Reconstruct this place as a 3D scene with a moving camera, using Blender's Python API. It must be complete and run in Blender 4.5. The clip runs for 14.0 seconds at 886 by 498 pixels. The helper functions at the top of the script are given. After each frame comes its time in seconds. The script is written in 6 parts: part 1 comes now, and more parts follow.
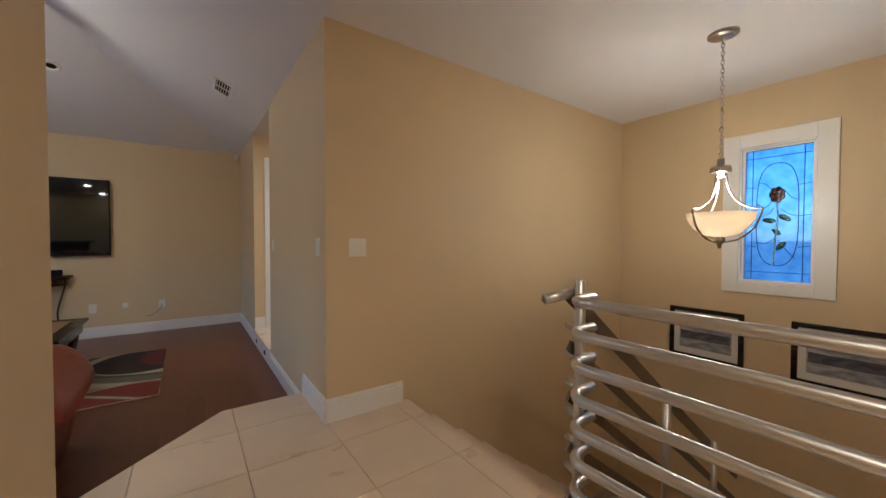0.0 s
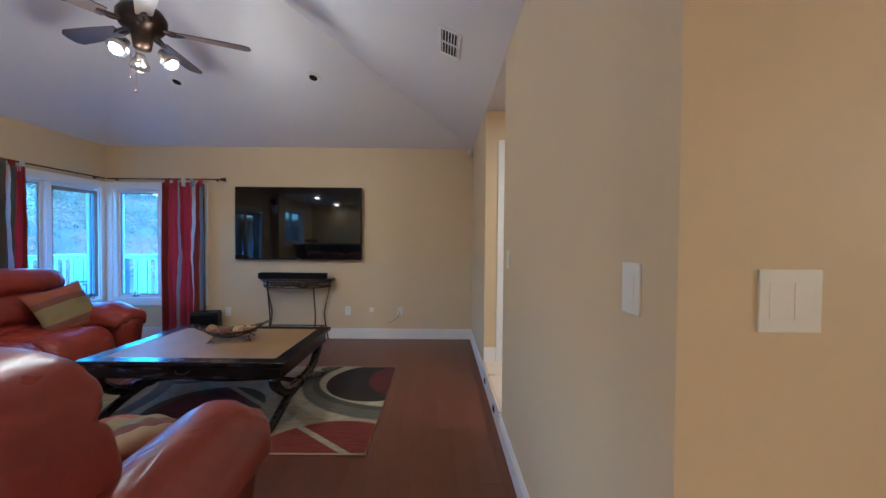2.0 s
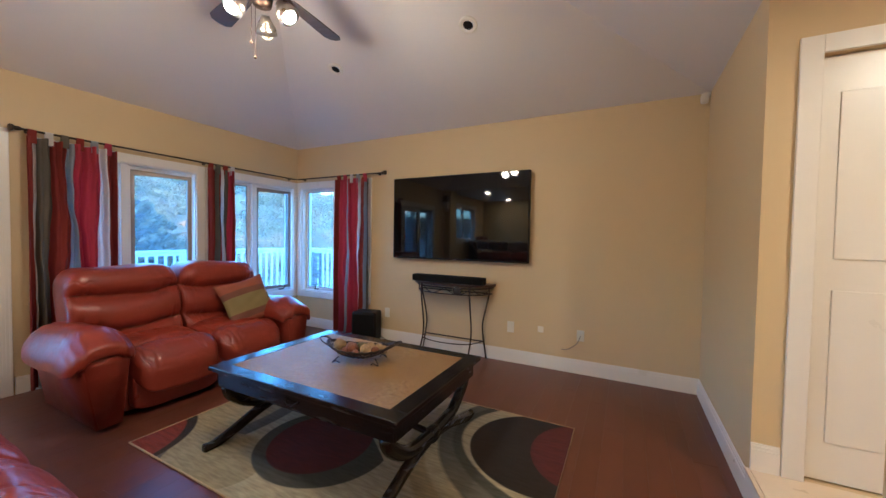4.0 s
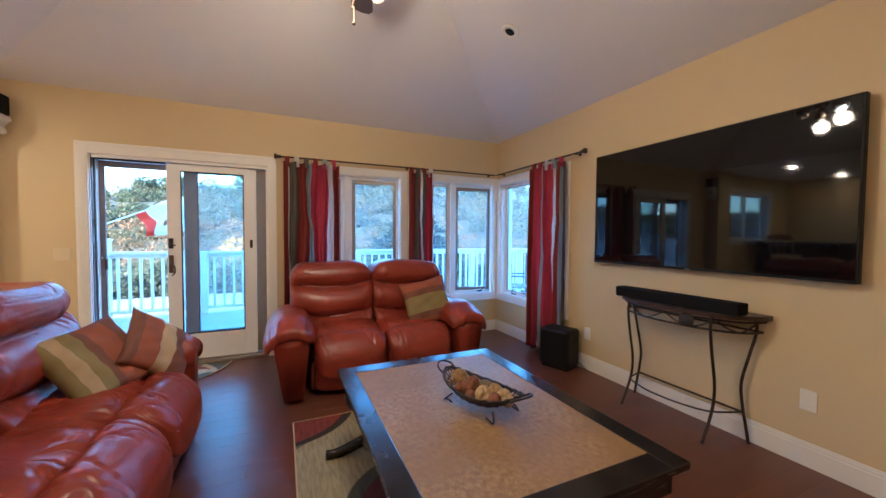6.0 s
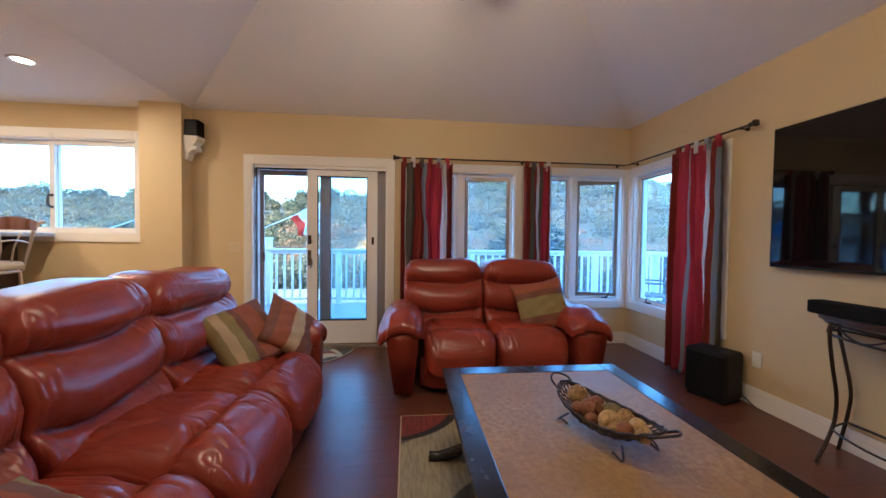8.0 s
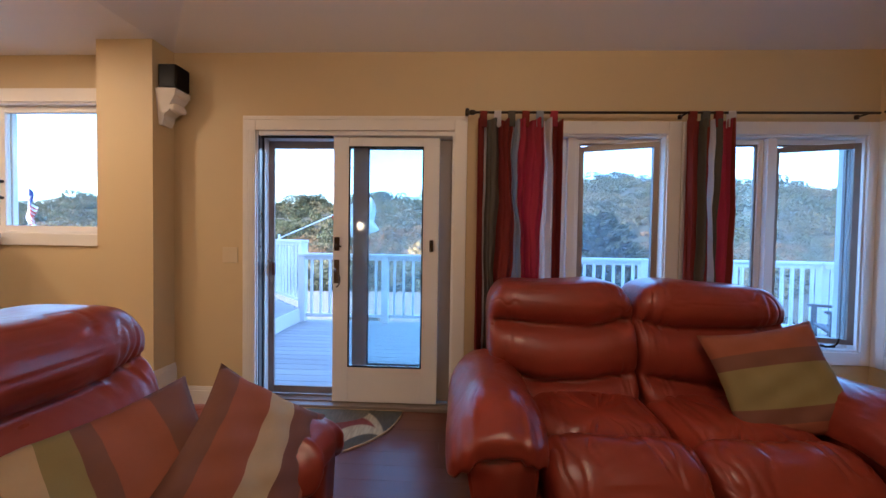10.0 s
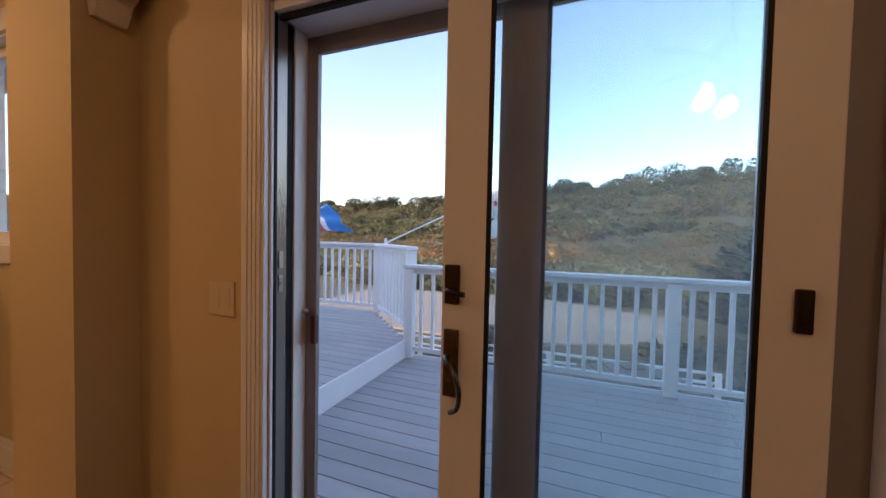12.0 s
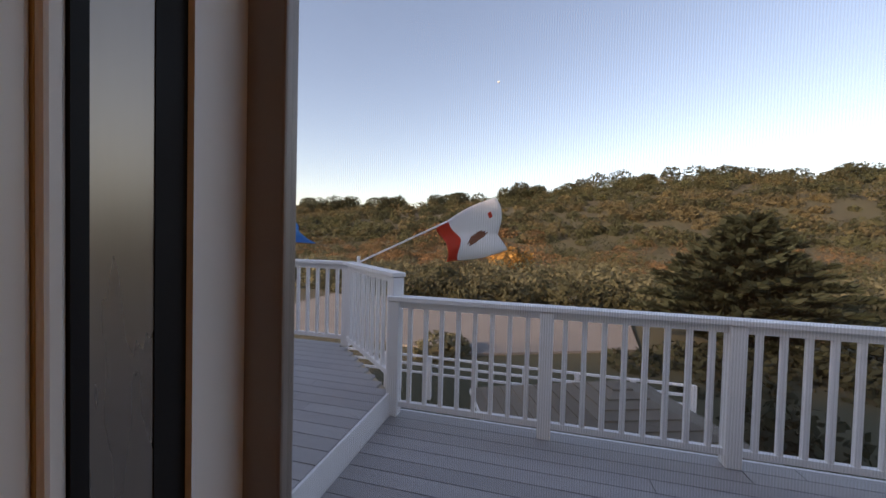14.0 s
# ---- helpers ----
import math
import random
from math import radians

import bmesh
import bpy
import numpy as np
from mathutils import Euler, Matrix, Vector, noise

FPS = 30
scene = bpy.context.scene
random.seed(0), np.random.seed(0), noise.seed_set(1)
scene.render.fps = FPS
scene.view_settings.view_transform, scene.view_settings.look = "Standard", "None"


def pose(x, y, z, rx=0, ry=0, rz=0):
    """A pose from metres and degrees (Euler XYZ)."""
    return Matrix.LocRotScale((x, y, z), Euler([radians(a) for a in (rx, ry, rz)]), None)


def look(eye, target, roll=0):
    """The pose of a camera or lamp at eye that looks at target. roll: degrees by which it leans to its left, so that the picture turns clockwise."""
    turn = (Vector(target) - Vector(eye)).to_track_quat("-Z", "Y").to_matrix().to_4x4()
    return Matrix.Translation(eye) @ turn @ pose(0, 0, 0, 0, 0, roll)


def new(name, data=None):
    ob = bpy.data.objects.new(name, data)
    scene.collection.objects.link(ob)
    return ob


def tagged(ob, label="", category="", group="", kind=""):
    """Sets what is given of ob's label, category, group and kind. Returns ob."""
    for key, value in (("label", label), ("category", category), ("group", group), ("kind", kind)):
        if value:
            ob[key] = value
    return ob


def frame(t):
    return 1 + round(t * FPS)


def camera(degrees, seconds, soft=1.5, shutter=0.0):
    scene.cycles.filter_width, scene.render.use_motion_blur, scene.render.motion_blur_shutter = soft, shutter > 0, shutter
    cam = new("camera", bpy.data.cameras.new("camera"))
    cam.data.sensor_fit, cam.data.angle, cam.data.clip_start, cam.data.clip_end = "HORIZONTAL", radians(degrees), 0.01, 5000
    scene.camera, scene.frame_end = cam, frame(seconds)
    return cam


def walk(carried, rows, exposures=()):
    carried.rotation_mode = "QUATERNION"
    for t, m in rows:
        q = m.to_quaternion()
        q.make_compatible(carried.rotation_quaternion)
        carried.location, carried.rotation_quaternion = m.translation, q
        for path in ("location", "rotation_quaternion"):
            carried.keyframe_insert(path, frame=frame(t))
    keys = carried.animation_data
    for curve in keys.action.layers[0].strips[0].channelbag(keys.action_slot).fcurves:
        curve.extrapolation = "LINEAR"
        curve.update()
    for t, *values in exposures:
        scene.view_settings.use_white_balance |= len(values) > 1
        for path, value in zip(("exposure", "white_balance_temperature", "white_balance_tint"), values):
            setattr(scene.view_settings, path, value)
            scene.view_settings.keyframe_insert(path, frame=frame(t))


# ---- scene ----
cam = camera(102.1, 14.0)
PATH = [
    (0, (1.065, 1.809, 1.291), (2.225, 3.437, 1.244), 0.1),
    (0.5, (1.22, 2.192, 1.3), (2.197, 3.937, 1.252), 0.1),
    (1, (1.294, 2.589, 1.341), (2.029, 4.448, 1.298), 0.1),
    (1.5, (1.328, 2.941, 1.368), (1.694, 4.907, 1.331), 0.4),
    (2, (1.314, 3.343, 1.348), (1.326, 5.342, 1.309), 0.5),
    (2.5, (1.296, 3.629, 1.35), (1.12, 5.621, 1.312), 0.5),
    (3, (1.258, 3.907, 1.368), (0.808, 5.856, 1.325), 0.8),
    (5.5, (1.03, 5.295, 1.308), (-0.575, 6.486, 1.234), 0.5),
    (6, (1.034, 5.517, 1.325), (-0.79, 6.334, 1.253), 0.4),
    (6.5, (1.034, 5.617, 1.318), (-0.869, 6.23, 1.25), 0.3),
    (7, (1.015, 5.625, 1.295), (-0.935, 6.066, 1.239), 0.5),
    (7.5, (0.984, 5.619, 1.293), (-0.99, 5.934, 1.233), 0.6),
    (8, (0.865, 5.607, 1.266), (-1.124, 5.805, 1.207), 0.7),
    (10.5, (-1.203, 5.315, 1.279), (-3.189, 5.085, 1.221), 1.0),
    (11, (-1.687, 5.208, 1.306), (-3.64, 4.782, 1.236), 1.1),
    (11.5, (-2.079, 5.038, 1.336), (-3.998, 4.48, 1.268), 1.1),
    (12, (-2.453, 4.806, 1.354), (-4.322, 4.096, 1.29), 1.2),
    (12.5, (-2.729, 4.552, 1.361), (-4.57, 3.773, 1.296), 1.5),
    (13, (-2.934, 4.349, 1.416), (-4.8, 3.631, 1.352), 1.5),
    (13.5, (-3.068, 4.274, 1.478), (-4.965, 3.649, 1.415), 1.3),
    (14, (-3.152, 4.196, 1.545), (-5.09, 3.706, 1.493), 1.5),
]
walk(cam, [(t, look(eye, at, roll)) for t, eye, at, roll in PATH],
     [(0, 3.35, 3800, -2), (0.5, 3.2, 3600, -6), (1.0, 3.4, 3500, -6), (1.5, 3.65, 3500, -2), (3, 4.0, 3850, -2), (5.5, 4.1, 4300, 0), (8, 3.8, 4450, 2), (10.5, 3.15, 5000, 12), (11.5, 2.55, 5700, 14), (12.0, 2.25, 6700, 22), (12.5, 1.88, 8000, 29), (13.0, 1.5, 7700, 27), (14, 1.25, 8100, 25)])

# ---- world, sun, large lights ----
world = bpy.data.worlds.new("world")
scene.world = world
world.use_nodes = True
wn = world.node_tree.nodes
sky = wn.new("ShaderNodeTexSky")
sky.sky_type = "NISHITA"
sky.sun_disc = False
sky.sun_elevation = radians(19)
sky.sun_rotation = radians(137)
sky.air_density, sky.dust_density, sky.ozone_density = 1.0, 0.7, 1.3
wn["Background"].inputs["Strength"].default_value = 0.13
world.node_tree.links.new(sky.outputs["Color"], wn["Background"].inputs["Color"])

sun_data = bpy.data.lights.new("sun", "SUN")
sun_data.energy, sun_data.angle, sun_data.color = 3.2, radians(6.0), (1.0, 0.78, 0.56)
sun = new("sun", sun_data)
sun.matrix_world = look((80, -85, 40), (0, 0, 0))


def lamp(name, kind, x, y, z, watts, colour, size=0.05, spot=None):
    d = bpy.data.lights.new(name, kind)
    d.energy, d.color = watts, colour
    if kind == "AREA":
        d.shape, d.size = "DISK", size
    else:
        d.shadow_soft_size = size
    if spot:
        d.spot_size, d.spot_blend = radians(spot), 0.6
    ob = new(name, d)
    ob.location = (x, y, z)
    return ob


WARM = (1.0, 0.60, 0.29)
lamp("fan_bulb_light", "POINT", -0.83, 5.71, 2.50, 2.3, WARM, 0.06)
lamp("fan_bulb_light", "POINT", -0.60, 5.93, 2.50, 2.3, WARM, 0.06)
lamp("pendant_light_bulb", "POINT", 3.90, 2.67, 1.62, 3.7, WARM, 0.10)
for lx, ly in ((-2.31, 2.58), (-0.9, 2.58), (-2.3, 0.7), (-0.9, 0.7), (0.95, 0.9)):
    lamp("recessed_light_beam", "AREA", lx, ly, 2.60, 2.7 if lx > 0 else 1.6, WARM, 0.12)
lamp("hall_light_beam", "AREA", 2.7, 5.6, 2.60, 2.6, WARM, 0.14)

# ---- measures of the plan ----
WX, TY, PX = -3.30, 8.30, 1.745       # window wall, television wall, partition
CEIL, STEP = 2.63, 0.175              # ceiling, raised tiled floor
VY = 3.275                            # edge of the vault over the kitchen step
SX, SY = 5.14, 3.99                   # stairwell walls
PITCH = 0.44


# ---- materials ----
def shader(name):
    m = bpy.data.materials.new(name)
    m.use_nodes = True
    return m, m.node_tree.nodes, m.node_tree.links, m.node_tree.nodes["Principled BSDF"]


def link_mix(n, l, fac, a, b):
    mix = n.new("ShaderNodeMix")
    mix.data_type = "RGBA"
    for socket, v in ((mix.inputs[0], fac), (mix.inputs[6], a), (mix.inputs[7], b)):
        if isinstance(v, (float, int)):
            socket.default_value = v
        elif isinstance(v, tuple):
            socket.default_value = (*v[:3], 1)
        else:
            l.new(v, socket)
    return mix.outputs[2]


def noise_node(n, l, scale, detail=4, stretch=None, space="Object", pieces=False):
    t = n.new("ShaderNodeTexNoise")
    t.inputs["Scale"].default_value, t.inputs["Detail"].default_value = scale, detail
    c = n.new("ShaderNodeTexCoord")
    out = c.outputs[space]
    if pieces:
        info, far = n.new("ShaderNodeObjectInfo"), n.new("ShaderNodeVectorMath")
        far.operation = "MULTIPLY_ADD"
        far.inputs[1].default_value = (37.0, 53.0, 11.0)
        l.new(info.outputs["Random"], far.inputs[0])
        l.new(out, far.inputs[2])
        out = far.outputs[0]
    if stretch:
        mp = n.new("ShaderNodeMapping")
        mp.inputs["Scale"].default_value = stretch
        l.new(out, mp.inputs["Vector"])
        out = mp.outputs["Vector"]
    l.new(out, t.inputs["Vector"])
    return t.outputs["Fac"]


def ramp(n, l, fac, a, b):
    r = n.new("ShaderNodeMapRange")
    r.inputs["From Min"].default_value, r.inputs["From Max"].default_value = a, b
    r.clamp = True
    l.new(fac, r.inputs["Value"])
    return r.outputs["Result"]


def surface(name, colour, rough=0.5, metal=0.0, vary=0.12, scale=3.0, fine=60.0, bump=0.05, bump_mm=1.0, stretch=None,
            per_object=0.0, second=None, coat=0.0, per_island=0.0, rough_vary=0.08):
    """A paint, cloth, stone or metal with variation at two scales, fine relief and uneven gloss."""
    m, n, l, p = shader(name)
    dark = tuple(c * (1 - vary) for c in colour)
    light = second or tuple(min(1, c * (1 + vary)) for c in colour)
    big = ramp(n, l, noise_node(n, l, scale, 5, stretch=stretch, pieces=per_object > 0), 0.3, 0.7)
    small = ramp(n, l, noise_node(n, l, fine, 3, stretch=stretch, pieces=per_object > 0), 0.25, 0.75)
    base = link_mix(n, l, big, dark, light)
    grain = link_mix(n, l, small, tuple(c * (1 - vary * 0.6) for c in colour), colour)
    base = link_mix(n, l, 0.4, base, grain)
    for amount, node, out in ((per_object, "ShaderNodeObjectInfo", "Random"), (per_island, "ShaderNodeNewGeometry", "Random Per Island")):
        if amount:
            info = n.new(node)
            hsv = n.new("ShaderNodeHueSaturation")
            r = n.new("ShaderNodeMapRange")
            r.inputs["To Min"].default_value, r.inputs["To Max"].default_value = 1 - amount, 1 + amount
            l.new(info.outputs[out], r.inputs["Value"])
            l.new(r.outputs["Result"], hsv.inputs["Value"])
            l.new(base, hsv.inputs["Color"])
            base = hsv.outputs["Color"]
    l.new(base, p.inputs["Base Color"])
    rr = n.new("ShaderNodeMapRange")
    rr.inputs["To Min"].default_value, rr.inputs["To Max"].default_value = max(0.02, rough - rough_vary), min(1, rough + rough_vary)
    l.new(big, rr.inputs["Value"])
    l.new(rr.outputs["Result"], p.inputs["Roughness"])
    p.inputs["Metallic"].default_value = metal
    p.inputs["Coat Weight"].default_value = coat
    if bump:
        b = n.new("ShaderNodeBump")
        b.inputs["Strength"].default_value, b.inputs["Distance"].default_value = bump, bump_mm / 1000
        l.new(small, b.inputs["Height"])
        l.new(b.outputs["Normal"], p.inputs["Normal"])
    return m


def glow(name, colour, strength):
    m, n, l, p = shader(name)
    p.inputs["Base Color"].default_value = (*colour, 1)
    p.inputs["Emission Color"].default_value = (*colour, 1)
    p.inputs["Emission Strength"].default_value = strength
    return m


def clear_glass(name, tint=(0.93, 0.97, 0.96), gloss=0.035, haze=0.0):
    m, n, l, p = shader(name)
    n.remove(p)
    tr, gl, mix = n.new("ShaderNodeBsdfTransparent"), n.new("ShaderNodeBsdfGlossy"), n.new("ShaderNodeMixShader")
    tr.inputs["Color"].default_value = (*tint, 1)
    gl.inputs["Roughness"].default_value = 0.02
    lw = n.new("ShaderNodeLayerWeight")
    pw, ad = n.new("ShaderNodeMath"), n.new("ShaderNodeMath")
    pw.operation, ad.operation = "POWER", "MULTIPLY_ADD"
    pw.inputs[1].default_value = 4.0
    ad.inputs[1].default_value, ad.inputs[2].default_value = 0.7, gloss
    l.new(lw.outputs["Facing"], pw.inputs[0])
    l.new(pw.outputs[0], ad.inputs[0])
    l.new(ad.outputs[0], mix.inputs["Fac"])
    l.new(tr.outputs[0], mix.inputs[1])
    l.new(gl.outputs[0], mix.inputs[2])
    out = mix.outputs[0]
    # a pale translucent layer mixes a veil of hazy light over the view
    if haze:
        veil, over = n.new("ShaderNodeBsdfTranslucent"), n.new("ShaderNodeMixShader")
        veil.inputs["Color"].default_value = (0.85, 0.9, 0.95, 1)
        r = n.new("ShaderNodeMapRange")
        r.inputs["To Min"].default_value, r.inputs["To Max"].default_value = haze * 0.6, haze * 1.4
        l.new(noise_node(n, l, 3, 4), r.inputs["Value"])
        l.new(r.outputs["Result"], over.inputs["Fac"])
        l.new(out, over.inputs[1])
        l.new(veil.outputs[0], over.inputs[2])
        out = over.outputs[0]
    l.new(out, n["Material Output"].inputs["Surface"])
    return m


def cloth(name, colour, fine=400, thin=0.3, vary=0.15):
    m = surface(name, colour, 0.85, vary=vary, scale=5, fine=fine, bump=0.3, bump_mm=0.6)
    n, l = m.node_tree.nodes, m.node_tree.links
    if thin:
        t, mix = n.new("ShaderNodeBsdfTranslucent"), n.new("ShaderNodeMixShader")
        t.inputs["Color"].default_value = (*[min(1, c * 1.3) for c in colour], 1)
        mix.inputs["Fac"].default_value = thin
        l.new(n["Principled BSDF"].outputs[0], mix.inputs[1])
        l.new(t.outputs[0], mix.inputs[2])
        l.new(mix.outputs[0], n["Material Output"].inputs["Surface"])
    return m


def leather(name, colour):
    """Soft pigmented hide: pebbled grain, broad creases and an uneven sheen."""
    m, n, l, p = shader(name)
    big = ramp(n, l, noise_node(n, l, 2.2, 5), 0.3, 0.7)
    mid = noise_node(n, l, 7, 3, stretch=(1, 1, 1.6))
    crease = n.new("ShaderNodeTexNoise")
    crease.noise_type = "RIDGED_MULTIFRACTAL"
    crease.inputs["Scale"].default_value, crease.inputs["Detail"].default_value, crease.inputs["Distortion"].default_value = 5.5, 1.5, 0.7
    v = n.new("ShaderNodeTexVoronoi")
    v.feature = "DISTANCE_TO_EDGE"
    v.inputs["Scale"].default_value = 240
    c = n.new("ShaderNodeTexCoord")
    l.new(c.outputs["Object"], v.inputs["Vector"])
    l.new(c.outputs["Object"], crease.inputs["Vector"])
    base = link_mix(n, l, big, tuple(k * 0.82 for k in colour), tuple(min(1, k * 1.18) for k in colour))
    base = link_mix(n, l, ramp(n, l, mid, 0.55, 0.8), base, tuple(k * 1.3 for k in colour))
    l.new(base, p.inputs["Base Color"])
    rr = n.new("ShaderNodeMapRange")
    rr.inputs["To Min"].default_value, rr.inputs["To Max"].default_value = 0.24, 0.38
    l.new(mid, rr.inputs["Value"])
    l.new(rr.outputs["Result"], p.inputs["Roughness"])
    b1, b2 = n.new("ShaderNodeBump"), n.new("ShaderNodeBump")
    b1.inputs["Strength"].default_value, b1.inputs["Distance"].default_value = 0.42, 0.012
    folds = n.new("ShaderNodeMath")
    folds.operation = "SUBTRACT"
    l.new(mid, folds.inputs[0])
    l.new(ramp(n, l, crease.outputs["Fac"], 0.3, 1.6), folds.inputs[1])
    l.new(folds.outputs[0], b1.inputs["Height"])
    b2.inputs["Strength"].default_value, b2.inputs["Distance"].default_value = 0.12, 0.0008
    l.new(v.outputs["Distance"], b2.inputs["Height"])
    l.new(b1.outputs["Normal"], b2.inputs["Normal"])
    l.new(b2.outputs["Normal"], p.inputs["Normal"])
    return m


PAINT = surface("ochre_wall_paint", (0.62, 0.485, 0.265), 0.6, vary=0.05, scale=0.7, fine=220, bump=0.12, bump_mm=0.6)
CEILING_PAINT = surface("white_ceiling_paint", (0.74, 0.71, 0.70), 0.85, vary=0.03, scale=0.8, fine=160, bump=0.15, bump_mm=0.8)
WHITE = surface("white_gloss_trim", (0.78, 0.75, 0.70), 0.35, vary=0.03, scale=4, fine=90, bump=0.04)
VINYL = surface("white_vinyl_frame", (0.80, 0.79, 0.77), 0.4, vary=0.03, scale=4, fine=120, bump=0.03)
ALU = surface("grey_brown_aluminium", (0.27, 0.23, 0.205), 0.45, metal=0.3, vary=0.1, scale=6, fine=200, bump=0.03)
RUBBER = surface("black_rubber", (0.015, 0.015, 0.016), 0.6, vary=0.2, scale=8, fine=200)
TILE = surface("honed_travertine", (0.67, 0.55, 0.40), 0.30, vary=0.06, scale=3.5, fine=45, bump=0.12, bump_mm=0.8, per_object=0.05, stretch=(1, 1.8, 1), rough_vary=0.03)
GROUT = surface("sand_grout", (0.50, 0.41, 0.30), 0.9, vary=0.12, scale=10, fine=200)
PLANK = surface("dark_walnut_plank", (0.118, 0.039, 0.021), 0.31, vary=0.13, scale=2.0, fine=14, bump=0, stretch=(6, 0.6, 1), per_object=0.05, rough_vary=0.015)
SUBFLOOR = surface("dark_subfloor", (0.02, 0.011, 0.008), 0.8, vary=0.2)
LEATHER = leather("cinnamon_red_leather", (0.235, 0.034, 0.015))
# the same hide with the shade under the seats put into its colour
LEATHER_SHADED = leather("shaded_red_leather", (0.15, 0.028, 0.015))
BLACK_WOOD = surface("black_lacquered_wood", (0.014, 0.012, 0.012), 0.22, vary=0.4, scale=5, fine=60, bump=0.05, stretch=(1, 1, 6), second=(0.03, 0.022, 0.018))
DARK_WOOD = surface("dark_carved_wood", (0.045, 0.022, 0.014), 0.4, vary=0.4, scale=9, fine=70, bump=0.1, stretch=(1, 1, 5))
IRON = surface("bronzed_wrought_iron", (0.055, 0.040, 0.032), 0.42, metal=0.75, vary=0.3, scale=20, fine=150, bump=0.15)
BRONZE = surface("oil_rubbed_bronze", (0.05, 0.032, 0.022), 0.38, metal=0.8, vary=0.3, scale=30, fine=150)
STEEL = surface("brushed_steel_tube", (0.62, 0.60, 0.57), 0.38, metal=1.0, vary=0.05, scale=6, fine=90, bump=0, rough_vary=0.03)
NICKEL = surface("brushed_nickel", (0.50, 0.46, 0.41), 0.3, metal=1.0, vary=0.1, scale=12, fine=90, bump=0.02)
BLACK_PLASTIC = surface("black_plastic", (0.009, 0.009, 0.010), 0.5, vary=0.2, scale=9, fine=300, bump=0.05)
SCREEN = surface("dark_screen_glass", (0.004, 0.004, 0.005), 0.035, vary=0.1, scale=2, fine=30, bump=0.0, rough_vary=0.01)
SPEAKER_MESH = surface("black_speaker_cloth", (0.01, 0.01, 0.011), 0.9, vary=0.3, scale=30, fine=900, bump=0.5)
PLATE = surface("ivory_switch_plate", (0.76, 0.72, 0.62), 0.4, vary=0.03, scale=6, fine=80)
TAN_PLATE = surface("tan_switch_plate", (0.66, 0.55, 0.36), 0.45, vary=0.03, scale=6, fine=80)
# both panes carry painted haze that pales what lies outside
GLASS = clear_glass("clear_door_glass", tint=(0.88, 0.93, 0.93), haze=0.035)
HAZY = clear_glass("hazy_window_glass", tint=(0.78, 0.85, 0.90), haze=0.06)
CURTAIN_RED = cloth("red_sheer_stripe", (0.46, 0.055, 0.085), thin=0.5)
CURTAIN_RUST = cloth("rust_stripe", (0.25, 0.035, 0.026), thin=0.4)
CURTAIN_WHITE = cloth("white_stripe", (0.68, 0.64, 0.62), thin=0.4)
CURTAIN_GREY = cloth("olive_grey_stripe", (0.12, 0.105, 0.085), thin=0.25)
CURTAIN_BLUE = cloth("blue_grey_stripe", (0.33, 0.36, 0.40), thin=0.35)
PILLOW_RUST = cloth("rust_pillow_satin", (0.28, 0.085, 0.04), thin=0)
PILLOW_OLIVE = cloth("olive_pillow_satin", (0.25, 0.20, 0.075), thin=0)
PILLOW_BROWN = cloth("brown_pillow_satin", (0.17, 0.07, 0.045), thin=0)
PILLOW_CREAM = cloth("cream_pillow_satin", (0.46, 0.34, 0.19), thin=0)
DECK = surface("grey_composite_board", (0.36, 0.35, 0.36), 0.6, vary=0.14, scale=2.5, fine=60, bump=0.15, bump_mm=1, stretch=(6, 0.7, 1), per_object=0.1)
RAIL_WHITE = surface("white_painted_rail", (0.80, 0.80, 0.82), 0.5, vary=0.04, scale=6, fine=90, bump=0.05)
PLASTER = surface("white_plaster", (0.75, 0.72, 0.66), 0.8, vary=0.06, scale=9, fine=120, bump=0.2)


for _m, _spec in ((BLACK_PLASTIC, 0.2), (SPEAKER_MESH, 0.1), (RUBBER, 0.2), (SCREEN, 0.42), (BLACK_WOOD, 0.4)):
    _m.node_tree.nodes["Principled BSDF"].inputs["Specular IOR Level"].default_value = _spec


# ---- mesh helpers ----
def box(bm, x0, x1, y0, y1, z0, z1, turn=None):
    m = Matrix.LocRotScale(((x0 + x1) / 2, (y0 + y1) / 2, (z0 + z1) / 2), None, (abs(x1 - x0), abs(y1 - y0), abs(z1 - z0)))
    return bmesh.ops.create_cube(bm, size=1, matrix=(turn @ m) if turn else m)["verts"]


def soft_box(bm, x0, x1, y0, y1, z0, z1, r=0.005, seg=2, turn=None):
    vs = box(bm, x0, x1, y0, y1, z0, z1, turn)
    es = list({e for v in vs for e in v.link_edges})
    bmesh.ops.bevel(bm, geom=es, offset=r, segments=seg, affect="EDGES", profile=0.5)


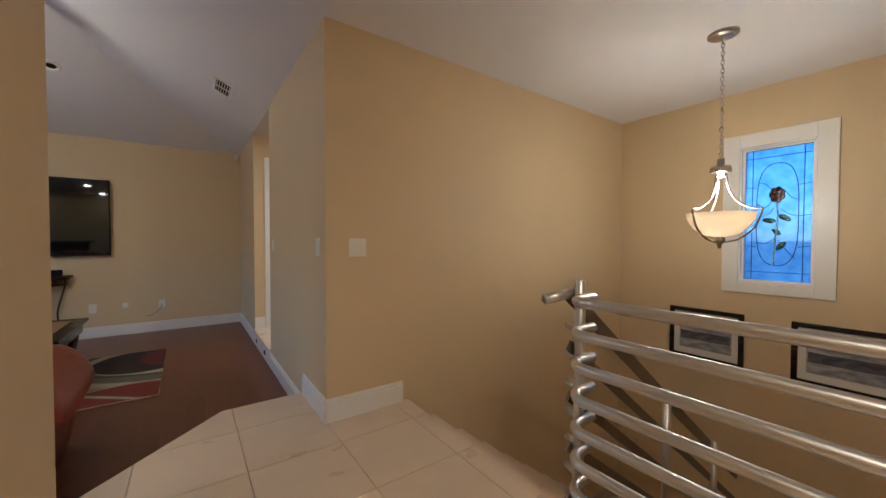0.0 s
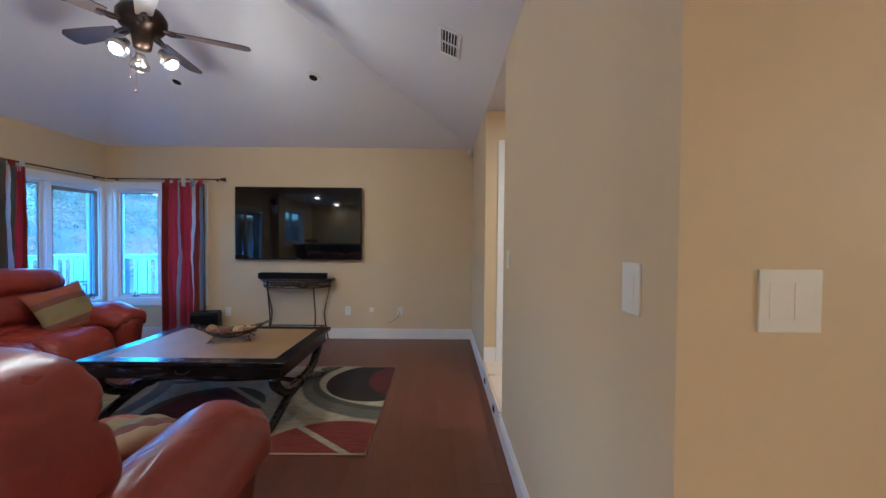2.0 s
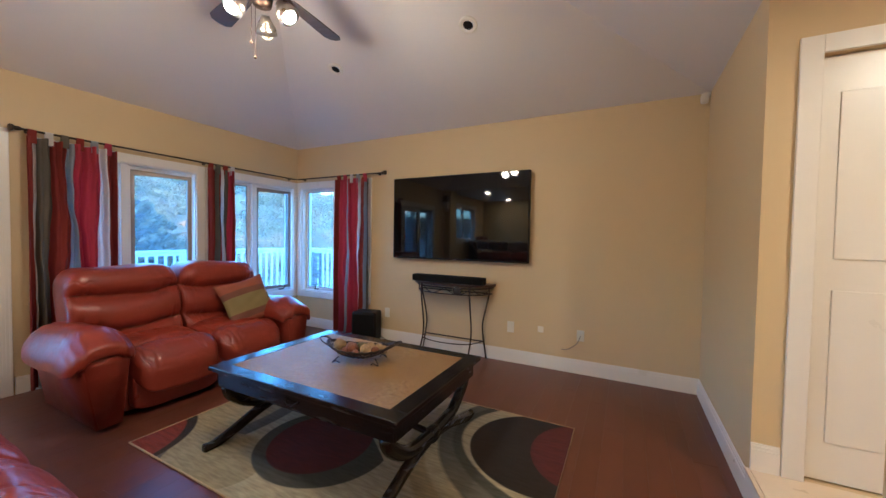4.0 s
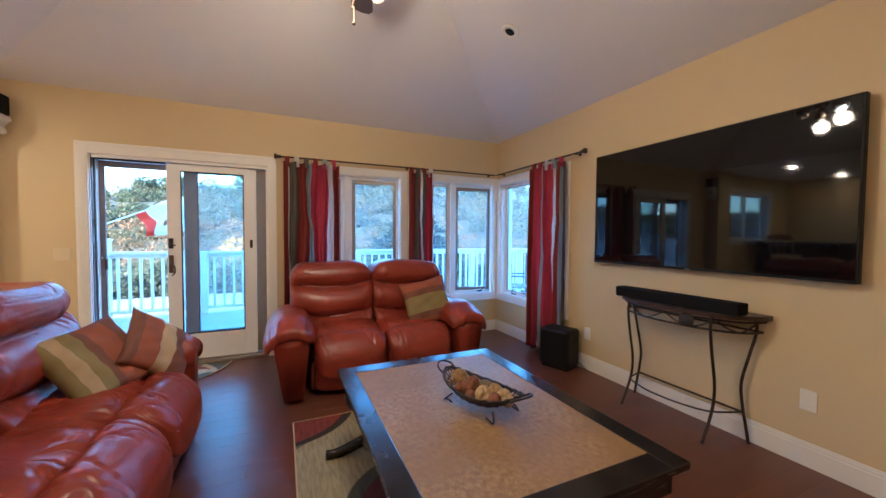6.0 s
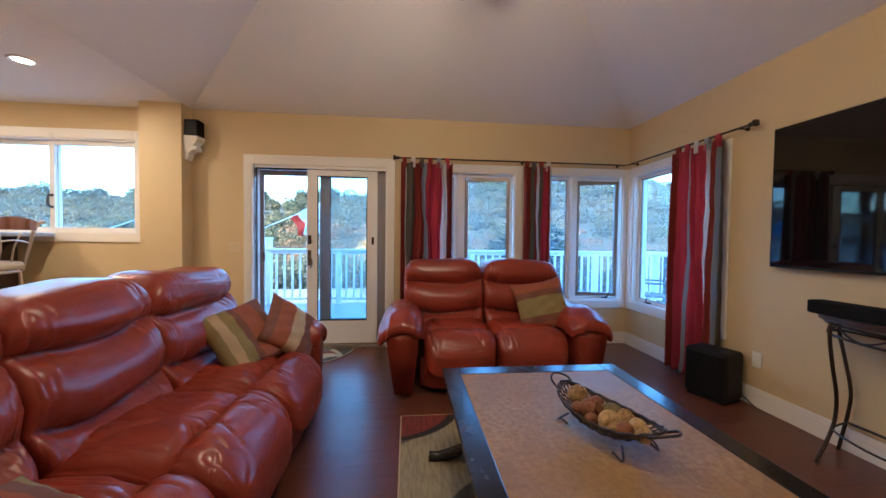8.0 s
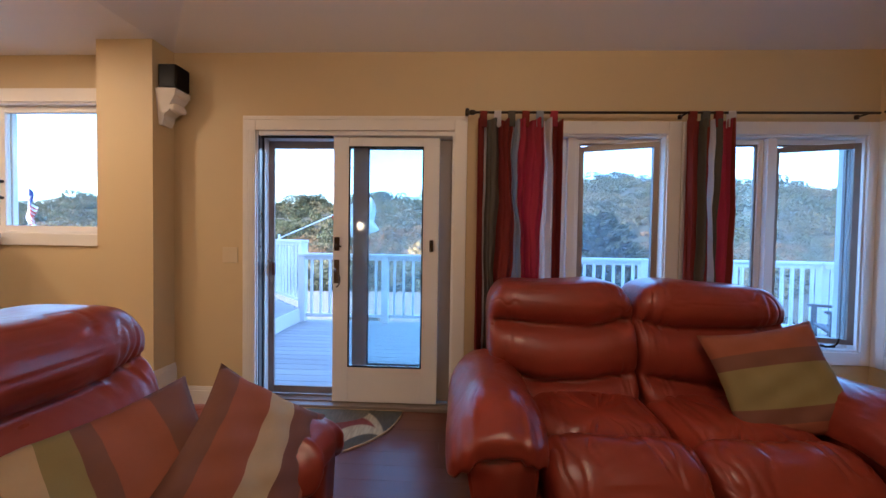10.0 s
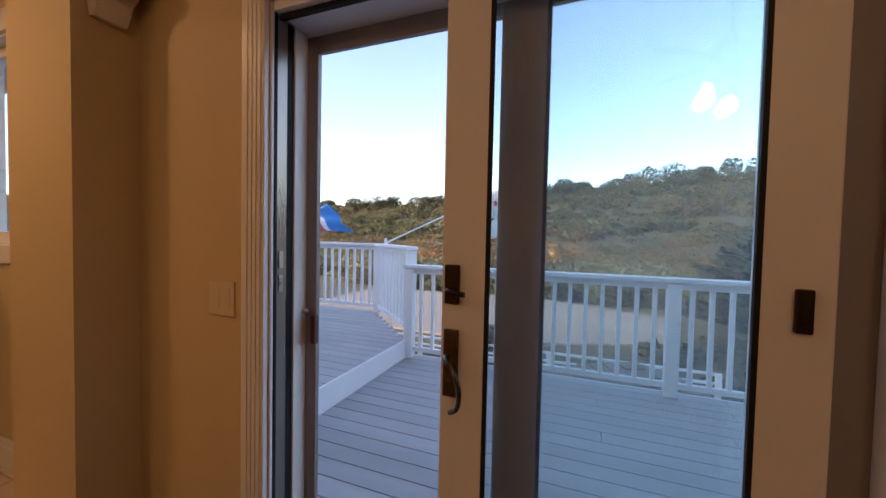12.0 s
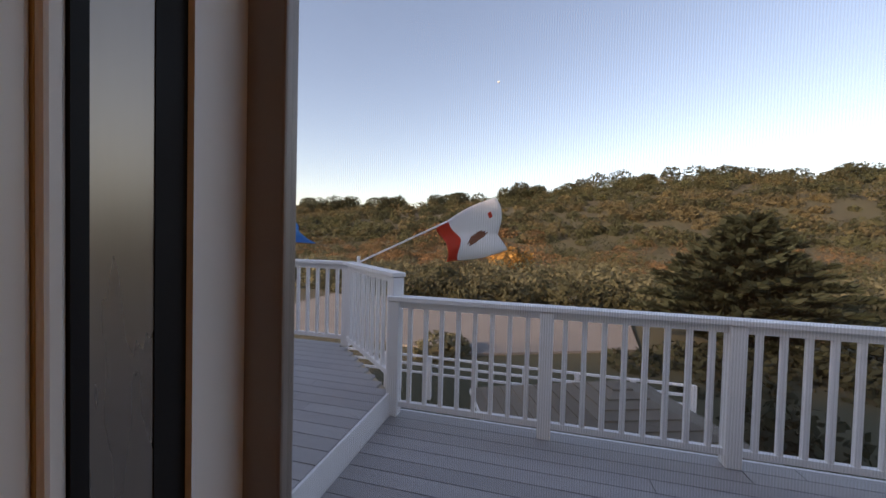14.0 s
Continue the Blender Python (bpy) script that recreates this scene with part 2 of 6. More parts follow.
def tube(bm, pts, r, seg=8, caps=True, flat=1.0):
    """A round bar along points; flat squeezes it sideways. r may be a list."""
    pts = [Vector(p) for p in pts]
    rings = []
    side = None
    for i, p in enumerate(pts):
        d = (pts[min(i + 1, len(pts) - 1)] - pts[max(i - 1, 0)]).normalized()
        if side is None:
            ref = Vector((0, 0, 1)) if abs(d.z) < 0.9 else Vector((1, 0, 0))
            side = d.cross(ref).normalized()
        else:
            side = (side - d * side.dot(d)).normalized()
        up = side.cross(d)
        rad = r[i] if isinstance(r, (list, tuple)) else r
        rings.append([bm.verts.new(p + (side * math.cos(a) * flat + up * math.sin(a)) * rad)
                      for a in (2 * math.pi * k / seg for k in range(seg))])
    for a, b in zip(rings, rings[1:]):
        for k in range(seg):
            bm.faces.new((a[k], a[(k + 1) % seg], b[(k + 1) % seg], b[k]))
    if caps:
        bm.faces.new(rings[0][::-1])
        bm.faces.new(rings[-1])


def curve(pts, n=8):
    """Points of a smooth line through the given ones."""
    p = [Vector(q) for q in pts]
    out = []
    for i in range(len(p) - 1):
        a, b, c, d = p[max(i - 1, 0)], p[i], p[i + 1], p[min(i + 2, len(p) - 1)]
        for k in range(n):
            t = k / n
            out.append(0.5 * ((2 * b) + (c - a) * t + (2 * a - 5 * b + 4 * c - d) * t * t + (3 * b - a - 3 * c + d) * t ** 3))
    return out + [p[-1]]


def spin(bm, profile, cx=0.0, cy=0.0, seg=24):
    """A turned body from (radius, height) pairs."""
    rings = [[bm.verts.new((cx + r * math.cos(2 * math.pi * k / seg), cy + r * math.sin(2 * math.pi * k / seg), z)) for k in range(seg)] for r, z in profile]
    for a, b in zip(rings, rings[1:]):
        for k in range(seg):
            bm.faces.new((a[k], a[(k + 1) % seg], b[(k + 1) % seg], b[k]))
    if profile[0][0] > 1e-4:
        bm.faces.new(rings[0][::-1])
    if profile[-1][0] > 1e-4:
        bm.faces.new(rings[-1])


def puff(bm, centre, size, e1=0.5, e2=0.5, nu=28, nv=18, shape=None, turn=None):
    """A stuffed rounded block. shape(v) may bend it in its own unit space."""
    def c(w, e):
        k = math.cos(w)
        return math.copysign(abs(k) ** e, k)

    def s(w, e):
        k = math.sin(w)
        return math.copysign(abs(k) ** e, k)
    rows = []
    for i in range(nv + 1):
        a = -math.pi / 2 + math.pi * i / nv
        row = []
        for j in range(nu):
            b = 2 * math.pi * j / nu
            v = Vector((c(a, e1) * c(b, e2), c(a, e1) * s(b, e2), s(a, e1)))
            v = Vector((v.x * size[0] / 2, v.y * size[1] / 2, v.z * size[2] / 2))
            if shape:
                v = shape(v)
            v = v + Vector(centre)
            row.append(bm.verts.new(turn @ v if turn else v))
        rows.append(row)
    for r, q in zip(rows, rows[1:]):
        for j in range(nu):
            bm.faces.new((r[j], r[(j + 1) % nu], q[(j + 1) % nu], q[j]))
    bmesh.ops.remove_doubles(bm, verts=[v for r in (rows[0], rows[-1]) for v in r], dist=1e-5)


def finish(bm, name, mats, smooth=False, angle=None):
    me = bpy.data.meshes.new(name)
    bmesh.ops.recalc_face_normals(bm, faces=bm.faces)
    bm.to_mesh(me)
    bm.free()
    for m in mats if isinstance(mats, (list, tuple)) else [mats]:
        me.materials.append(m)
    if smooth:
        me.polygons.foreach_set("use_smooth", [True] * len(me.polygons))
    return me


def part(name, bm, material, parent=None, label="", smooth=False):
    ob = new(name, finish(bm, name, material, smooth))
    if parent is not None:
        ob.parent = parent
    if label:
        ob["label"] = label
    return ob


def thing(name, x=0.0, y=0.0, z=0.0, rz=0.0, label="", category="", group="", kind=""):
    e = new(name)
    e.matrix_basis = pose(x, y, z, 0, 0, rz)
    return tagged(e, label, category, group, kind)


def B():
    return bmesh.new()


def boxes(name, mat, parent, *dims, r=0.0, label=""):
    bm = B()
    for d in dims:
        soft_box(bm, *d, r=r) if r else box(bm, *d)
    return part(name, bm, mat, parent, label)


# ---- the structure ----
def wall(name, axis, face, depth, u0, u1, z0, z1, holes=(), label="ochre painted plaster wall", mat=None):
    """A wall in the plane axis = face, as thick as depth (signed), with holes (u0, u1, z0, z1) through it."""
    bm = B()
    us = sorted({u0, u1, *(h[0] for h in holes), *(h[1] for h in holes)})
    zs = sorted({z0, z1, *(h[2] for h in holes), *(h[3] for h in holes)})
    for a, b in zip(us, us[1:]):
        for c, d in zip(zs, zs[1:]):
            um, zm = (a + b) / 2, (c + d) / 2
            if any(h[0] < um < h[1] and h[2] < zm < h[3] for h in holes):
                continue
            lo, hi = sorted((face, face + depth))
            box(bm, lo, hi, a, b, c, d) if axis == "x" else box(bm, a, b, lo, hi, c, d)
    bmesh.ops.remove_doubles(bm, verts=bm.verts, dist=1e-4)
    inner = [f for f in bm.faces if any(f is not g and len(set(f.verts) & set(g.verts)) == 4 for e in f.edges for g in e.link_faces)]
    bmesh.ops.delete(bm, geom=inner, context="FACES_ONLY")
    return tagged(part(name, bm, mat or PAINT), label, "wall", kind="structure")


DOOR = (3.905, 5.37, 0.0, 2.06)
WIN_A = (5.68, 6.87, 0.53, 2.04)
WIN_B = (7.06, 8.22, 0.53, 2.04)
WIN_C = (-3.20, -1.98, 0.53, 2.04)
KWIN = (1.02, 2.70, 1.275, 2.275)
ROSE = (2.41, 2.90, 0.92, 2.12)
wall("wall_west", "x", WX, -0.18, VY, TY + 0.18, 0, CEIL, (DOOR, WIN_A, WIN_B))
wall("wall_north", "y", TY, 0.18, WX, PX, 0, CEIL, (WIN_C,))
wall("wall_partition", "x", PX, 0.14, SY, 5.80, 0, CEIL)
wall("wall_partition_end", "x", PX, 0.14, 6.85, TY + 0.18, 0, CEIL)
wall("wall_hall", "y", 6.85, 0.14, PX + 0.14, 4.2, 0, CEIL, ((1.95, 2.75, STEP, STEP + 2.08),))
wall("wall_hall_back", "y", 7.9, 0.1, PX + 0.14, 4.2, 0, CEIL)
wall("wall_hall_end", "x", 4.2, 0.12, SY + 0.14, 8.0, 0, CEIL)
wall("wall_stair_north", "y", SY, 0.14, PX + 0.14, SX + 0.14, -2.0, CEIL)
wall("wall_stair_east", "x", SX, 0.18, 0.2, SY, -2.0, CEIL, (ROSE,))
wall("wall_south", "y", 0.2, -0.15, WX - 0.2, SX + 0.18, -2.0, CEIL)
wall("wall_passage", "x", 0.70, -0.13, 0.2, 3.50, 0, CEIL)
wall("wall_kitchen_west", "x", WX - 0.02, -0.16, 0.2, 2.87, 0, CEIL, (KWIN,))
bm = B()
box(bm, WX - 0.18, -3.11, 2.87, VY, 0, CEIL)
tagged(part("wall_pier", bm, PAINT), "ochre painted pier between kitchen and living room", "wall", kind="structure")

# floors under the boards and tiles
boxes("floor", SUBFLOOR, None, (WX - 0.1, PX, VY - 0.3, TY, -0.2, -0.012))
tagged(bpy.data.objects["floor"], "dark walnut plank floor with a satin sheen", "floor", kind="structure")


def slab(bm, pts, z0, z1):
    top = [bm.verts.new((x, y, z1)) for x, y in pts]
    low = [bm.verts.new((x, y, z0)) for x, y in pts]
    bm.faces.new(top)
    bm.faces.new(low[::-1])
    for i in range(len(pts)):
        j = (i + 1) % len(pts)
        bm.faces.new((top[i], low[i], low[j], top[j]))


STEP_EDGE = [(PX, 4.51), (1.225, 4.51), (-0.01, VY), (WX, VY)]
bm = B()
slab(bm, [(WX, VY), (WX, 0.2), (2.30, 0.2), (2.30, SY), (PX, SY), (PX, 4.51), (1.225, 4.51), (-0.01, VY)], -0.2, STEP - 0.012)
tiled = tagged(part("floor_tiled", bm, GROUT), "beige travertine tiled floor one step above the wood floor", "floor", kind="structure")
bm = B()
slab(bm, [(PX, 5.80), (PX, 6.85), (4.2, 6.85), (4.2, 4.13), (PX + 0.14, 4.13), (PX + 0.14, 5.80)], -0.2, STEP - 0.012)
hall_floor = tagged(part("floor_hall", bm, GROUT), "beige travertine tiled hall floor", "floor", kind="structure")


def riser(name, a, b):
    d = (Vector(b) - Vector(a)).normalized()
    nrm = Vector((-d.y, d.x))
    bm = B()
    q = [Vector(a), Vector(b), Vector(b) + nrm * 0.016, Vector(a) + nrm * 0.016]
    slab(bm, [(v.x, v.y) for v in q], 0.0, STEP - 0.02)
    return tagged(part(name, bm, WHITE), "white painted step riser", "riser", kind="structure")


for i, (a, b) in enumerate(zip(STEP_EDGE, STEP_EDGE[1:])):
    riser("riser_%d" % (i + 1), b, a)
hr = riser("riser_hall", (PX, 5.80), (PX, 6.85))

# the vaulted ceiling: four planes up to a point over the fan, flat elsewhere
cx, cy = (WX + PX) / 2, (VY + TY) / 2
PEAK = CEIL + PITCH * (TY - VY) / 2
bm = B()
base = [bm.verts.new((x, y, CEIL)) for x, y in ((WX, VY), (PX, VY), (PX, TY), (WX, TY))]
tip = bm.verts.new((cx, cy, PEAK))
top = [bm.verts.new((x, y, CEIL + 0.2)) for x, y in ((WX - 0.2, VY - 0.2), (PX + 0.2, VY - 0.2), (PX + 0.2, TY + 0.2), (WX - 0.2, TY + 0.2))]
cap = bm.verts.new((cx, cy, PEAK + 0.25))
for i in range(4):
    j = (i + 1) % 4
    bm.faces.new((base[i], base[j], tip))
    bm.faces.new((top[j], top[i], cap))
    bm.faces.new((base[j], base[i], top[i], top[j]))
tagged(part("ceiling", bm, CEILING_PAINT), "white painted vaulted ceiling of four sloping planes", "ceiling", kind="structure")
boxes("ceiling_flat", CEILING_PAINT, None, (WX - 0.2, PX, 0.05, VY, CEIL, CEIL + 0.2), (PX, SX + 0.2, 0.05, 8.48, CEIL, CEIL + 0.2))
tagged(bpy.data.objects["ceiling_flat"], "flat white painted ceiling", "ceiling", kind="structure")


def baseboard(name, axis, face, u0, u1, z0, side, h=0.14):
    """A white board with a stepped top, on the wall axis = face, towards side."""
    bm = B()
    for t, a, b in ((0.016, 0.0, h - 0.03), (0.011, h - 0.03, h - 0.012), (0.007, h - 0.012, h)):
        lo, hi = sorted((face, face + side * t))
        box(bm, lo, hi, u0, u1, z0 + a, z0 + b) if axis == "x" else box(bm, u0, u1, lo, hi, z0 + a, z0 + b)
    return tagged(part(name, bm, WHITE), "white moulded baseboard", "baseboard", kind="structure")


baseboard("baseboard_1", "y", TY, WX, PX, 0, -1)
baseboard("baseboard_2", "x", WX, 5.47, TY - 0.02, 0, 1)
baseboard("baseboard_3", "x", WX, VY + 0.02, 3.795, 0, 1)
baseboard("baseboard_4", "x", PX, 4.53, 5.80, 0, -1)
baseboard("baseboard_5", "x", PX, 6.85, TY - 0.02, 0, -1)
baseboard("baseboard_6", "x", PX, SY - 0.016, 4.51, STEP, -1)
baseboard("baseboard_7", "y", SY, PX - 0.016, 2.27, STEP, -1)
baseboard("baseboard_8", "x", -3.11, 2.87, VY, STEP, 1)
baseboard("baseboard_9", "y", VY, WX, -3.095, STEP - 0.02, 1, 0.16)
baseboard("baseboard_10", "x", WX - 0.02, 0.2, 2.87, STEP, 1)
baseboard("baseboard_11", "y", 6.85, PX + 0.0, 1.86, STEP, -1)
baseboard("baseboard_12", "x", 0.70, 0.2, 3.50, STEP, 1)


# ---- windows and doors ----
def onto(axis, face, out):
    """Puts (u, w, z) into the room: u along the wall, w outwards from its inner face."""
    if axis == "x":
        return lambda u, w, z: (face + out * w, u, z)
    return lambda u, w, z: (u, face + out * w, z)


def wbox(bm, to, u0, u1, w0, w1, z0, z1, r=0.0):
    a, b = to(u0, w0, z0), to(u1, w1, z1)
    d = [min(a[0], b[0]), max(a[0], b[0]), min(a[1], b[1]), max(a[1], b[1]), z0, z1]
    soft_box(bm, *d, r=r) if r else box(bm, *d)


def ring(bm, to, u0, u1, z0, z1, w0, w1, t, r=0.0):
    """A rectangular frame of bars t wide."""
    wbox(bm, to, u0, u0 + t, w0, w1, z0, z1, r)
    wbox(bm, to, u1 - t, u1, w0, w1, z0, z1, r)
    wbox(bm, to, u0 + t, u1 - t, w0, w1, z0, z0 + t, r)
    wbox(bm, to, u0 + t, u1 - t, w0, w1, z1 - t, z1, r)


def pane(parent, to, u0, u1, z0, z1, w, mat=None):
    bm = B()
    wbox(bm, to, u0, u1, w, w + 0.006, z0, z1)
    ob = part("pane", bm, mat or GLASS, parent)
    ob.visible_shadow = False
    return ob


def casing(parent, to, u0, u1, z0, z1, t=0.09, sill=True):
    bm = B()
    wbox(bm, to, u0 - t, u0, -0.018, 0.0, z0 - (0.09 if sill else 0), z1 + t, 0.003)
    wbox(bm, to, u1, u1 + t, -0.018, 0.0, z0 - (0.09 if sill else 0), z1 + t, 0.003)
    wbox(bm, to, u0, u1, -0.018, 0.0, z1, z1 + t, 0.003)
    if sill:
        wbox(bm, to, u0, u1, -0.018, 0.0, z0 - 0.09, z0, 0.003)
    part("window_casing", bm, WHITE, parent)
    bm = B()
    wbox(bm, to, u0 - 0.001, u0 + 0.012, 0, 0.17, z0, z1)
    wbox(bm, to, u1 - 0.012, u1 + 0.001, 0, 0.17, z0, z1)
    wbox(bm, to, u0 + 0.012, u1 - 0.012, 0, 0.17, z1 - 0.012, z1 + 0.001)
    wbox(bm, to, u0 + 0.012, u1 - 0.012, 0, 0.17, z0 - 0.001, z0 + 0.012)
    part("window_frame", bm, VINYL, parent)


def crank(parent, to, u, z):
    bm = B()
    wbox(bm, to, u - 0.035, u + 0.035, -0.012, 0.03, z, z + 0.016, 0.004)
    tube(bm, curve([to(u, -0.01, z + 0.014), to(u + 0.02, -0.03, z + 0.03), to(u + 0.03, -0.035, z + 0.075)], 4), 0.006, 6)
    part("crank_handle", bm, BRONZE, parent, "small bronze window crank")


def casement(name, axis, face, out, hole, splits, ajar=(), label=""):
    """A row of casement sashes; ajar: indexes of sashes that stand a little open."""
    to = onto(axis, face, out)
    win = thing(name, label=label, category="window", kind="structure")
    u0, u1, z0, z1 = hole
    casing(win, to, u0, u1, z0, z1)
    edges = [u0 + 0.012, *splits, u1 - 0.012]
    bm = B()
    for s in splits:
        wbox(bm, to, s - 0.03, s + 0.03, 0.02, 0.12, z0 + 0.012, z1 - 0.012, 0.003)
    part("mullion", bm, VINYL, win)
    for i, (a, b) in enumerate(zip(edges, edges[1:])):
        a, b = a + (0.03 if i else 0), b - (0.03 if b != edges[-1] else 0)
        bm = B()
        ring(bm, to, a, b, z0 + 0.012, z1 - 0.012, 0.06, 0.10, 0.035, 0.003)
        part("window_stop", bm, VINYL, win)
        bm = B()
        ring(bm, to, a + 0.035, b - 0.035, z0 + 0.047, z1 - 0.047, 0.072, 0.088, 0.012)
        part("window_gasket", bm, ALU, win, "dark grey sash edge")
        if i in ajar:
            # the sash swings out on its low-u edge
            h = Vector(to(a + 0.05, 0.11, 0))
            turn = Matrix.Translation(h) @ Matrix.Rotation(radians(18) * (out if axis == "x" else -out), 4, "Z") @ Matrix.Translation(-h)
            bm = B()
            ring(bm, to, a + 0.05, b - 0.04, z0 + 0.06, z1 - 0.06, 0.105, 0.14, 0.035)
            bmesh.ops.transform(bm, matrix=turn, verts=bm.verts)
            sash = part("sash", bm, ALU, win, "dark open casement sash")
            bm = B()
            wbox(bm, to, a + 0.08, b - 0.07, 0.12, 0.126, z0 + 0.09, z1 - 0.09)
            bmesh.ops.transform(bm, matrix=turn, verts=bm.verts)
            g = part("pane", bm, HAZY, sash)
            g.visible_shadow = False
            crank(win, to, (a + b) / 2 + 0.1, z0 + 0.03)
        else:
            pane(win, to, a + 0.04, b - 0.04, z0 + 0.05, z1 - 0.05, 0.08, HAZY)
    return win


casement("window_1", "x", WX, -1, WIN_A, (6.215,), (1,), "white framed pair of casement windows, one ajar, behind striped curtains")
casement("window_2", "x", WX, -1, WIN_B, (7.61,), (1,), "white framed pair of casement windows, one ajar, at the room corner")
w3 = casement("window_3", "y", TY, 1, WIN_C, (-2.57,), (), "white framed pair of casement windows beside the television wall")
crank(w3, onto("y", TY, 1), -2.9, WIN_C[2] + 0.03)

# kitchen slider
to = onto("x", WX - 0.02, -1)
win = thing("window_4", label="white framed sliding kitchen window over the bar", category="window", kind="structure")
casing(win, to, KWIN[0], KWIN[1], KWIN[2], KWIN[3], 0.10)
for a, b, w in ((KWIN[0] + 0.012, 1.86, 0.09), (1.80, KWIN[1] - 0.012, 0.05)):
    bm = B()
    ring(bm, to, a, b, KWIN[2] + 0.012, KWIN[3] - 0.012, w, w + 0.035, 0.05, 0.003)
    part("sash", bm, VINYL, win)
    pane(win, to, a + 0.05, b - 0.05, KWIN[2] + 0.06, KWIN[3] - 0.06, w + 0.015)
bm = B()
tube(bm, curve([to(1.83, 0.05, 1.55), to(1.83, 0.0, 1.57), to(1.83, 0.0, 1.66), to(1.83, 0.05, 1.68)], 5), 0.012, 8)
part("window_pull", bm, BRONZE, win, "dark bronze window pull")

# stained glass window on the stairs
ROSE_BLUE, _n, _l, _p = shader("pale_blue_art_glass")
_n.remove(_p)
_t, _d, _m = _n.new("ShaderNodeBsdfTransparent"), _n.new("ShaderNodeBsdfTranslucent"), _n.new("ShaderNodeMixShader")
_f = ramp(_n, _l, noise_node(_n, _l, 14, 4), 0.3, 0.75)
_c = link_mix(_n, _l, _f, (0.30, 0.345, 0.43), (0.46, 0.49, 0.54))
_l.new(_c, _t.inputs["Color"])
_l.new(_c, _d.inputs["Color"])
_m.inputs["Fac"].default_value = 0.45
_l.new(_t.outputs[0], _m.inputs[1])
_l.new(_d.outputs[0], _m.inputs[2])
_l.new(_m.outputs[0], _n["Material Output"].inputs["Surface"])
LEAD = surface("dark_lead_came", (0.03, 0.04, 0.06), 0.5, metal=0.4, vary=0.2)
PETAL = surface("dark_red_art_glass", (0.035, 0.006, 0.008), 0.3, vary=0.5, scale=30, second=(0.09, 0.012, 0.014))
LEAF = surface("green_art_glass", (0.02, 0.07, 0.035), 0.3, vary=0.4, scale=30)
STEM = surface("pale_green_art_glass", (0.30, 0.42, 0.36), 0.3, vary=0.3, scale=30)
to = onto("x", SX, 1)
win = thing("window_5", label="white framed stained glass window with a red rose", category="window", kind="structure")
casing(win, to, ROSE[0], ROSE[1], ROSE[2], ROSE[3], 0.12)
bm = B()
ring(bm, to, ROSE[0] + 0.012, ROSE[1] - 0.012, ROSE[2] + 0.012, ROSE[3] - 0.012, 0.03, 0.06, 0.018, 0.003)
part("sash", bm, VINYL, win)
rose_pane = pane(win, to, ROSE[0] + 0.03, ROSE[1] - 0.03, ROSE[2] + 0.03, ROSE[3] - 0.03, 0.05, ROSE_BLUE)
rc, rz = (ROSE[0] + ROSE[1]) / 2, (ROSE[2] + ROSE[3]) / 2
bm = B()
for du in (-0.165, 0.165):
    tube(bm, [to(rc + du, 0.046, ROSE[2] + 0.03), to(rc + du, 0.046, ROSE[3] - 0.03)], 0.003, 6)
for dz in (-0.5, 0.5):
    tube(bm, [to(ROSE[0] + 0.03, 0.046, rz + dz), to(ROSE[1] - 0.03, 0.046, rz + dz)], 0.003, 6)
for dz in (-0.28, -0.02, 0.24):
    for sgn in (-1, 1):
        tube(bm, [to(rc + sgn * 0.135, 0.046, rz + dz), to(rc + sgn * 0.215, 0.046, rz + dz + 0.01)], 0.003, 6)
oval = [(rc + 0.135 * math.copysign(abs(math.cos(a)) ** 0.8, math.cos(a)), rz + 0.44 * math.copysign(abs(math.sin(a)) ** 0.55, math.sin(a))) for a in (2 * math.pi * k / 48 for k in range(49))]
tube(bm, [to(u, 0.046, z) for u, z in oval], 0.003, 6)
for q in (((0.13, 0.10), (0.08, 0.06), (0.03, 0.12)), ((-0.13, 0.12), (-0.09, 0.14), (-0.05, 0.20)), ((0.12, -0.02), (0.06, 0.0), (0.02, 0.06)),
          ((-0.13, -0.02), (-0.08, 0.0), (-0.02, 0.05)), ((0.12, 0.28), (0.08, 0.27), (0.04, 0.22)), ((0.13, -0.24), (0.07, -0.25), (0.01, -0.2)), ((-0.12, -0.38), (-0.06, -0.3), (-0.01, -0.22))):
    tube(bm, curve([to(rc + u, 0.046, rz + z) for u, z in q], 4), 0.0026, 6)
part("lead_lines", bm, LEAD, win, "dark lead came lines")
bm = B()
tube(bm, curve([to(rc + u, 0.045, rz + z) for u, z in ((0.02, -0.44), (0.01, -0.25), (-0.005, -0.05), (0.0, 0.12))], 5), 0.006, 6)
part("rose_stem", bm, STEM, win, "pale green glass stem")
for u, z, s, tilt in ((0.05, -0.05, 0.05, 10), (-0.05, -0.03, 0.05, 35), (0.0, -0.15, 0.04, 40), (-0.03, -0.27, 0.05, -50)):
    bm = B()
    puff(bm, (0, 0, 0), (0.006, s * 1.9, s * 0.9), 1, 1.3, 14, 8)
    bmesh.ops.transform(bm, matrix=Matrix.Translation(to(rc + u, 0.045, rz + z)) @ Matrix.Rotation(radians(tilt), 4, "X"), verts=bm.verts)
    part("rose_leaf", bm, LEAF, win, "dark green glass leaf", True)
bm = B()
for k in range(9):
    a = 2 * math.pi * k / 7
    rr = 0.03 if k < 7 else 0.0
    puff(bm, to(rc + rr * math.cos(a), 0.045 - 0.001 * (k % 3), rz + 0.17 + rr * 1.3 * math.sin(a)), (0.008, 0.05, 0.065), 1, 0.8, 12, 8)
part("rose_bloom", bm, PETAL, win, "dark red glass rose bloom", True)

# ---- sliding glass door ----
to = onto("x", WX, -1)
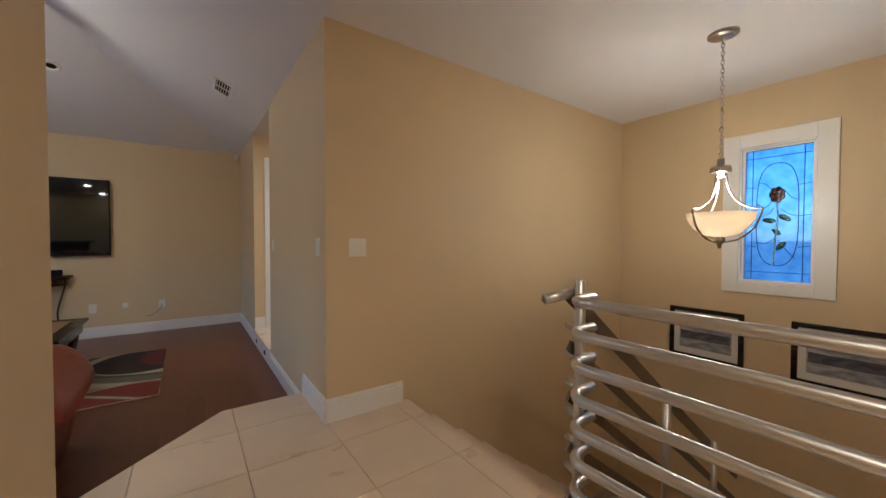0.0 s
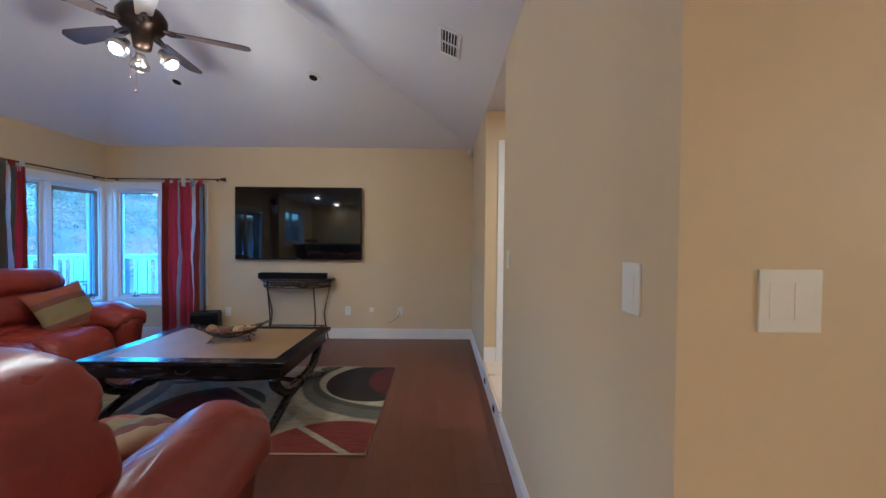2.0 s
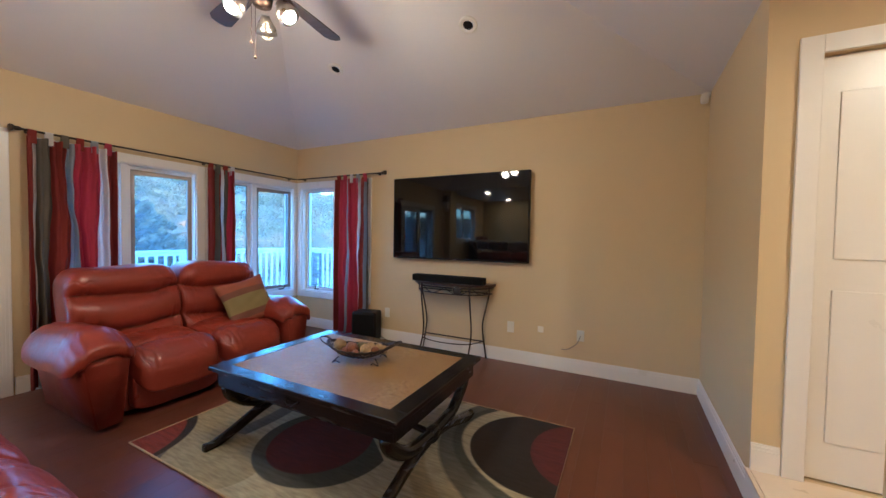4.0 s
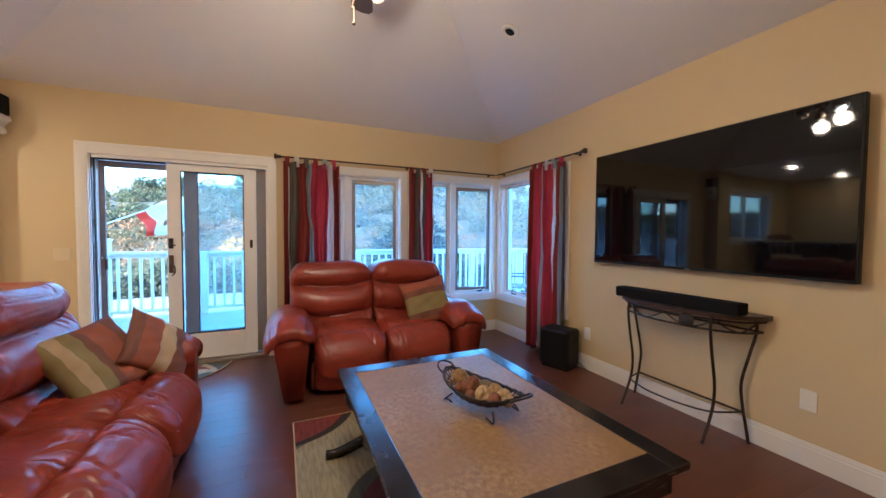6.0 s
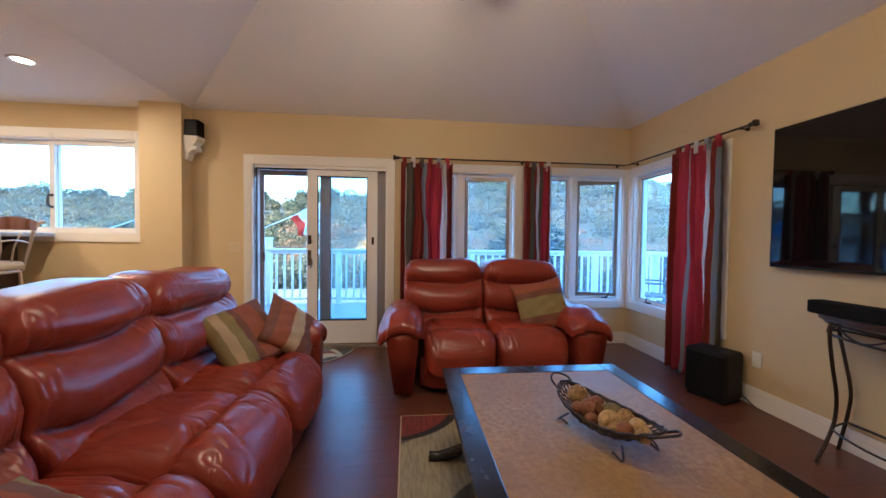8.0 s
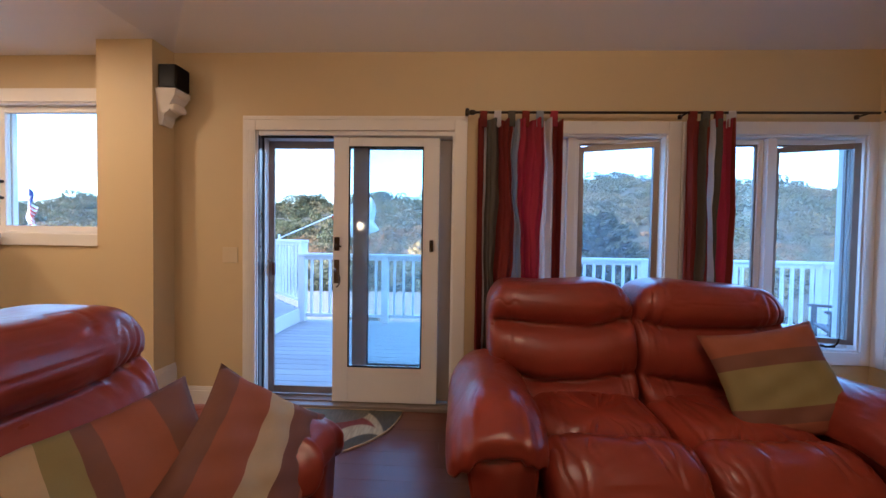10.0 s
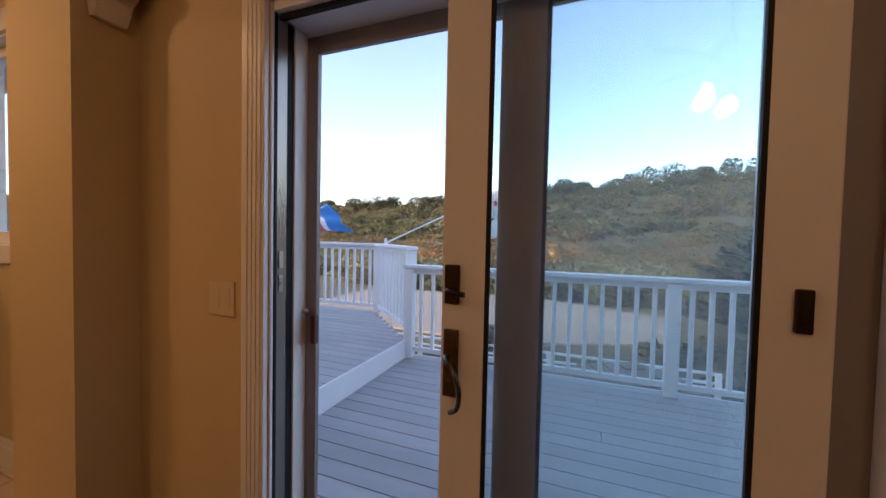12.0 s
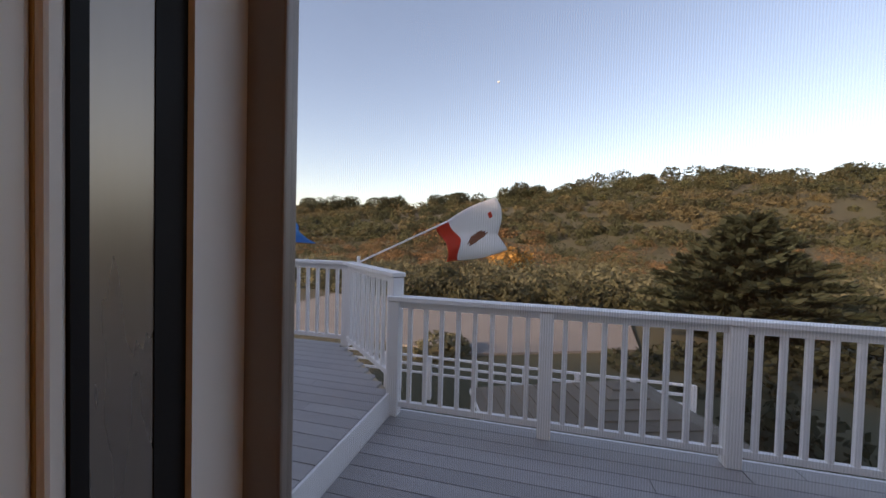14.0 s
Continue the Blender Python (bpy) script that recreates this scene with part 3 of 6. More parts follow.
door = thing("door_1", label="white sliding glass door, half open, with bronze handles", category="door", kind="structure")
u0, u1, z0, z1 = DOOR
bm = B()
wbox(bm, to, u0 - 0.095, u0, -0.02, 0, 0, z1 + 0.105, 0.004)
wbox(bm, to, u1, u1 + 0.09, -0.02, 0, 0, z1 + 0.105, 0.004)
wbox(bm, to, u0, u1, -0.02, 0, z1, z1 + 0.105, 0.004)
wbox(bm, to, u0 - 0.085, u1 + 0.08, -0.026, -0.02, z1 + 0.075, z1 + 0.095)
for k in range(4):
    wbox(bm, to, u0 - 0.075 + 0.018 * k, u0 - 0.066 + 0.018 * k, -0.023, -0.02, 0.16, z1)
    wbox(bm, to, u1 + 0.012 + 0.02 * k, u1 + 0.022 + 0.02 * k, -0.023, -0.02, 0.16, z1)
part("door_casing", bm, WHITE, door)
bm = B()
wbox(bm, to, u0 - 0.001, u0 + 0.014, 0.092, 0.20, 0, z1)
wbox(bm, to, u1 - 0.016, u1 + 0.001, 0, 0.20, 0, z1)
wbox(bm, to, u0 + 0.016, u1 - 0.016, 0, 0.20, z1 - 0.03, z1 + 0.001)
part("door_jamb", bm, VINYL, door)
bm = B()
wbox(bm, to, u0 - 0.001, u0 + 0.007, 0.066, 0.092, 0, z1 - 0.03)
part("jamb_liner", bm, RUBBER, door, "black rubber jamb channel")
bm = B()
wbox(bm, to, u0 - 0.001, u0 + 0.010, 0.012, 0.022, 0, z1)
part("jamb_seal", bm, RUBBER, door, "black rubber jamb seal")
bm = B()
wbox(bm, to, u0 - 0.001, u0 + 0.008, 0.0, 0.012, 0, z1, 0.003)
part("jamb_edge", bm, WHITE, door, "white painted jamb edge")
bm = B()
wbox(bm, to, u0 - 0.001, u0 + 0.006, 0.022, 0.066, 0, z1 - 0.03)
part("jamb_track", bm, surface("brown_anodised_metal", (0.30, 0.25, 0.21), 0.3, metal=0.85, vary=0.15, scale=9, fine=120, bump=0.02, stretch=(1, 1, 0.1)), door, "grey brown metal jamb track")
bm = B()
wbox(bm, to, u0 + 0.018, 4.47, 0.02, 0.035, z1 - 0.045, z1 - 0.03)
part("weather_strip", bm, RUBBER, door, "black rubber weather strip")
bm = B()
wbox(bm, to, u0, u1, -0.012, 0.20, 0.0, 0.03, 0.004)
wbox(bm, to, u0 + 0.02, u1 - 0.02, 0.05, 0.06, 0.03, 0.042)
wbox(bm, to, u0 + 0.02, u1 - 0.02, 0.14, 0.15, 0.03, 0.042)
part("threshold", bm, ALU, door, "grey brown metal threshold")
bm = B()
for za in (1.168, 1.245):
    wbox(bm, to, u0 + 0.006, u0 + 0.010, 0.032, 0.050, za, za + 0.055, 0.0015)
part("strike_plate", bm, NICKEL, door, "small steel strike plate")


def door_panel(name, a, b, w0, w1, pa, pb, pz0, pz1, frame_mat, label):
    bm = B()
    wbox(bm, to, a, pa, w0, w1, 0.042, z1 - 0.035, 0.004)
    wbox(bm, to, pb, b, w0, w1, 0.042, z1 - 0.035, 0.004)
    wbox(bm, to, pa, pb, w0 + 0.001, w1 - 0.001, 0.042, pz0, 0.003)
    wbox(bm, to, pa, pb, w0 + 0.001, w1 - 0.001, pz1, z1 - 0.035, 0.003)
    ob = part(name, bm, frame_mat, door, label)
    bm = B()
    ring(bm, to, pa - 0.004, pb + 0.004, pz0 - 0.004, pz1 + 0.004, w0 - 0.001, w0 + 0.012, 0.010)
    part("glazing_bead", bm, RUBBER, ob)
    g = pane(ob, to, pa, pb, pz0, pz1, (w0 + w1) / 2)
    return ob


TAUPE = surface("taupe_clad_frame", (0.27, 0.225, 0.195), 0.5, vary=0.06, scale=5)
slide = door_panel("sliding_panel", 4.47, 5.26, 0.035, 0.075, 4.59, 5.14, 0.31, 1.955, VINYL, "white sliding door panel, slid half open")
door_panel("fixed_panel", 4.60, 5.354, 0.095, 0.135, 4.72, 5.25, 0.31, 1.955, TAUPE, "taupe framed fixed door panel")
bm = B()
wbox(bm, to, 4.481, 4.521, 0.024, 0.035, 1.182, 1.284, 0.003)
tube(bm, curve([to(4.501, 0.024, 1.222), to(4.501, -0.008, 1.22), to(4.512, -0.014, 1.219), to(4.548, -0.014, 1.214)], 4), 0.007, 8)
part("thumb_latch", bm, BRONZE, slide, "dark bronze latch lever")
bm = B()
wbox(bm, to, 4.481, 4.521, 0.024, 0.035, 0.938, 1.115, 0.003)
tube(bm, curve([to(4.494, 0.028, 1.045), to(4.500, -0.012, 1.05), to(4.526, -0.038, 1.035), to(4.546, -0.040, 0.99), to(4.540, -0.030, 0.94), to(4.515, -0.010, 0.915)], 6), 0.0065, 8)
part("door_handle", bm, surface("worn_brass", (0.13, 0.095, 0.06), 0.35, metal=0.9, vary=0.3, scale=30), slide, "dark bronze plate with a worn D-shaped pull")
bm = B()
wbox(bm, to, 5.195, 5.222, 0.022, 0.035, 1.185, 1.27, 0.003)
wbox(bm, to, 5.202, 5.215, 0.018, 0.022, 1.20, 1.255, 0.002)
part("flush_pull", bm, BRONZE, slide, "small bronze flush pull")

MESH, _n, _l, _p = shader("grey_insect_mesh")
_t, _m = _n.new("ShaderNodeBsdfTransparent"), _n.new("ShaderNodeMixShader")
_p.inputs["Base Color"].default_value = (0.25, 0.26, 0.28, 1)
_w = _n.new("ShaderNodeTexWave")
_w.bands_direction = "Y"
_w.inputs["Scale"].default_value = 160
_tc = _n.new("ShaderNodeTexCoord")
_l.new(_tc.outputs["Object"], _w.inputs["Vector"])
_r = _n.new("ShaderNodeMapRange")
_r.inputs["To Min"].default_value, _r.inputs["To Max"].default_value = 0.02, 0.12
_l.new(_w.outputs["Fac"], _r.inputs["Value"])
_l.new(_r.outputs["Result"], _m.inputs["Fac"])
_l.new(_t.outputs[0], _m.inputs[1])
_l.new(_p.outputs[0], _m.inputs[2])
_l.new(_m.outputs[0], _n["Material Output"].inputs["Surface"])
screen = thing("screen_door", label="brown framed sliding insect screen on the outer track", category="screen door", kind="structure")
bm = B()
ring(bm, to, 3.905, 4.70, 0.045, z1 - 0.035, 0.148, 0.168, 0.058, 0.003)
part("screen_frame", bm, ALU, screen)
bm = B()
wbox(bm, to, 3.96, 4.645, 0.157, 0.1578, 0.10, z1 - 0.09)
sm = part("insect_mesh", bm, MESH, screen)
sm.visible_shadow = False
bm = B()
wbox(bm, to, 3.955, 3.975, 0.128, 0.150, 0.98, 1.08, 0.004)
part("screen_pull", bm, surface("red_brown_plastic", (0.10, 0.035, 0.025), 0.4), screen, "red brown plastic pull")
bm = B()
spin(bm, [(0.0, 0), (0.011, 0.001), (0.011, 0.012), (0.0, 0.014)], seg=14)
bmesh.ops.transform(bm, matrix=Matrix.Translation(to(3.93, 0.142, 1.09)) @ Matrix.Rotation(radians(90), 4, "Y"), verts=bm.verts)
part("latch_knob", bm, NICKEL, screen, "small round metal latch", True)

# hall door
hd = thing("door_2", label="white panelled hall door with white casing, closed", category="door", kind="structure")
th = onto("y", 6.85, 1)
bm = B()
wbox(bm, th, 1.865, 1.95, -0.02, 0, STEP, STEP + 2.165, 0.003)
wbox(bm, th, 2.75, 2.835, -0.02, 0, STEP, STEP + 2.165, 0.003)
wbox(bm, th, 1.95, 2.75, -0.02, 0, STEP + 2.08, STEP + 2.165, 0.003)
part("door_casing", bm, WHITE, hd)
bm = B()
wbox(bm, th, 1.955, 2.745, 0.03, 0.07, STEP + 0.01, STEP + 2.075)
for a, b in ((0.2, 0.95), (1.1, 1.9)):
    for c in (2.03, 2.40):
        wbox(bm, th, c, c + 0.28, 0.024, 0.03, STEP + a, STEP + b, 0.004)
part("door_leaf", bm, WHITE, hd)


# ---- living room furniture ----
def lump(v, k, amp=1.0):
    """Stuffing lumps and pulled creases in soft leather."""
    p = Vector((v.x, v.y, v.z))
    a = noise.noise(p * 5.5 + Vector((k * 3.1, 1.7, k)))
    b = noise.noise(Vector((p.x * 16 + k * 5, p.y * 7, p.z * 8 + a)))
    return amp * (0.009 * a - 0.010 * max(0.0, 1 - 5 * abs(b)) ** 2)


def bell(x, w):
    return math.exp(-(x / w) ** 2)


def ease(a, b, x):
    t = min(1.0, max(0.0, (x - a) / (b - a)))
    return t * t * (3 - 2 * t)


def back_shape(w, h, lean, seed, splay):
    """A padded back drawn in by two sagging seams, with gathers that pull away from them."""
    def shape(v):
        xn, zn = 2 * v.x / w, v.z / h + 0.5
        front = ease(-0.05, 0.06, v.y)
        push = 0.018 * math.cos(xn * 1.3)
        for k, (at, sag) in enumerate(((0.36, 0.085), (0.72, 0.06))):
            line = at - sag * (1 - xn * xn) + 0.012 * math.sin(xn * 5 + seed + 2 * k)
            dist = (zn - line) * h
            fade = 1 - 0.55 * ease(0.78, 1.0, abs(xn))
            push -= fade * (0.060 * bell(dist, 0.060) + 0.038 * bell(dist, 0.014))
            pulls = noise.noise(Vector((v.x * 9 + seed * 3, k * 4.0, seed)))
            wave = math.sin(v.x * 110 + 9 * noise.noise(Vector((v.x * 12, seed, k))) + dist * 22 * math.copysign(1, v.x))
            push += 0.013 * max(0.0, pulls + 0.35) * wave * math.exp(-abs(dist - 0.012) / 0.05) * fade
        push += lump(v, seed, 0.6)
        v.y += front * push - lean * v.z / h
        v.x += splay * 0.5 * w * (zn - 0.35) * xn * abs(xn)
        v.z += 0.010 * math.sin(v.x * 9 + seed) * ease(0.75, 1.0, zn) - 0.03 * ease(0.8, 1.0, abs(xn)) * ease(0.8, 1.0, zn)
        return v
    return shape


def seat_shape(w, seed):
    """A seat pad with a cross seam before its rolled front edge."""
    def shape(v):
        xn = 2 * v.x / w
        t = max(0.0, v.y - 0.17) / 0.2
        v.z -= 0.10 * t * t
        top = ease(-0.02, 0.05, v.z + 0.10 * t * t)
        seam = v.y - 0.12 - 0.02 * math.cos(xn * 1.6)
        v.z += top * (0.014 * math.cos(xn * 1.5) - 0.034 * bell(seam, 0.017) - 0.018 * bell(seam, 0.06))
        pulls = noise.noise(Vector((v.x * 7 + seed, 2.0, seed)))
        wave = math.sin(v.x * 95 + 8 * noise.noise(Vector((v.x * 9, seed, 1))) + seam * 14)
        v.z += top * 0.010 * max(0.0, pulls + 0.3) * wave * math.exp(-abs(seam) / 0.055)
        v.z += top * lump(v, seed, 1.1)
        return v
    return shape


def arm_pad_shape(arm, sgn, seed):
    """A fat roll over the arm: it hangs down outside and puckers at its front end."""
    def shape(v):
        o = sgn * v.x / (arm * 0.6)
        v.z -= (0.15 if o > 0 else 0.085) * o * o
        end = ease(0.24, 0.42, v.y)
        v.z += 0.02 * bell(v.y - 0.22, 0.18) - 0.03 * end
        v.z += 0.006 * end * math.sin(v.x * 105 + 4 * noise.noise(Vector((v.x * 8, seed, v.y * 3))))
        v.y += 0.01 * end * math.cos(v.x * 60)
        v.z += lump(v, seed, 0.45)
        return v
    return shape


def sofa(name, x, y, rz, seats, w, arm, label, lean=0.16, flare=0.16, set_back=0.0):
    """A reclining leather sofa; its own +y is its front, the origin lies under the middle of its back."""
    s = thing(name, x, y, 0, rz, label, "sofa")
    depth, half = 1.08, seats * w / 2
    # base in darkened leather, for the shadow gap below the seats
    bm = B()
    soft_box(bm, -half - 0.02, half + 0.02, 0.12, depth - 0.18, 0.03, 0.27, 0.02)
    part("base", bm, LEATHER_SHADED, s, "red leather base, darkened as shade under the seats")
    for i in range(seats):
        xc = -half + (i + 0.5) * w
        bm = B()
        puff(bm, (xc, 0.66, 0.375), (w - 0.006, 0.82, 0.25), 0.42, 0.36, 150, 70, seat_shape(w, xc * 9 + seats))
        part("seat", bm, LEATHER, s, smooth=True)
        bm = B()

        def foot_shape(v):
            v.y += 0.02 * math.cos(v.x / w * math.pi) - 0.05 * (v.z + 0.12) + 0.004 * math.sin(v.x * 21 + v.z * 13)
            return v
        puff(bm, (xc, depth - 0.16, 0.18), (w - 0.01, 0.13, 0.28), 0.3, 0.3, 48, 20, foot_shape)
        part("footrest", bm, LEATHER, s, smooth=True)
        bw = w - 0.004 + (flare if seats == 2 or i in (0, seats - 1) else 0.0)
        xb = xc + (flare / 2 if i == seats - 1 else -flare / 2 if i == 0 else 0.0)
        bm = B()
        puff(bm, (xb, 0.335 - lean * 0.5, 0.70), (bw, 0.36, 0.72), 0.40, 0.30, 190, 130, back_shape(bw, 0.72, lean, xb * 5 + seats, 0.04 if seats == 2 else 0.06))
        part("back_cushion", bm, LEATHER, s, smooth=True)
        bm = B()
        puff(bm, (xb, 0.34 - lean * 0.5 - 0.15, 0.66), (bw * 0.93, 0.18, 0.62), 0.3, 0.3, 24, 12, lambda v: Vector((v.x, v.y - lean * v.z / 0.66, v.z)))
        part("backrest", bm, LEATHER, s, smooth=True)
    for sgn in (-1, 1):
        xa = sgn * (half + arm / 2)
        bm = B()
        k = arm / 0.30
        arch = [(0.115 * math.cos(a), 0.45 + 0.105 * math.sin(a)) for a in (math.pi * q / 14 for q in range(15))]
        pr = [(u * k, z) for u, z in [(-0.075 if sgn > 0 else -0.055, 0.03), (0.055 if sgn > 0 else 0.075, 0.03)] + arch]
        front = [bm.verts.new((xa + u, depth - 0.03 - set_back, z)) for u, z in pr]
        rear = [bm.verts.new((xa + u, 0.16, z)) for u, z in pr]
        bm.faces.new(front)
        bm.faces.new(rear[::-1])
        for i in range(len(pr)):
            j = (i + 1) % len(pr)
            bm.faces.new((front[j], front[i], rear[i], rear[j]))
        bmesh.ops.bevel(bm, geom=[e for e in bm.edges if abs(e.verts[0].co.y - e.verts[1].co.y) < 1e-4], offset=0.014, segments=3, affect="EDGES")
        part("arm", bm, LEATHER, s, smooth=True)
        bm = B()
        puff(bm, (xa + sgn * 0.012, 0.615 - set_back / 2, 0.585), (arm * 1.2, 0.91 - set_back, 0.17), 0.6, 0.34, 120, 48, arm_pad_shape(arm, sgn, xa * 5))
        part("arm_pad", bm, LEATHER, s, "puffy rolled leather arm pad", True)
    return s


loveseat = sofa("loveseat", -2.98, 6.36, -90, 2, 0.62, 0.33, "cinnamon red leather reclining loveseat under the windows")
couch = sofa("sofa", -0.745, 3.98, 0, 3, 0.66, 0.30, "long cinnamon red leather reclining sofa facing the television", set_back=0.07)


def throw_pillow(name, m, mats, size, label, axis=0):
    """A square stuffed pillow in striped satin with pointed corners."""
    bm = B()
    n = 22
    grid = {}
    for side in (1, -1):
        for i in range(n + 1):
            for j in range(n + 1):
                u, v = 2 * i / n - 1, 2 * j / n - 1
                edge = max(0.0, (1 - u * u) * (1 - v * v)) ** 0.42
                pull = 1 - 0.10 * (1 - u * u) * v * v - 0.10 * (1 - v * v) * u * u
                wr = 0.006 * math.sin(9 * u + 5 * v) + 0.005 * math.sin(14 * v - 6 * u)
                if side == -1 and (i in (0, n) or j in (0, n)):
                    grid[side, i, j] = grid[1, i, j]
                else:
                    grid[side, i, j] = bm.verts.new((u * size / 2 * pull, v * size / 2 * pull, side * (0.075 + wr) * edge))
    for side in (1, -1):
        for i in range(n):
            for j in range(n):
                q = [grid[side, i, j], grid[side, i + 1, j], grid[side, i + 1, j + 1], grid[side, i, j + 1]]
                f = bm.faces.new(q if side > 0 else q[::-1])
                f.material_index = mats[1][int(len(mats[1]) * ((i, j)[axis] / n))]
    ob = part(name, bm, mats[0], None, smooth=True)
    ob.matrix_basis = m
    return tagged(ob, label, "pillow")


PM = [PILLOW_RUST, PILLOW_OLIVE, PILLOW_BROWN, PILLOW_CREAM]
throw_pillow("pillow", pose(-2.36, 6.86, 0.655, 64, -12, 82), (PM, [0, 2, 1, 1, 1, 2, 0, 0]), 0.49, "rust and olive striped satin pillow on the loveseat", 1)
throw_pillow("pillow", pose(-1.52, 4.58, 0.63, 46, -8, 150), (PM, [1, 3, 1, 2, 0, 0, 2, 2]), 0.47, "olive and rust striped satin pillow on the sofa")
throw_pillow("pillow", pose(-1.72, 4.80, 0.62, 48, 38, 128), (PM, [2, 0, 0, 3, 3, 2, 2, 0]), 0.42, "rust satin pillow with a cream stripe by the sofa arm")
throw_pillow("pillow", pose(0.06, 4.74, 0.565, 16, 4, 170), (PM, [3, 2, 1, 1, 0, 0, 2, 1]), 0.44, "cream and rust striped satin pillow at the sofa's near end")

# coffee table
TABLE_INLAY, _n, _l, _p = shader("tan_pebbled_stone")
_v, _c = _n.new("ShaderNodeTexVoronoi"), _n.new("ShaderNodeTexCoord")
_v.feature = "DISTANCE_TO_EDGE"
_v.inputs["Scale"].default_value = 120
_l.new(_c.outputs["Object"], _v.inputs["Vector"])
_big, _mid = ramp(_n, _l, noise_node(_n, _l, 3.5, 5), 0.35, 0.68), ramp(_n, _l, noise_node(_n, _l, 42, 5), 0.34, 0.64)
_col = link_mix(_n, _l, _big, (0.28, 0.16, 0.042), (0.46, 0.31, 0.115))
_col = link_mix(_n, _l, _mid, (0.22, 0.12, 0.035), _col)
_edge = ramp(_n, _l, _v.outputs["Distance"], 0.0, 0.16)
_l.new(link_mix(_n, _l, _edge, (0.25, 0.145, 0.045), _col), _p.inputs["Base Color"])
_p.inputs["Roughness"].default_value = 0.42
_b = _n.new("ShaderNodeBump")
_b.inputs["Strength"].default_value, _b.inputs["Distance"].default_value = 0.45, 0.0025
_l.new(_edge, _b.inputs["Height"])
_l.new(_b.outputs["Normal"], _p.inputs["Normal"])
tx0, tx1, ty0, ty1, tz = -1.225, 0.232, 5.82, 6.885, 0.50
_p.inputs["Specular IOR Level"].default_value = 0.35
table = thing("coffee_table", (tx0 + tx1) / 2, (ty0 + ty1) / 2, 0, 0, "black lacquered coffee table with a tan stone inlay top", "coffee table")
hx, hy = (tx1 - tx0) / 2, (ty1 - ty0) / 2
bm = B()
for a in ((-hx, hx, -hy, -hy + 0.095), (-hx, hx, hy - 0.095, hy), (-hx, -hx + 0.105, -hy + 0.095, hy - 0.095), (hx - 0.105, hx, -hy + 0.095, hy - 0.095)):
    soft_box(bm, *a, tz - 0.03, tz, 0.005)
part("top_frame", bm, BLACK_WOOD, table)
bm = B()
box(bm, -hx + 0.105, hx - 0.105, -hy + 0.095, hy - 0.095, tz - 0.028, tz - 0.002)
part("inlay", bm, TABLE_INLAY, table, "tan mottled stone inlay")
bm = B()
ap = 0.04
for a in ((-hx + ap, hx - ap, -hy + ap, -hy + ap + 0.02), (-hx + ap, hx - ap, hy - ap - 0.02, hy - ap), (-hx + ap, -hx + ap + 0.02, -hy + ap + 0.02, hy - ap - 0.02), (hx - ap - 0.02, hx - ap, -hy + ap + 0.02, hy - ap - 0.02)):
    soft_box(bm, *a, tz - 0.135, tz - 0.03, 0.004)
part("apron", bm, BLACK_WOOD, table)
for sgn in (-1, 1):
    bm = B()
    yy = sgn * (hy - ap + 0.002)
    soft_box(bm, -0.34, 0.34, min(yy, yy - sgn * 0.012), max(yy, yy - sgn * 0.012), tz - 0.125, tz - 0.04, 0.004)
    d = part("drawer", bm, BLACK_WOOD, table)
    bm = B()
    tube(bm, curve([(-0.05, yy, tz - 0.075), (-0.03, yy + sgn * 0.02, tz - 0.09), (0.03, yy + sgn * 0.02, tz - 0.09), (0.05, yy, tz - 0.075)], 4), 0.005, 6)
    part("drawer_pull", bm, BRONZE, d, "small bronze bail pull")
for ex in (-1, 1):
    for ey in (-1, 1):
        bm = B()
        x = ex * (hx - 0.10)
        line = curve([(x, ey * (hy - 0.07), 0.37), (x, ey * (hy - 0.10), 0.30), (x, ey * 0.27, 0.195), (x, 0.0, 0.165), (x, -ey * 0.22, 0.13), (x, -ey * (hy - 0.10), 0.06), (x, -ey * (hy + 0.02), 0.028), (x, -ey * (hy + 0.08), 0.032)], 6)
        tube(bm, line, [0.040 - 0.014 * (i / (len(line) - 1)) for i in range(len(line))], 8, flat=1.1)
        part("leg", bm, BLACK_WOOD, table, smooth=True)
    bm = B()
    x = ex * (hx - 0.10)
    puff(bm, (x, 0, 0.165), (0.075, 0.11, 0.09), 0.6, 0.6, 14, 10)
    part("cross_boss", bm, BLACK_WOOD, table, smooth=True)
bm = B()
tube(bm, curve([(-hx + 0.1, 0, 0.165), (-hx * 0.5, 0, 0.19), (0, 0, 0.175), (hx * 0.5, 0, 0.19), (hx - 0.1, 0, 0.165)], 6), 0.02, 8)
part("stretcher", bm, BLACK_WOOD, table, smooth=True)

# wire bowl with dried pods
bx, by, bz, turn_b = -0.46, 6.39, tz, 18
bowl = thing("wire_bowl", bx, by, bz, turn_b, "dark twisted wire boat-shaped bowl with loop handles on the coffee table", "bowl")
ell = lambda a, k, z: (0.235 * k * math.cos(a), 0.115 * k * math.sin(a), z + 0.04 * abs(math.cos(a)) ** 3 * k)
bm = B()
for k, z, r in ((1.0, 0.085, 0.0055), (0.97, 0.077, 0.004), (0.78, 0.050, 0.0035), (0.5, 0.034, 0.0035)):
    tube(bm, [ell(2 * math.pi * i / 60, k, z + 0.003 * math.sin(i * 2.3)) for i in range(61)], r, 6, False)
part("bowl_rim", bm, IRON, bowl)
bm = B()
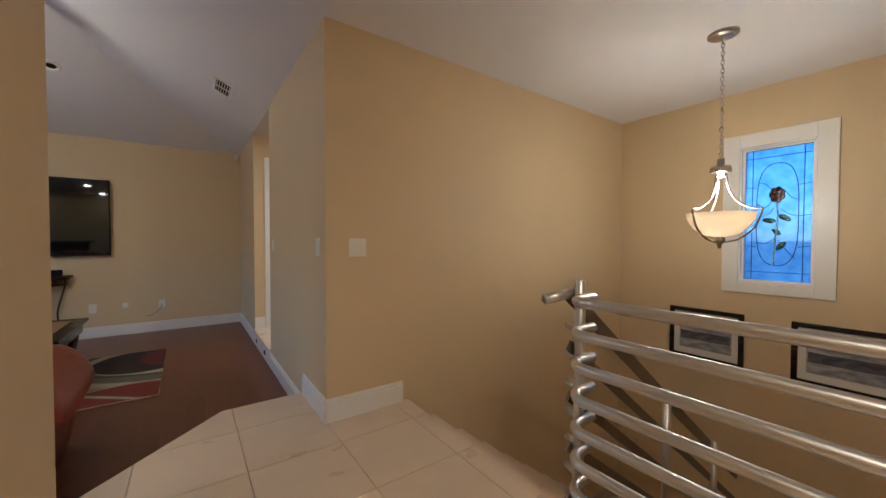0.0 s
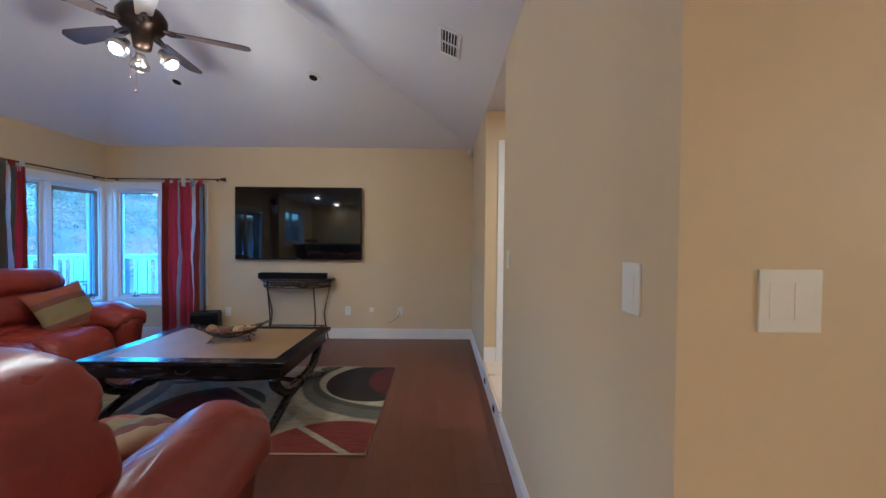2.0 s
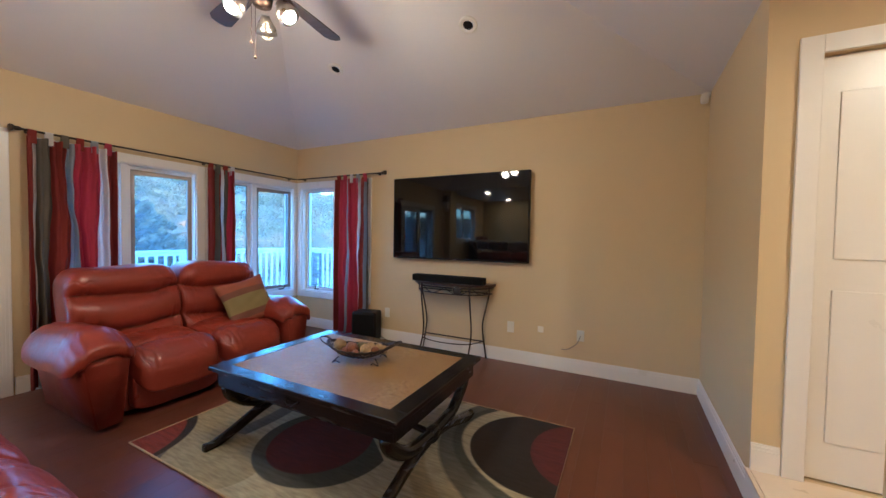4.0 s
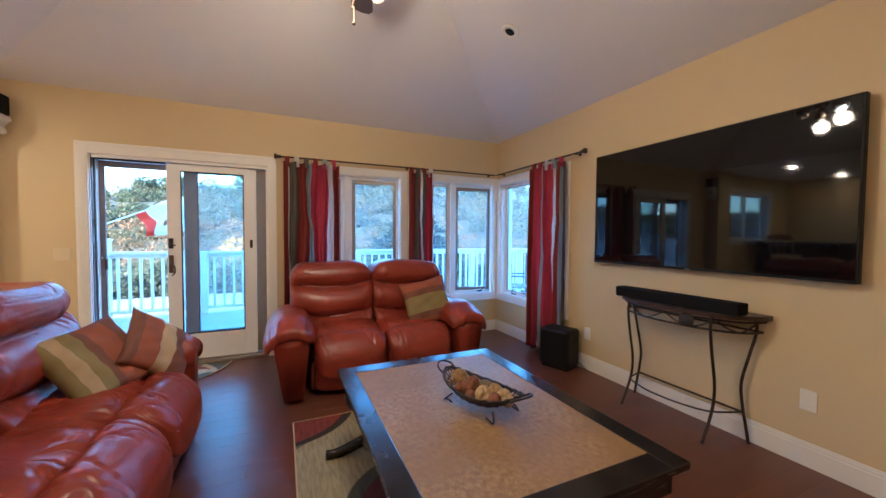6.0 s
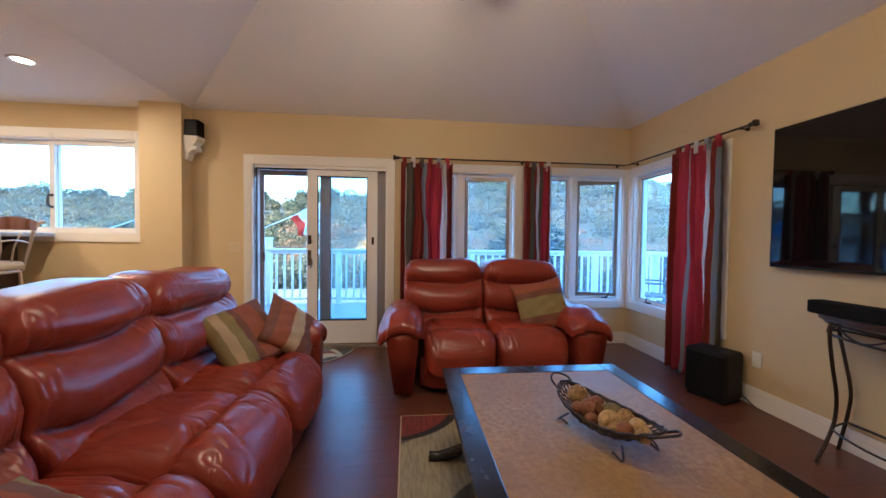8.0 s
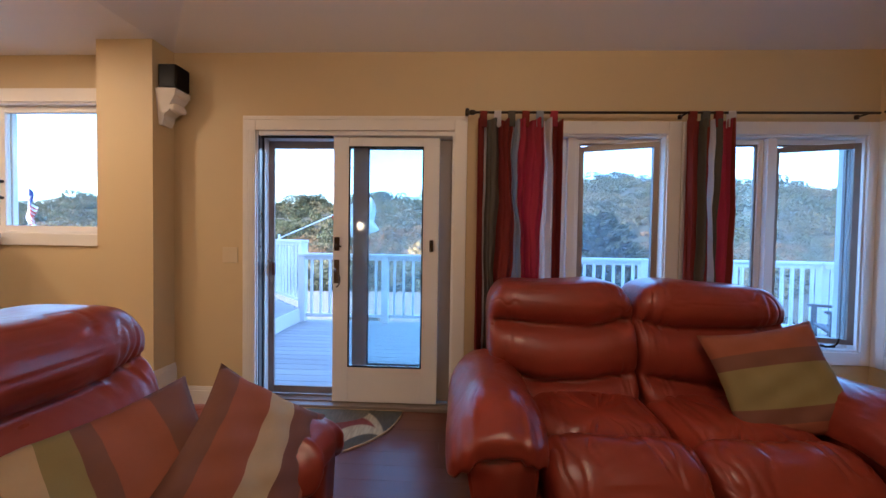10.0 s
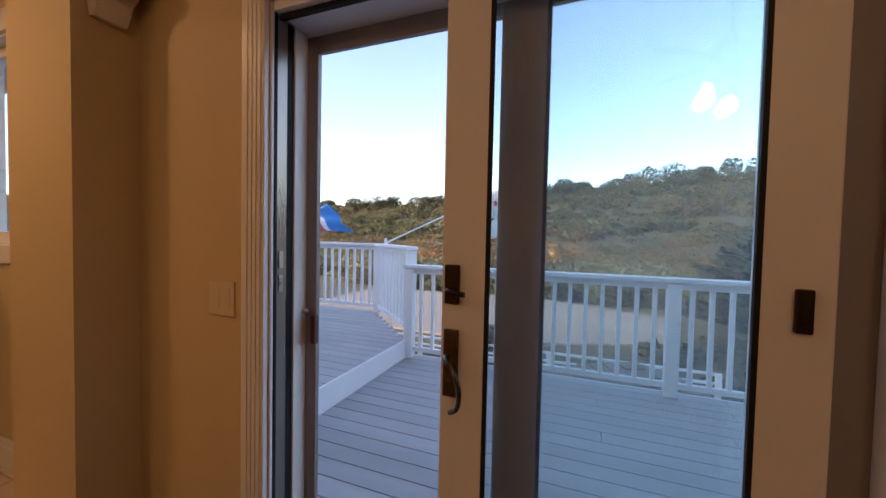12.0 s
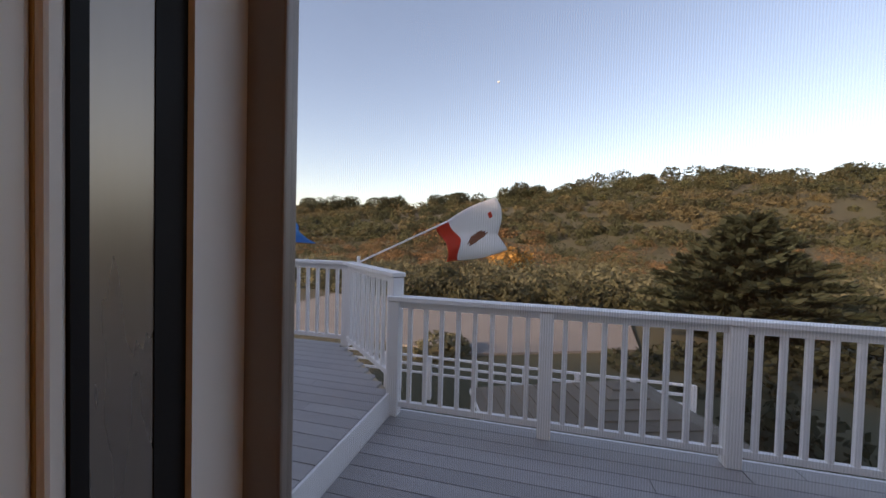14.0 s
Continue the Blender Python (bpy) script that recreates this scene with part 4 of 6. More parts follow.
for i in range(34):
    a = 2 * math.pi * i / 34
    for d in (1, -1):
        tube(bm, curve([ell(a, 1.0, 0.085), ell(a + d * 0.22, 0.78, 0.050), ell(a + d * 0.42, 0.5, 0.034), ell(a + d * 0.5, 0.2, 0.028)], 4), 0.0022, 5)
part("bowl_weave", bm, IRON, bowl)
for sx in (-1, 1):
    bm = B()
    tube(bm, curve([(sx * 0.215, 0.045, 0.106), (sx * 0.26, 0.045, 0.132), (sx * 0.29, 0.0, 0.144), (sx * 0.26, -0.045, 0.132), (sx * 0.215, -0.045, 0.106)], 6), 0.005, 7)
    part("loop_handle", bm, IRON, bowl, smooth=True)
    for sy in (-1, 1):
        bm = B()
        tube(bm, curve([(sx * 0.13, sy * 0.06, 0.036), (sx * 0.16, sy * 0.09, 0.004), (sx * 0.13, sy * 0.10, 0.02), (sx * 0.11, sy * 0.085, 0.004)], 5), 0.004, 6)
        part("scroll_foot", bm, IRON, bowl)
POD_A = surface("straw_ball", (0.40, 0.26, 0.10), 0.8, vary=0.5, scale=40, fine=200, bump=0.6, bump_mm=3)
POD_B = surface("orange_dried_pod", (0.19, 0.07, 0.025), 0.6, vary=0.5, scale=30, fine=160, bump=0.5, bump_mm=3)
POD_C = surface("olive_dried_pod", (0.13, 0.10, 0.03), 0.7, vary=0.5, scale=30, fine=160, bump=0.5, bump_mm=3)
ca, sa = math.cos(radians(turn_b)), math.sin(radians(turn_b))
# kinds: a ball wound of straw, a smooth nut, a ribbed gourd slice with open slots
pods = ((-0.165, 0.005, 0.048, "straw"), (-0.105, -0.045, 0.030, "nut"), (-0.10, 0.05, 0.034, "nut"), (-0.055, -0.022, 0.047, "shaving"), (0.0, 0.045, 0.042, "gourd"), (-0.01, -0.06, 0.030, "nut"),
        (0.06, -0.035, 0.046, "slice"), (0.06, 0.045, 0.040, "straw"), (0.13, -0.03, 0.034, "nut"), (0.135, 0.03, 0.036, "shell"), (-0.05, 0.035, 0.030, "nut"), (0.185, 0.0, 0.032, "straw"))
for q, (u, v, r, look_) in enumerate(pods):
    u, r = u * 0.9, r * 0.9
    bm = B()
    rg_ = random.Random(q)
    if look_ == "straw":
        for _ in range(26):
            ax = Vector((rg_.gauss(0, 1), rg_.gauss(0, 1), rg_.gauss(0, 1))).normalized()
            p = ax.orthogonal().normalized()
            o = ax.cross(p)
            rr = r * rg_.uniform(0.86, 1.0)
            tube(bm, [(p * math.cos(a) + o * math.sin(a)) * rr for a in (2 * math.pi * i / 18 for i in range(19))], 0.0028, 4, False)
        bmesh.ops.create_icosphere(bm, subdivisions=2, radius=r * 0.82)
    else:
        bmesh.ops.create_icosphere(bm, subdivisions=4, radius=r)
        for w in bm.verts:
            n_, ang = w.co.normalized(), math.atan2(w.co.y, w.co.x)
            if look_ == "gourd":
                w.co *= 1 + 0.10 * math.cos(8 * ang) * (1 - n_.z ** 2)
                w.co.x *= 1.35
            elif look_ == "slice":
                side = n_.dot(Vector((0.45, -0.6, 0.66)))
                w.co *= (1.0 if side < 0.45 else 0.80) - (0.34 if side > 0.62 and math.cos(3 * ang + 1) > 0.1 and side < 0.95 else 0.0)
            elif look_ == "shaving":
                w.co *= 1 + 0.16 * math.sin(14 * n_.x + 9 * n_.z) * math.cos(11 * n_.y + 4) - 0.05
            else:
                w.co *= 1 + 0.05 * noise.noise(w.co * 50 + Vector((q, 0, 0)))
    mt = POD_A if look_ in ("straw", "slice", "shell") else POD_C if look_ == "gourd" else POD_B
    ob = part("dried_pod", bm, mt, None, smooth=look_ != "straw")
    ob.location = (bx + u * ca - v * sa, by + u * sa + v * ca, bz + 0.036 + r + 0.05 * abs(u) / 0.2 * 0.4)
    tagged(ob, {"straw": "ball wound of pale straw in the wire bowl", "nut": "round red brown dried nut in the wire bowl", "shaving": "curled wood shaving ball in the wire bowl",
                "gourd": "ribbed olive dried gourd in the wire bowl", "slice": "pale cut dried fruit with open slots in the wire bowl", "shell": "smooth pale tan pod in the wire bowl"}[look_], "decor", "pods in the bowl")

# rugs with flat woven shapes
def woven(name, ground, shapes):
    """shapes: ('disc', x, y, rx, ry, colour) or ('band', x, y, angle, half width, colour), painted in order."""
    m, n, l, p = shader(name)
    c = n.new("ShaderNodeTexCoord")
    sep = n.new("ShaderNodeSeparateXYZ")
    l.new(c.outputs["Object"], sep.inputs["Vector"])

    def op(kind, a, b=None):
        q = n.new("ShaderNodeMath")
        q.operation = kind
        for s, v in zip(q.inputs, (a, b)):
            if v is None:
                continue
            if isinstance(v, (int, float)):
                s.default_value = v
            else:
                l.new(v, s)
        return q.outputs[0]
    X, Y = sep.outputs["X"], sep.outputs["Y"]
    col = ground
    for s in shapes:
        if s[0] == "disc":
            dx, dy = op("DIVIDE", op("SUBTRACT", X, s[1]), s[3]), op("DIVIDE", op("SUBTRACT", Y, s[2]), s[4])
            d = op("SQRT", op("ADD", op("MULTIPLY", dx, dx), op("MULTIPLY", dy, dy)))
            inside = ramp(n, l, d, 1.012, 0.988)
        else:
            a = radians(s[3])
            d = op("ABSOLUTE", op("SUBTRACT", op("ADD", op("MULTIPLY", X, -math.sin(a)), op("MULTIPLY", Y, math.cos(a))), -s[1] * math.sin(a) + s[2] * math.cos(a)))
            inside = ramp(n, l, d, s[4] + 0.004, s[4] - 0.004)
        col = link_mix(n, l, inside, col, s[5])
    fine = ramp(n, l, noise_node(n, l, 330, 2), 0.2, 0.8)
    streak = ramp(n, l, noise_node(n, l, 9, 5, stretch=(1, 6, 1)), 0.35, 0.75)
    dark = n.new("ShaderNodeHueSaturation")
    dark.inputs["Value"].default_value = 0.52
    l.new(col, dark.inputs["Color"]) if not isinstance(col, tuple) else None
    col2 = link_mix(n, l, streak, col, dark.outputs["Color"])
    col3 = link_mix(n, l, op("MULTIPLY", fine, 0.35), col2, dark.outputs["Color"])
    l.new(col3, p.inputs["Base Color"])
    p.inputs["Roughness"].default_value = 0.95
    b = n.new("ShaderNodeBump")
    b.inputs["Strength"].default_value, b.inputs["Distance"].default_value = 0.6, 0.003
    l.new(fine, b.inputs["Height"])
    l.new(b.outputs["Normal"], p.inputs["Normal"])
    return m


CREAM, GREY, RUST, BROWN, SAND, MAROON = (0.50, 0.43, 0.26), (0.080, 0.076, 0.054), (0.20, 0.030, 0.016), (0.025, 0.015, 0.010), (0.36, 0.30, 0.16), (0.10, 0.015, 0.012)
OLIVE = (0.15, 0.135, 0.095)
RUG = woven("swirl_pattern_pile", CREAM, [
    ("disc", -1.30, -0.15, 0.62, 0.90, OLIVE), ("disc", -1.42, -0.15, 0.62, 0.86, SAND), ("disc", -1.45, -0.85, 0.52, 0.52, BROWN), ("disc", -1.47, -0.87, 0.50, 0.48, RUST), ("disc", -1.5, 0.7, 0.55, 0.5, RUST),
    ("disc", -0.62, -0.62, 0.34, 0.26, SAND), ("disc", -0.75, 0.62, 0.42, 0.32, OLIVE), ("disc", -0.72, 0.60, 0.32, 0.22, CREAM),
    ("disc", -0.16, -0.18, 0.44, 0.42, GREY), ("disc", -0.20, -0.17, 0.32, 0.34, MAROON),
    ("disc", 1.40, 0.42, 1.16, 1.02, SAND), ("disc", 1.40, 0.44, 1.06, 0.92, CREAM), ("disc", 1.40, 0.44, 0.98, 0.80, OLIVE), ("disc", 1.40, 0.45, 0.90, 0.66, GREY), ("disc", 1.40, 0.46, 0.84, 0.60, CREAM),
    ("disc", 1.02, -1.02, 0.62, 0.66, RUST), ("disc", 0.30, -1.0, 0.36, 0.50, CREAM), ("disc", 0.22, -1.05, 0.26, 0.42, OLIVE), ("band", 0.80, -0.53, -38, 0.022, CREAM),
    ("disc", 1.10, 0.40, 0.46, 0.44, BROWN), ("disc", 1.32, 0.46, 0.30, 0.36, MAROON)])


def flat_rug(name, pts, mat, x, y, label):
    bm = B()
    slab(bm, pts, 0.0, 0.011)
    rim = [v for v in pts]
    ob = part(name, bm, mat, None)
    ob.location = (x, y, 0)
    tagged(ob, label, "rug")
    bm = B()
    tube(bm, [(a, b, 0.007) for a, b in rim + rim[:1]], 0.006, 6, False)
    part("binding", bm, PILLOW_CREAM, ob, "pale stitched binding")
    return ob


flat_rug("area_rug", [(-1.25, -0.775), (1.24, -0.775), (1.24, 0.79), (-1.25, 0.79)], RUG, -0.39, 6.35, "modern swirl patterned area rug in rust, cream and grey")
MAT = woven("half_round_swirl_pile", GREY, [
    ("disc", 0.80, 0.30, 0.80, 0.36, CREAM), ("disc", 0.90, 0.33, 0.80, 0.32, RUST), ("disc", 0.95, 0.42, 0.74, 0.30, CREAM), ("disc", 1.0, 0.50, 0.68, 0.27, GREY), ("disc", 0.05, 0.12, 0.16, 0.30, OLIVE),
    ("disc", 0.60, -0.62, 0.56, 0.58, MAROON), ("disc", 0.66, -0.60, 0.46, 0.48, GREY), ("disc", 0.70, -0.58, 0.38, 0.40, CREAM), ("disc", 0.60, -0.50, 0.14, 0.14, OLIVE)])
flat_rug("door_mat", [(0.0, -0.66)] + [(0.63 * math.cos(a), 0.66 * math.sin(a)) for a in (math.pi * (k / 24 - 0.5) for k in range(1, 24))] + [(0.0, 0.66)], MAT, WX + 0.02, 4.36, "half round swirl patterned mat at the glass door")

# television and sound bar
tv = thing("television", -0.625, 8.22, 1.585, 0, "large black flat screen television on the wall", "television")
bm = B()
soft_box(bm, -0.858, 0.858, 0.0, 0.04, -0.495, 0.49, 0.006)
part("tv_body", bm, BLACK_PLASTIC, tv)
bm = B()
box(bm, -0.846, 0.846, -0.003, 0.0, -0.478, 0.480)
part("screen", bm, SCREEN, tv, "dark glossy switched-off screen")
bm = B()
box(bm, -0.3, 0.3, 0.04, 0.08, -0.2, 0.2)
part("wall_mount", bm, BLACK_PLASTIC, tv)
bm = B()
box(bm, -0.02, 0.02, -0.004, -0.001, -0.492, -0.485)
part("badge", bm, NICKEL, tv, "small silver badge")

con = thing("console_table", -0.635, 8.28, 0, 0, "half-moon wrought iron console table with a dark wood top", "console table")
ht = 0.845
bm = B()
half = [(0.50 * math.cos(a), -0.31 * math.sin(a) ** 0.8) for a in (math.pi * k / 28 for k in range(29))]
slab(bm, half, ht - 0.028, ht)
part("tabletop", bm, DARK_WOOD, con)
bm = B()
for zz, k in ((ht - 0.045, 0.93), (ht - 0.115, 0.90)):
    tube(bm, [(x * k, y * k, zz) for x, y in half], 0.008, 6)
    tube(bm, [(-0.5 * k, 0, zz), (0.5 * k, 0, zz)], 0.007, 6)
for k in range(8):
    a0, a1 = math.pi * (0.04 + k * 0.115), math.pi * (0.04 + (k + 1) * 0.115)
    p0 = (0.455 * math.cos(a0), -0.28 * math.sin(a0) ** 0.8, ht - (0.045, 0.115)[k % 2])
    p1 = (0.455 * math.cos(a1), -0.28 * math.sin(a1) ** 0.8, ht - (0.115, 0.045)[k % 2])
    mid = ((p0[0] + p1[0]) / 2, (p0[1] + p1[1]) / 2 - 0.01, (p0[2] + p1[2]) / 2 - 0.012)
    tube(bm, curve([p0, mid, p1], 4), 0.005, 6)
part("scroll_apron", bm, IRON, con)
bm = B()
puff(bm, (0.16, -0.295, ht - 0.07), (0.10, 0.02, 0.085), 0.7, 0.7, 14, 8)
part("rosette", bm, IRON, con, smooth=True)
for lx, ly, front in ((-0.43, -0.03, 0), (0.43, -0.03, 0), (-0.31, -0.25, 1), (0.29, -0.25, 1)):
    bm = B()
    sx = math.copysign(1 - front, lx)
    tube(bm, curve([(lx + sx * kx, ly - front * ky, z) for kx, ky, z in ((0.0, 0.0, ht - 0.03), (0.0, 0.005, 0.72), (-0.035, -0.02, 0.56), (-0.07, -0.055, 0.38), (-0.06, -0.05, 0.24), (-0.04, -0.005, 0.12), (-0.02, 0.06, 0.0))], 6), 0.0095, 8)
    part("leg", bm, IRON, con, smooth=True)
bm = B()
tube(bm, curve([(-0.37, -0.03, 0.19), (-0.31, -0.21, 0.19), (-0.15, -0.285, 0.19), (0.0, -0.30, 0.19), (0.15, -0.28, 0.19), (0.29, -0.21, 0.19), (0.37, -0.03, 0.19)], 6), 0.006, 6)
tube(bm, [(-0.37, -0.03, 0.19), (0.37, -0.03, 0.19)], 0.008, 6)
part("stretcher", bm, IRON, con)
bar = thing("sound_bar", -0.64, 8.09, ht, 0, "long black sound bar on the console table", "sound bar")
bm = B()
soft_box(bm, -0.44, 0.44, -0.055, 0.055, 0.004, 0.078, 0.008)
part("bar_body", bm, SPEAKER_MESH, bar)
bm = B()
box(bm, -0.43, 0.43, -0.05, 0.05, 0.0, 0.006)
part("bar_foot", bm, BLACK_PLASTIC, bar)

sub = thing("subwoofer", -1.797, 8.10, 0, 18, "black box subwoofer standing on the floor", "speaker")
bm = B()
soft_box(bm, -0.16, 0.16, -0.12, 0.12, 0.02, 0.40, 0.03, 3)
part("cabinet", bm, BLACK_PLASTIC, sub)
bm = B()
soft_box(bm, -0.135, 0.135, -0.126, -0.119, 0.05, 0.37, 0.003)
part("grille", bm, SPEAKER_MESH, sub)
bm = B()
box(bm, -0.14, 0.14, -0.10, 0.10, 0.0, 0.02)
part("plinth", bm, BLACK_PLASTIC, sub)
bm = B()
tube(bm, curve([(0.05, 0.118, 0.1), (0.16, 0.14, 0.03), (0.24, 0.09, 0.012), (0.30, 0.06, 0.012)], 5), 0.004, 6)
part("power_cord", bm, BLACK_PLASTIC, sub)


# ---- curtains and rods ----
def rod(name, a, b, label):
    r = thing(name, label=label, category="curtain rod")
    bm = B()
    tube(bm, [a, b], 0.009, 8)
    part("pole", bm, IRON, r)
    return r


def finial(parent, p, d):
    bm = B()
    puff(bm, (0, 0, 0), (0.05, 0.035, 0.035), 0.8, 0.8, 12, 8)
    puff(bm, (0.035, 0, 0), (0.03, 0.05, 0.05), 0.5, 0.5, 12, 8)
    bmesh.ops.transform(bm, matrix=Matrix.Translation(p) @ Vector(d).to_track_quat("X", "Z").to_matrix().to_4x4(), verts=bm.verts)
    part("finial", bm, IRON, parent, "square bronze finial", True)


def bracket(parent, p, d):
    bm = B()
    q = Vector(p) + Vector(d)
    tube(bm, [p, q], 0.006, 6)
    puff(bm, q, (0.03, 0.03, 0.03), 0.5, 0.5, 10, 6)
    part("bracket", bm, IRON, parent, smooth=True)


RZ = 2.165
r1 = rod("curtain_rod", (WX + 0.09, 5.50, RZ), (WX + 0.09, 8.20, RZ), "thin dark bronze curtain rod over the window wall")
finial(r1, (WX + 0.09, 5.49, RZ), (0, -1, 0))
for yy in (5.56, 6.95, 8.14):
    bracket(r1, (WX + 0.09, yy, RZ), (-0.088, 0, 0))
r2 = rod("curtain_rod", (-3.19, TY - 0.09, RZ), (-1.66, TY - 0.09, RZ), "thin dark bronze curtain rod on the television wall")
finial(r2, (-1.65, TY - 0.09, RZ), (1, 0, 0))
for xx in (-3.13, -1.76):
    bracket(r2, (xx, TY - 0.09, RZ), (0, 0.088, 0))

CM = [CURTAIN_RED, CURTAIN_RUST, CURTAIN_WHITE, CURTAIN_GREY, CURTAIN_BLUE]


def curtain(axis, face, side, u0, u1, stripes, folds, z0, label, seed):
    """A tab-top panel in gathered folds; stripes are (share, material index)."""
    to_ = onto(axis, face, side)
    c = thing("curtain", label=label, category="curtain", group="striped tab-top curtains")
    bm = B()
    nu, nz = 200, 52
    rg = random.Random(seed)
    ph = rg.random() * 6
    total = sum(s for s, _ in stripes)
    rows = []
    for j in range(nz + 1):
        t = j / nz
        z = z0 + (RZ - 0.05 - z0) * t
        row = []
        for i in range(nu + 1):
            u = i / nu
            amp = 0.036 * (0.55 + 0.45 * (1 - t)) + 0.008 * math.sin(7 * u + 2 * t)
            w = 0.09 + amp * math.sin(2 * math.pi * folds * u + ph + 0.5 * math.sin(5 * u + t)) + 0.014 * math.sin(2 * math.pi * folds * 2.3 * u + 3 * t) + 0.006 * noise.noise(Vector((u * 30, z * 5, seed))) + 0.003 * noise.noise(Vector((u * 9, z * 34, seed + 5)))
            sq = (u1 - u0) * (0.03 * math.sin(4 * math.pi * u + 5 * t) * math.sin(math.pi * u) + math.sin(math.pi * u) * (0.016 * math.sin(15 * t + 9 * u + seed) + 0.007 * math.sin(41 * t + 13 * u)))
            row.append(bm.verts.new(to_(u0 + (u1 - u0) * u + sq, w, z + 0.006 * math.sin(2 * math.pi * folds * u))))
        rows.append(row)
    for j in range(nz):
        for i in range(nu):
            f = bm.faces.new((rows[j][i], rows[j][i + 1], rows[j + 1][i + 1], rows[j + 1][i]))
            u, acc = (i + 0.5) / nu * total, 0
            for share, k in stripes:
                acc += share
                if u < acc:
                    f.material_index = k
                    break
    cl = part("panel", bm, CM, c, smooth=True)
    md = cl.modifiers.new("thickness", "SOLIDIFY")
    md.thickness = 0.0025
    for k in range(int(folds)):
        u = u0 + (u1 - u0) * (k + 0.4) / folds
        bm = B()
        pts = [to_(u, 0.09 + 0.012 * math.cos(a), RZ + 0.0 + 0.012 * math.sin(a)) for a in (math.pi * q / 6 for q in range(7))]
        pts = [to_(u, 0.104, RZ - 0.10)] + pts + [to_(u, 0.078, RZ - 0.10)]
        for a, b in zip(pts, pts[1:]):
            du = 0.024
            q = [Vector(a), Vector(a), Vector(b), Vector(b)]
            s = Vector(to_(du, 0, 0)) - Vector(to_(-du, 0, 0))
            bm.faces.new([bm.verts.new(q[0] - s / 2), bm.verts.new(q[1] + s / 2), bm.verts.new(q[2] + s / 2), bm.verts.new(q[3] - s / 2)])
        bmesh.ops.remove_doubles(bm, verts=bm.verts, dist=1e-5)
        tb = part("tab", bm, CM[stripes[k % len(stripes)][1]], c)
        tb.modifiers.new("thickness", "SOLIDIFY").thickness = 0.003
    return c


curtain("x", WX, 1, 5.53, 6.11, [(0.35, 1), (0.15, 2), (0.55, 3), (0.75, 1), (0.4, 4), (1.15, 0), (0.45, 2), (0.5, 1)], 6, 0.03, "red, white and grey striped sheer curtain behind the loveseat", 1)
curtain("x", WX, 1, 6.95, 7.29, [(0.7, 1), (0.35, 3), (0.35, 1), (0.15, 2), (0.25, 3), (0.55, 0), (0.3, 1), (0.2, 2)], 4, 0.03, "narrow rust and grey striped curtain between the windows", 2)
curtain("y", TY, -1, -2.43, -1.87, [(0.4, 1), (0.9, 0), (0.2, 2), (0.3, 4), (1.25, 0), (0.15, 2), (0.7, 1), (0.2, 4), (0.4, 3)], 5, 0.03, "red, white and grey striped curtain beside the television", 3)


# ---- wall fixtures ----
def wall_plate(name, axis, face, side, u, z, w, h, kind, label, mat=None):
    to_ = onto(axis, face, side)
    p = thing(name, label=label, category=kind)
    bm = B()
    wbox(bm, to_, u - w / 2, u + w / 2, 0.0, 0.006, z - h / 2, z + h / 2, 0.002)
    part("plate", bm, mat or PLATE, p)
    n = max(1, round(w / 0.05) - 0) if w > 0.09 else 1
    for k in range(n):
        c = u + (k - (n - 1) / 2) * 0.046
        if kind == "outlet":
            for dz in (-0.02, 0.02):
                bm = B()
                wbox(bm, to_, c - 0.014, c + 0.014, 0.006, 0.008, z + dz - 0.013, z + dz + 0.013, 0.0008)
                part("socket", bm, PLATE, p)
        else:
            bm = B()
            wbox(bm, to_, c - 0.0165, c + 0.0165, 0.006, 0.0072, z - 0.033, z + 0.033, 0.0005)
            part("rocker", bm, mat or PLATE, p)
    return p


wall_plate("light_switch", "x", WX, 1, 3.706, 1.138, 0.115, 0.115, "switch", "tan double rocker switch beside the glass door", TAN_PLATE)
wall_plate("light_switch", "y", SY, -1, 1.947, 1.246, 0.115, 0.115, "switch", "ivory double rocker switch on the partition end")
wall_plate("light_switch", "x", PX, -1, 4.143, 1.248, 0.072, 0.115, "switch", "ivory single rocker switch on the partition")
wall_plate("light_switch", "x", PX, -1, 5.62, 1.24, 0.072, 0.115, "switch", "ivory single rocker switch near the hall opening")
for ox, oz in ((0.035, 0.385), (-1.618, 0.36)):
    wall_plate("power_outlet", "y", TY, -1, ox, oz, 0.075, 0.12, "outlet", "ivory wall outlet above the baseboard")
jack = wall_plate("cable_jack", "y", TY, -1, 0.755, 0.385, 0.07, 0.11, "outlet", "ivory wall jack with a loose grey cable")
bm = B()
tube(bm, curve([(0.755, TY - 0.01, 0.385), (0.75, TY - 0.05, 0.36), (0.72, TY - 0.03, 0.30), (0.64, TY - 0.03, 0.24), (0.58, TY - 0.03, 0.23)], 6), 0.004, 6)
part("cable", bm, surface("grey_cable", (0.22, 0.2, 0.18), 0.5), jack)
wall_plate("blank_plate", "y", TY, -1, 0.36, 0.40, 0.06, 0.06, "plate", "small painted-over wall plate")
wall_plate("power_outlet", "x", WX - 0.02, 1, 2.55, 0.52, 0.075, 0.12, "outlet", "ivory kitchen wall outlet")
sensor = thing("motion_sensor", label="small white corner alarm sensor under the ceiling", category="sensor")
bm = B()
puff(bm, (PX - 0.045, TY - 0.045, 2.575), (0.06, 0.06, 0.085), 0.5, 0.6, 14, 10)
part("sensor_body", bm, PLATE, sensor, smooth=True)
bm = B()
soft_box(bm, PX - 0.05, PX - 0.002, TY - 0.05, TY - 0.002, 2.59, 2.628, 0.004)
part("sensor_bracket", bm, PLATE, sensor)

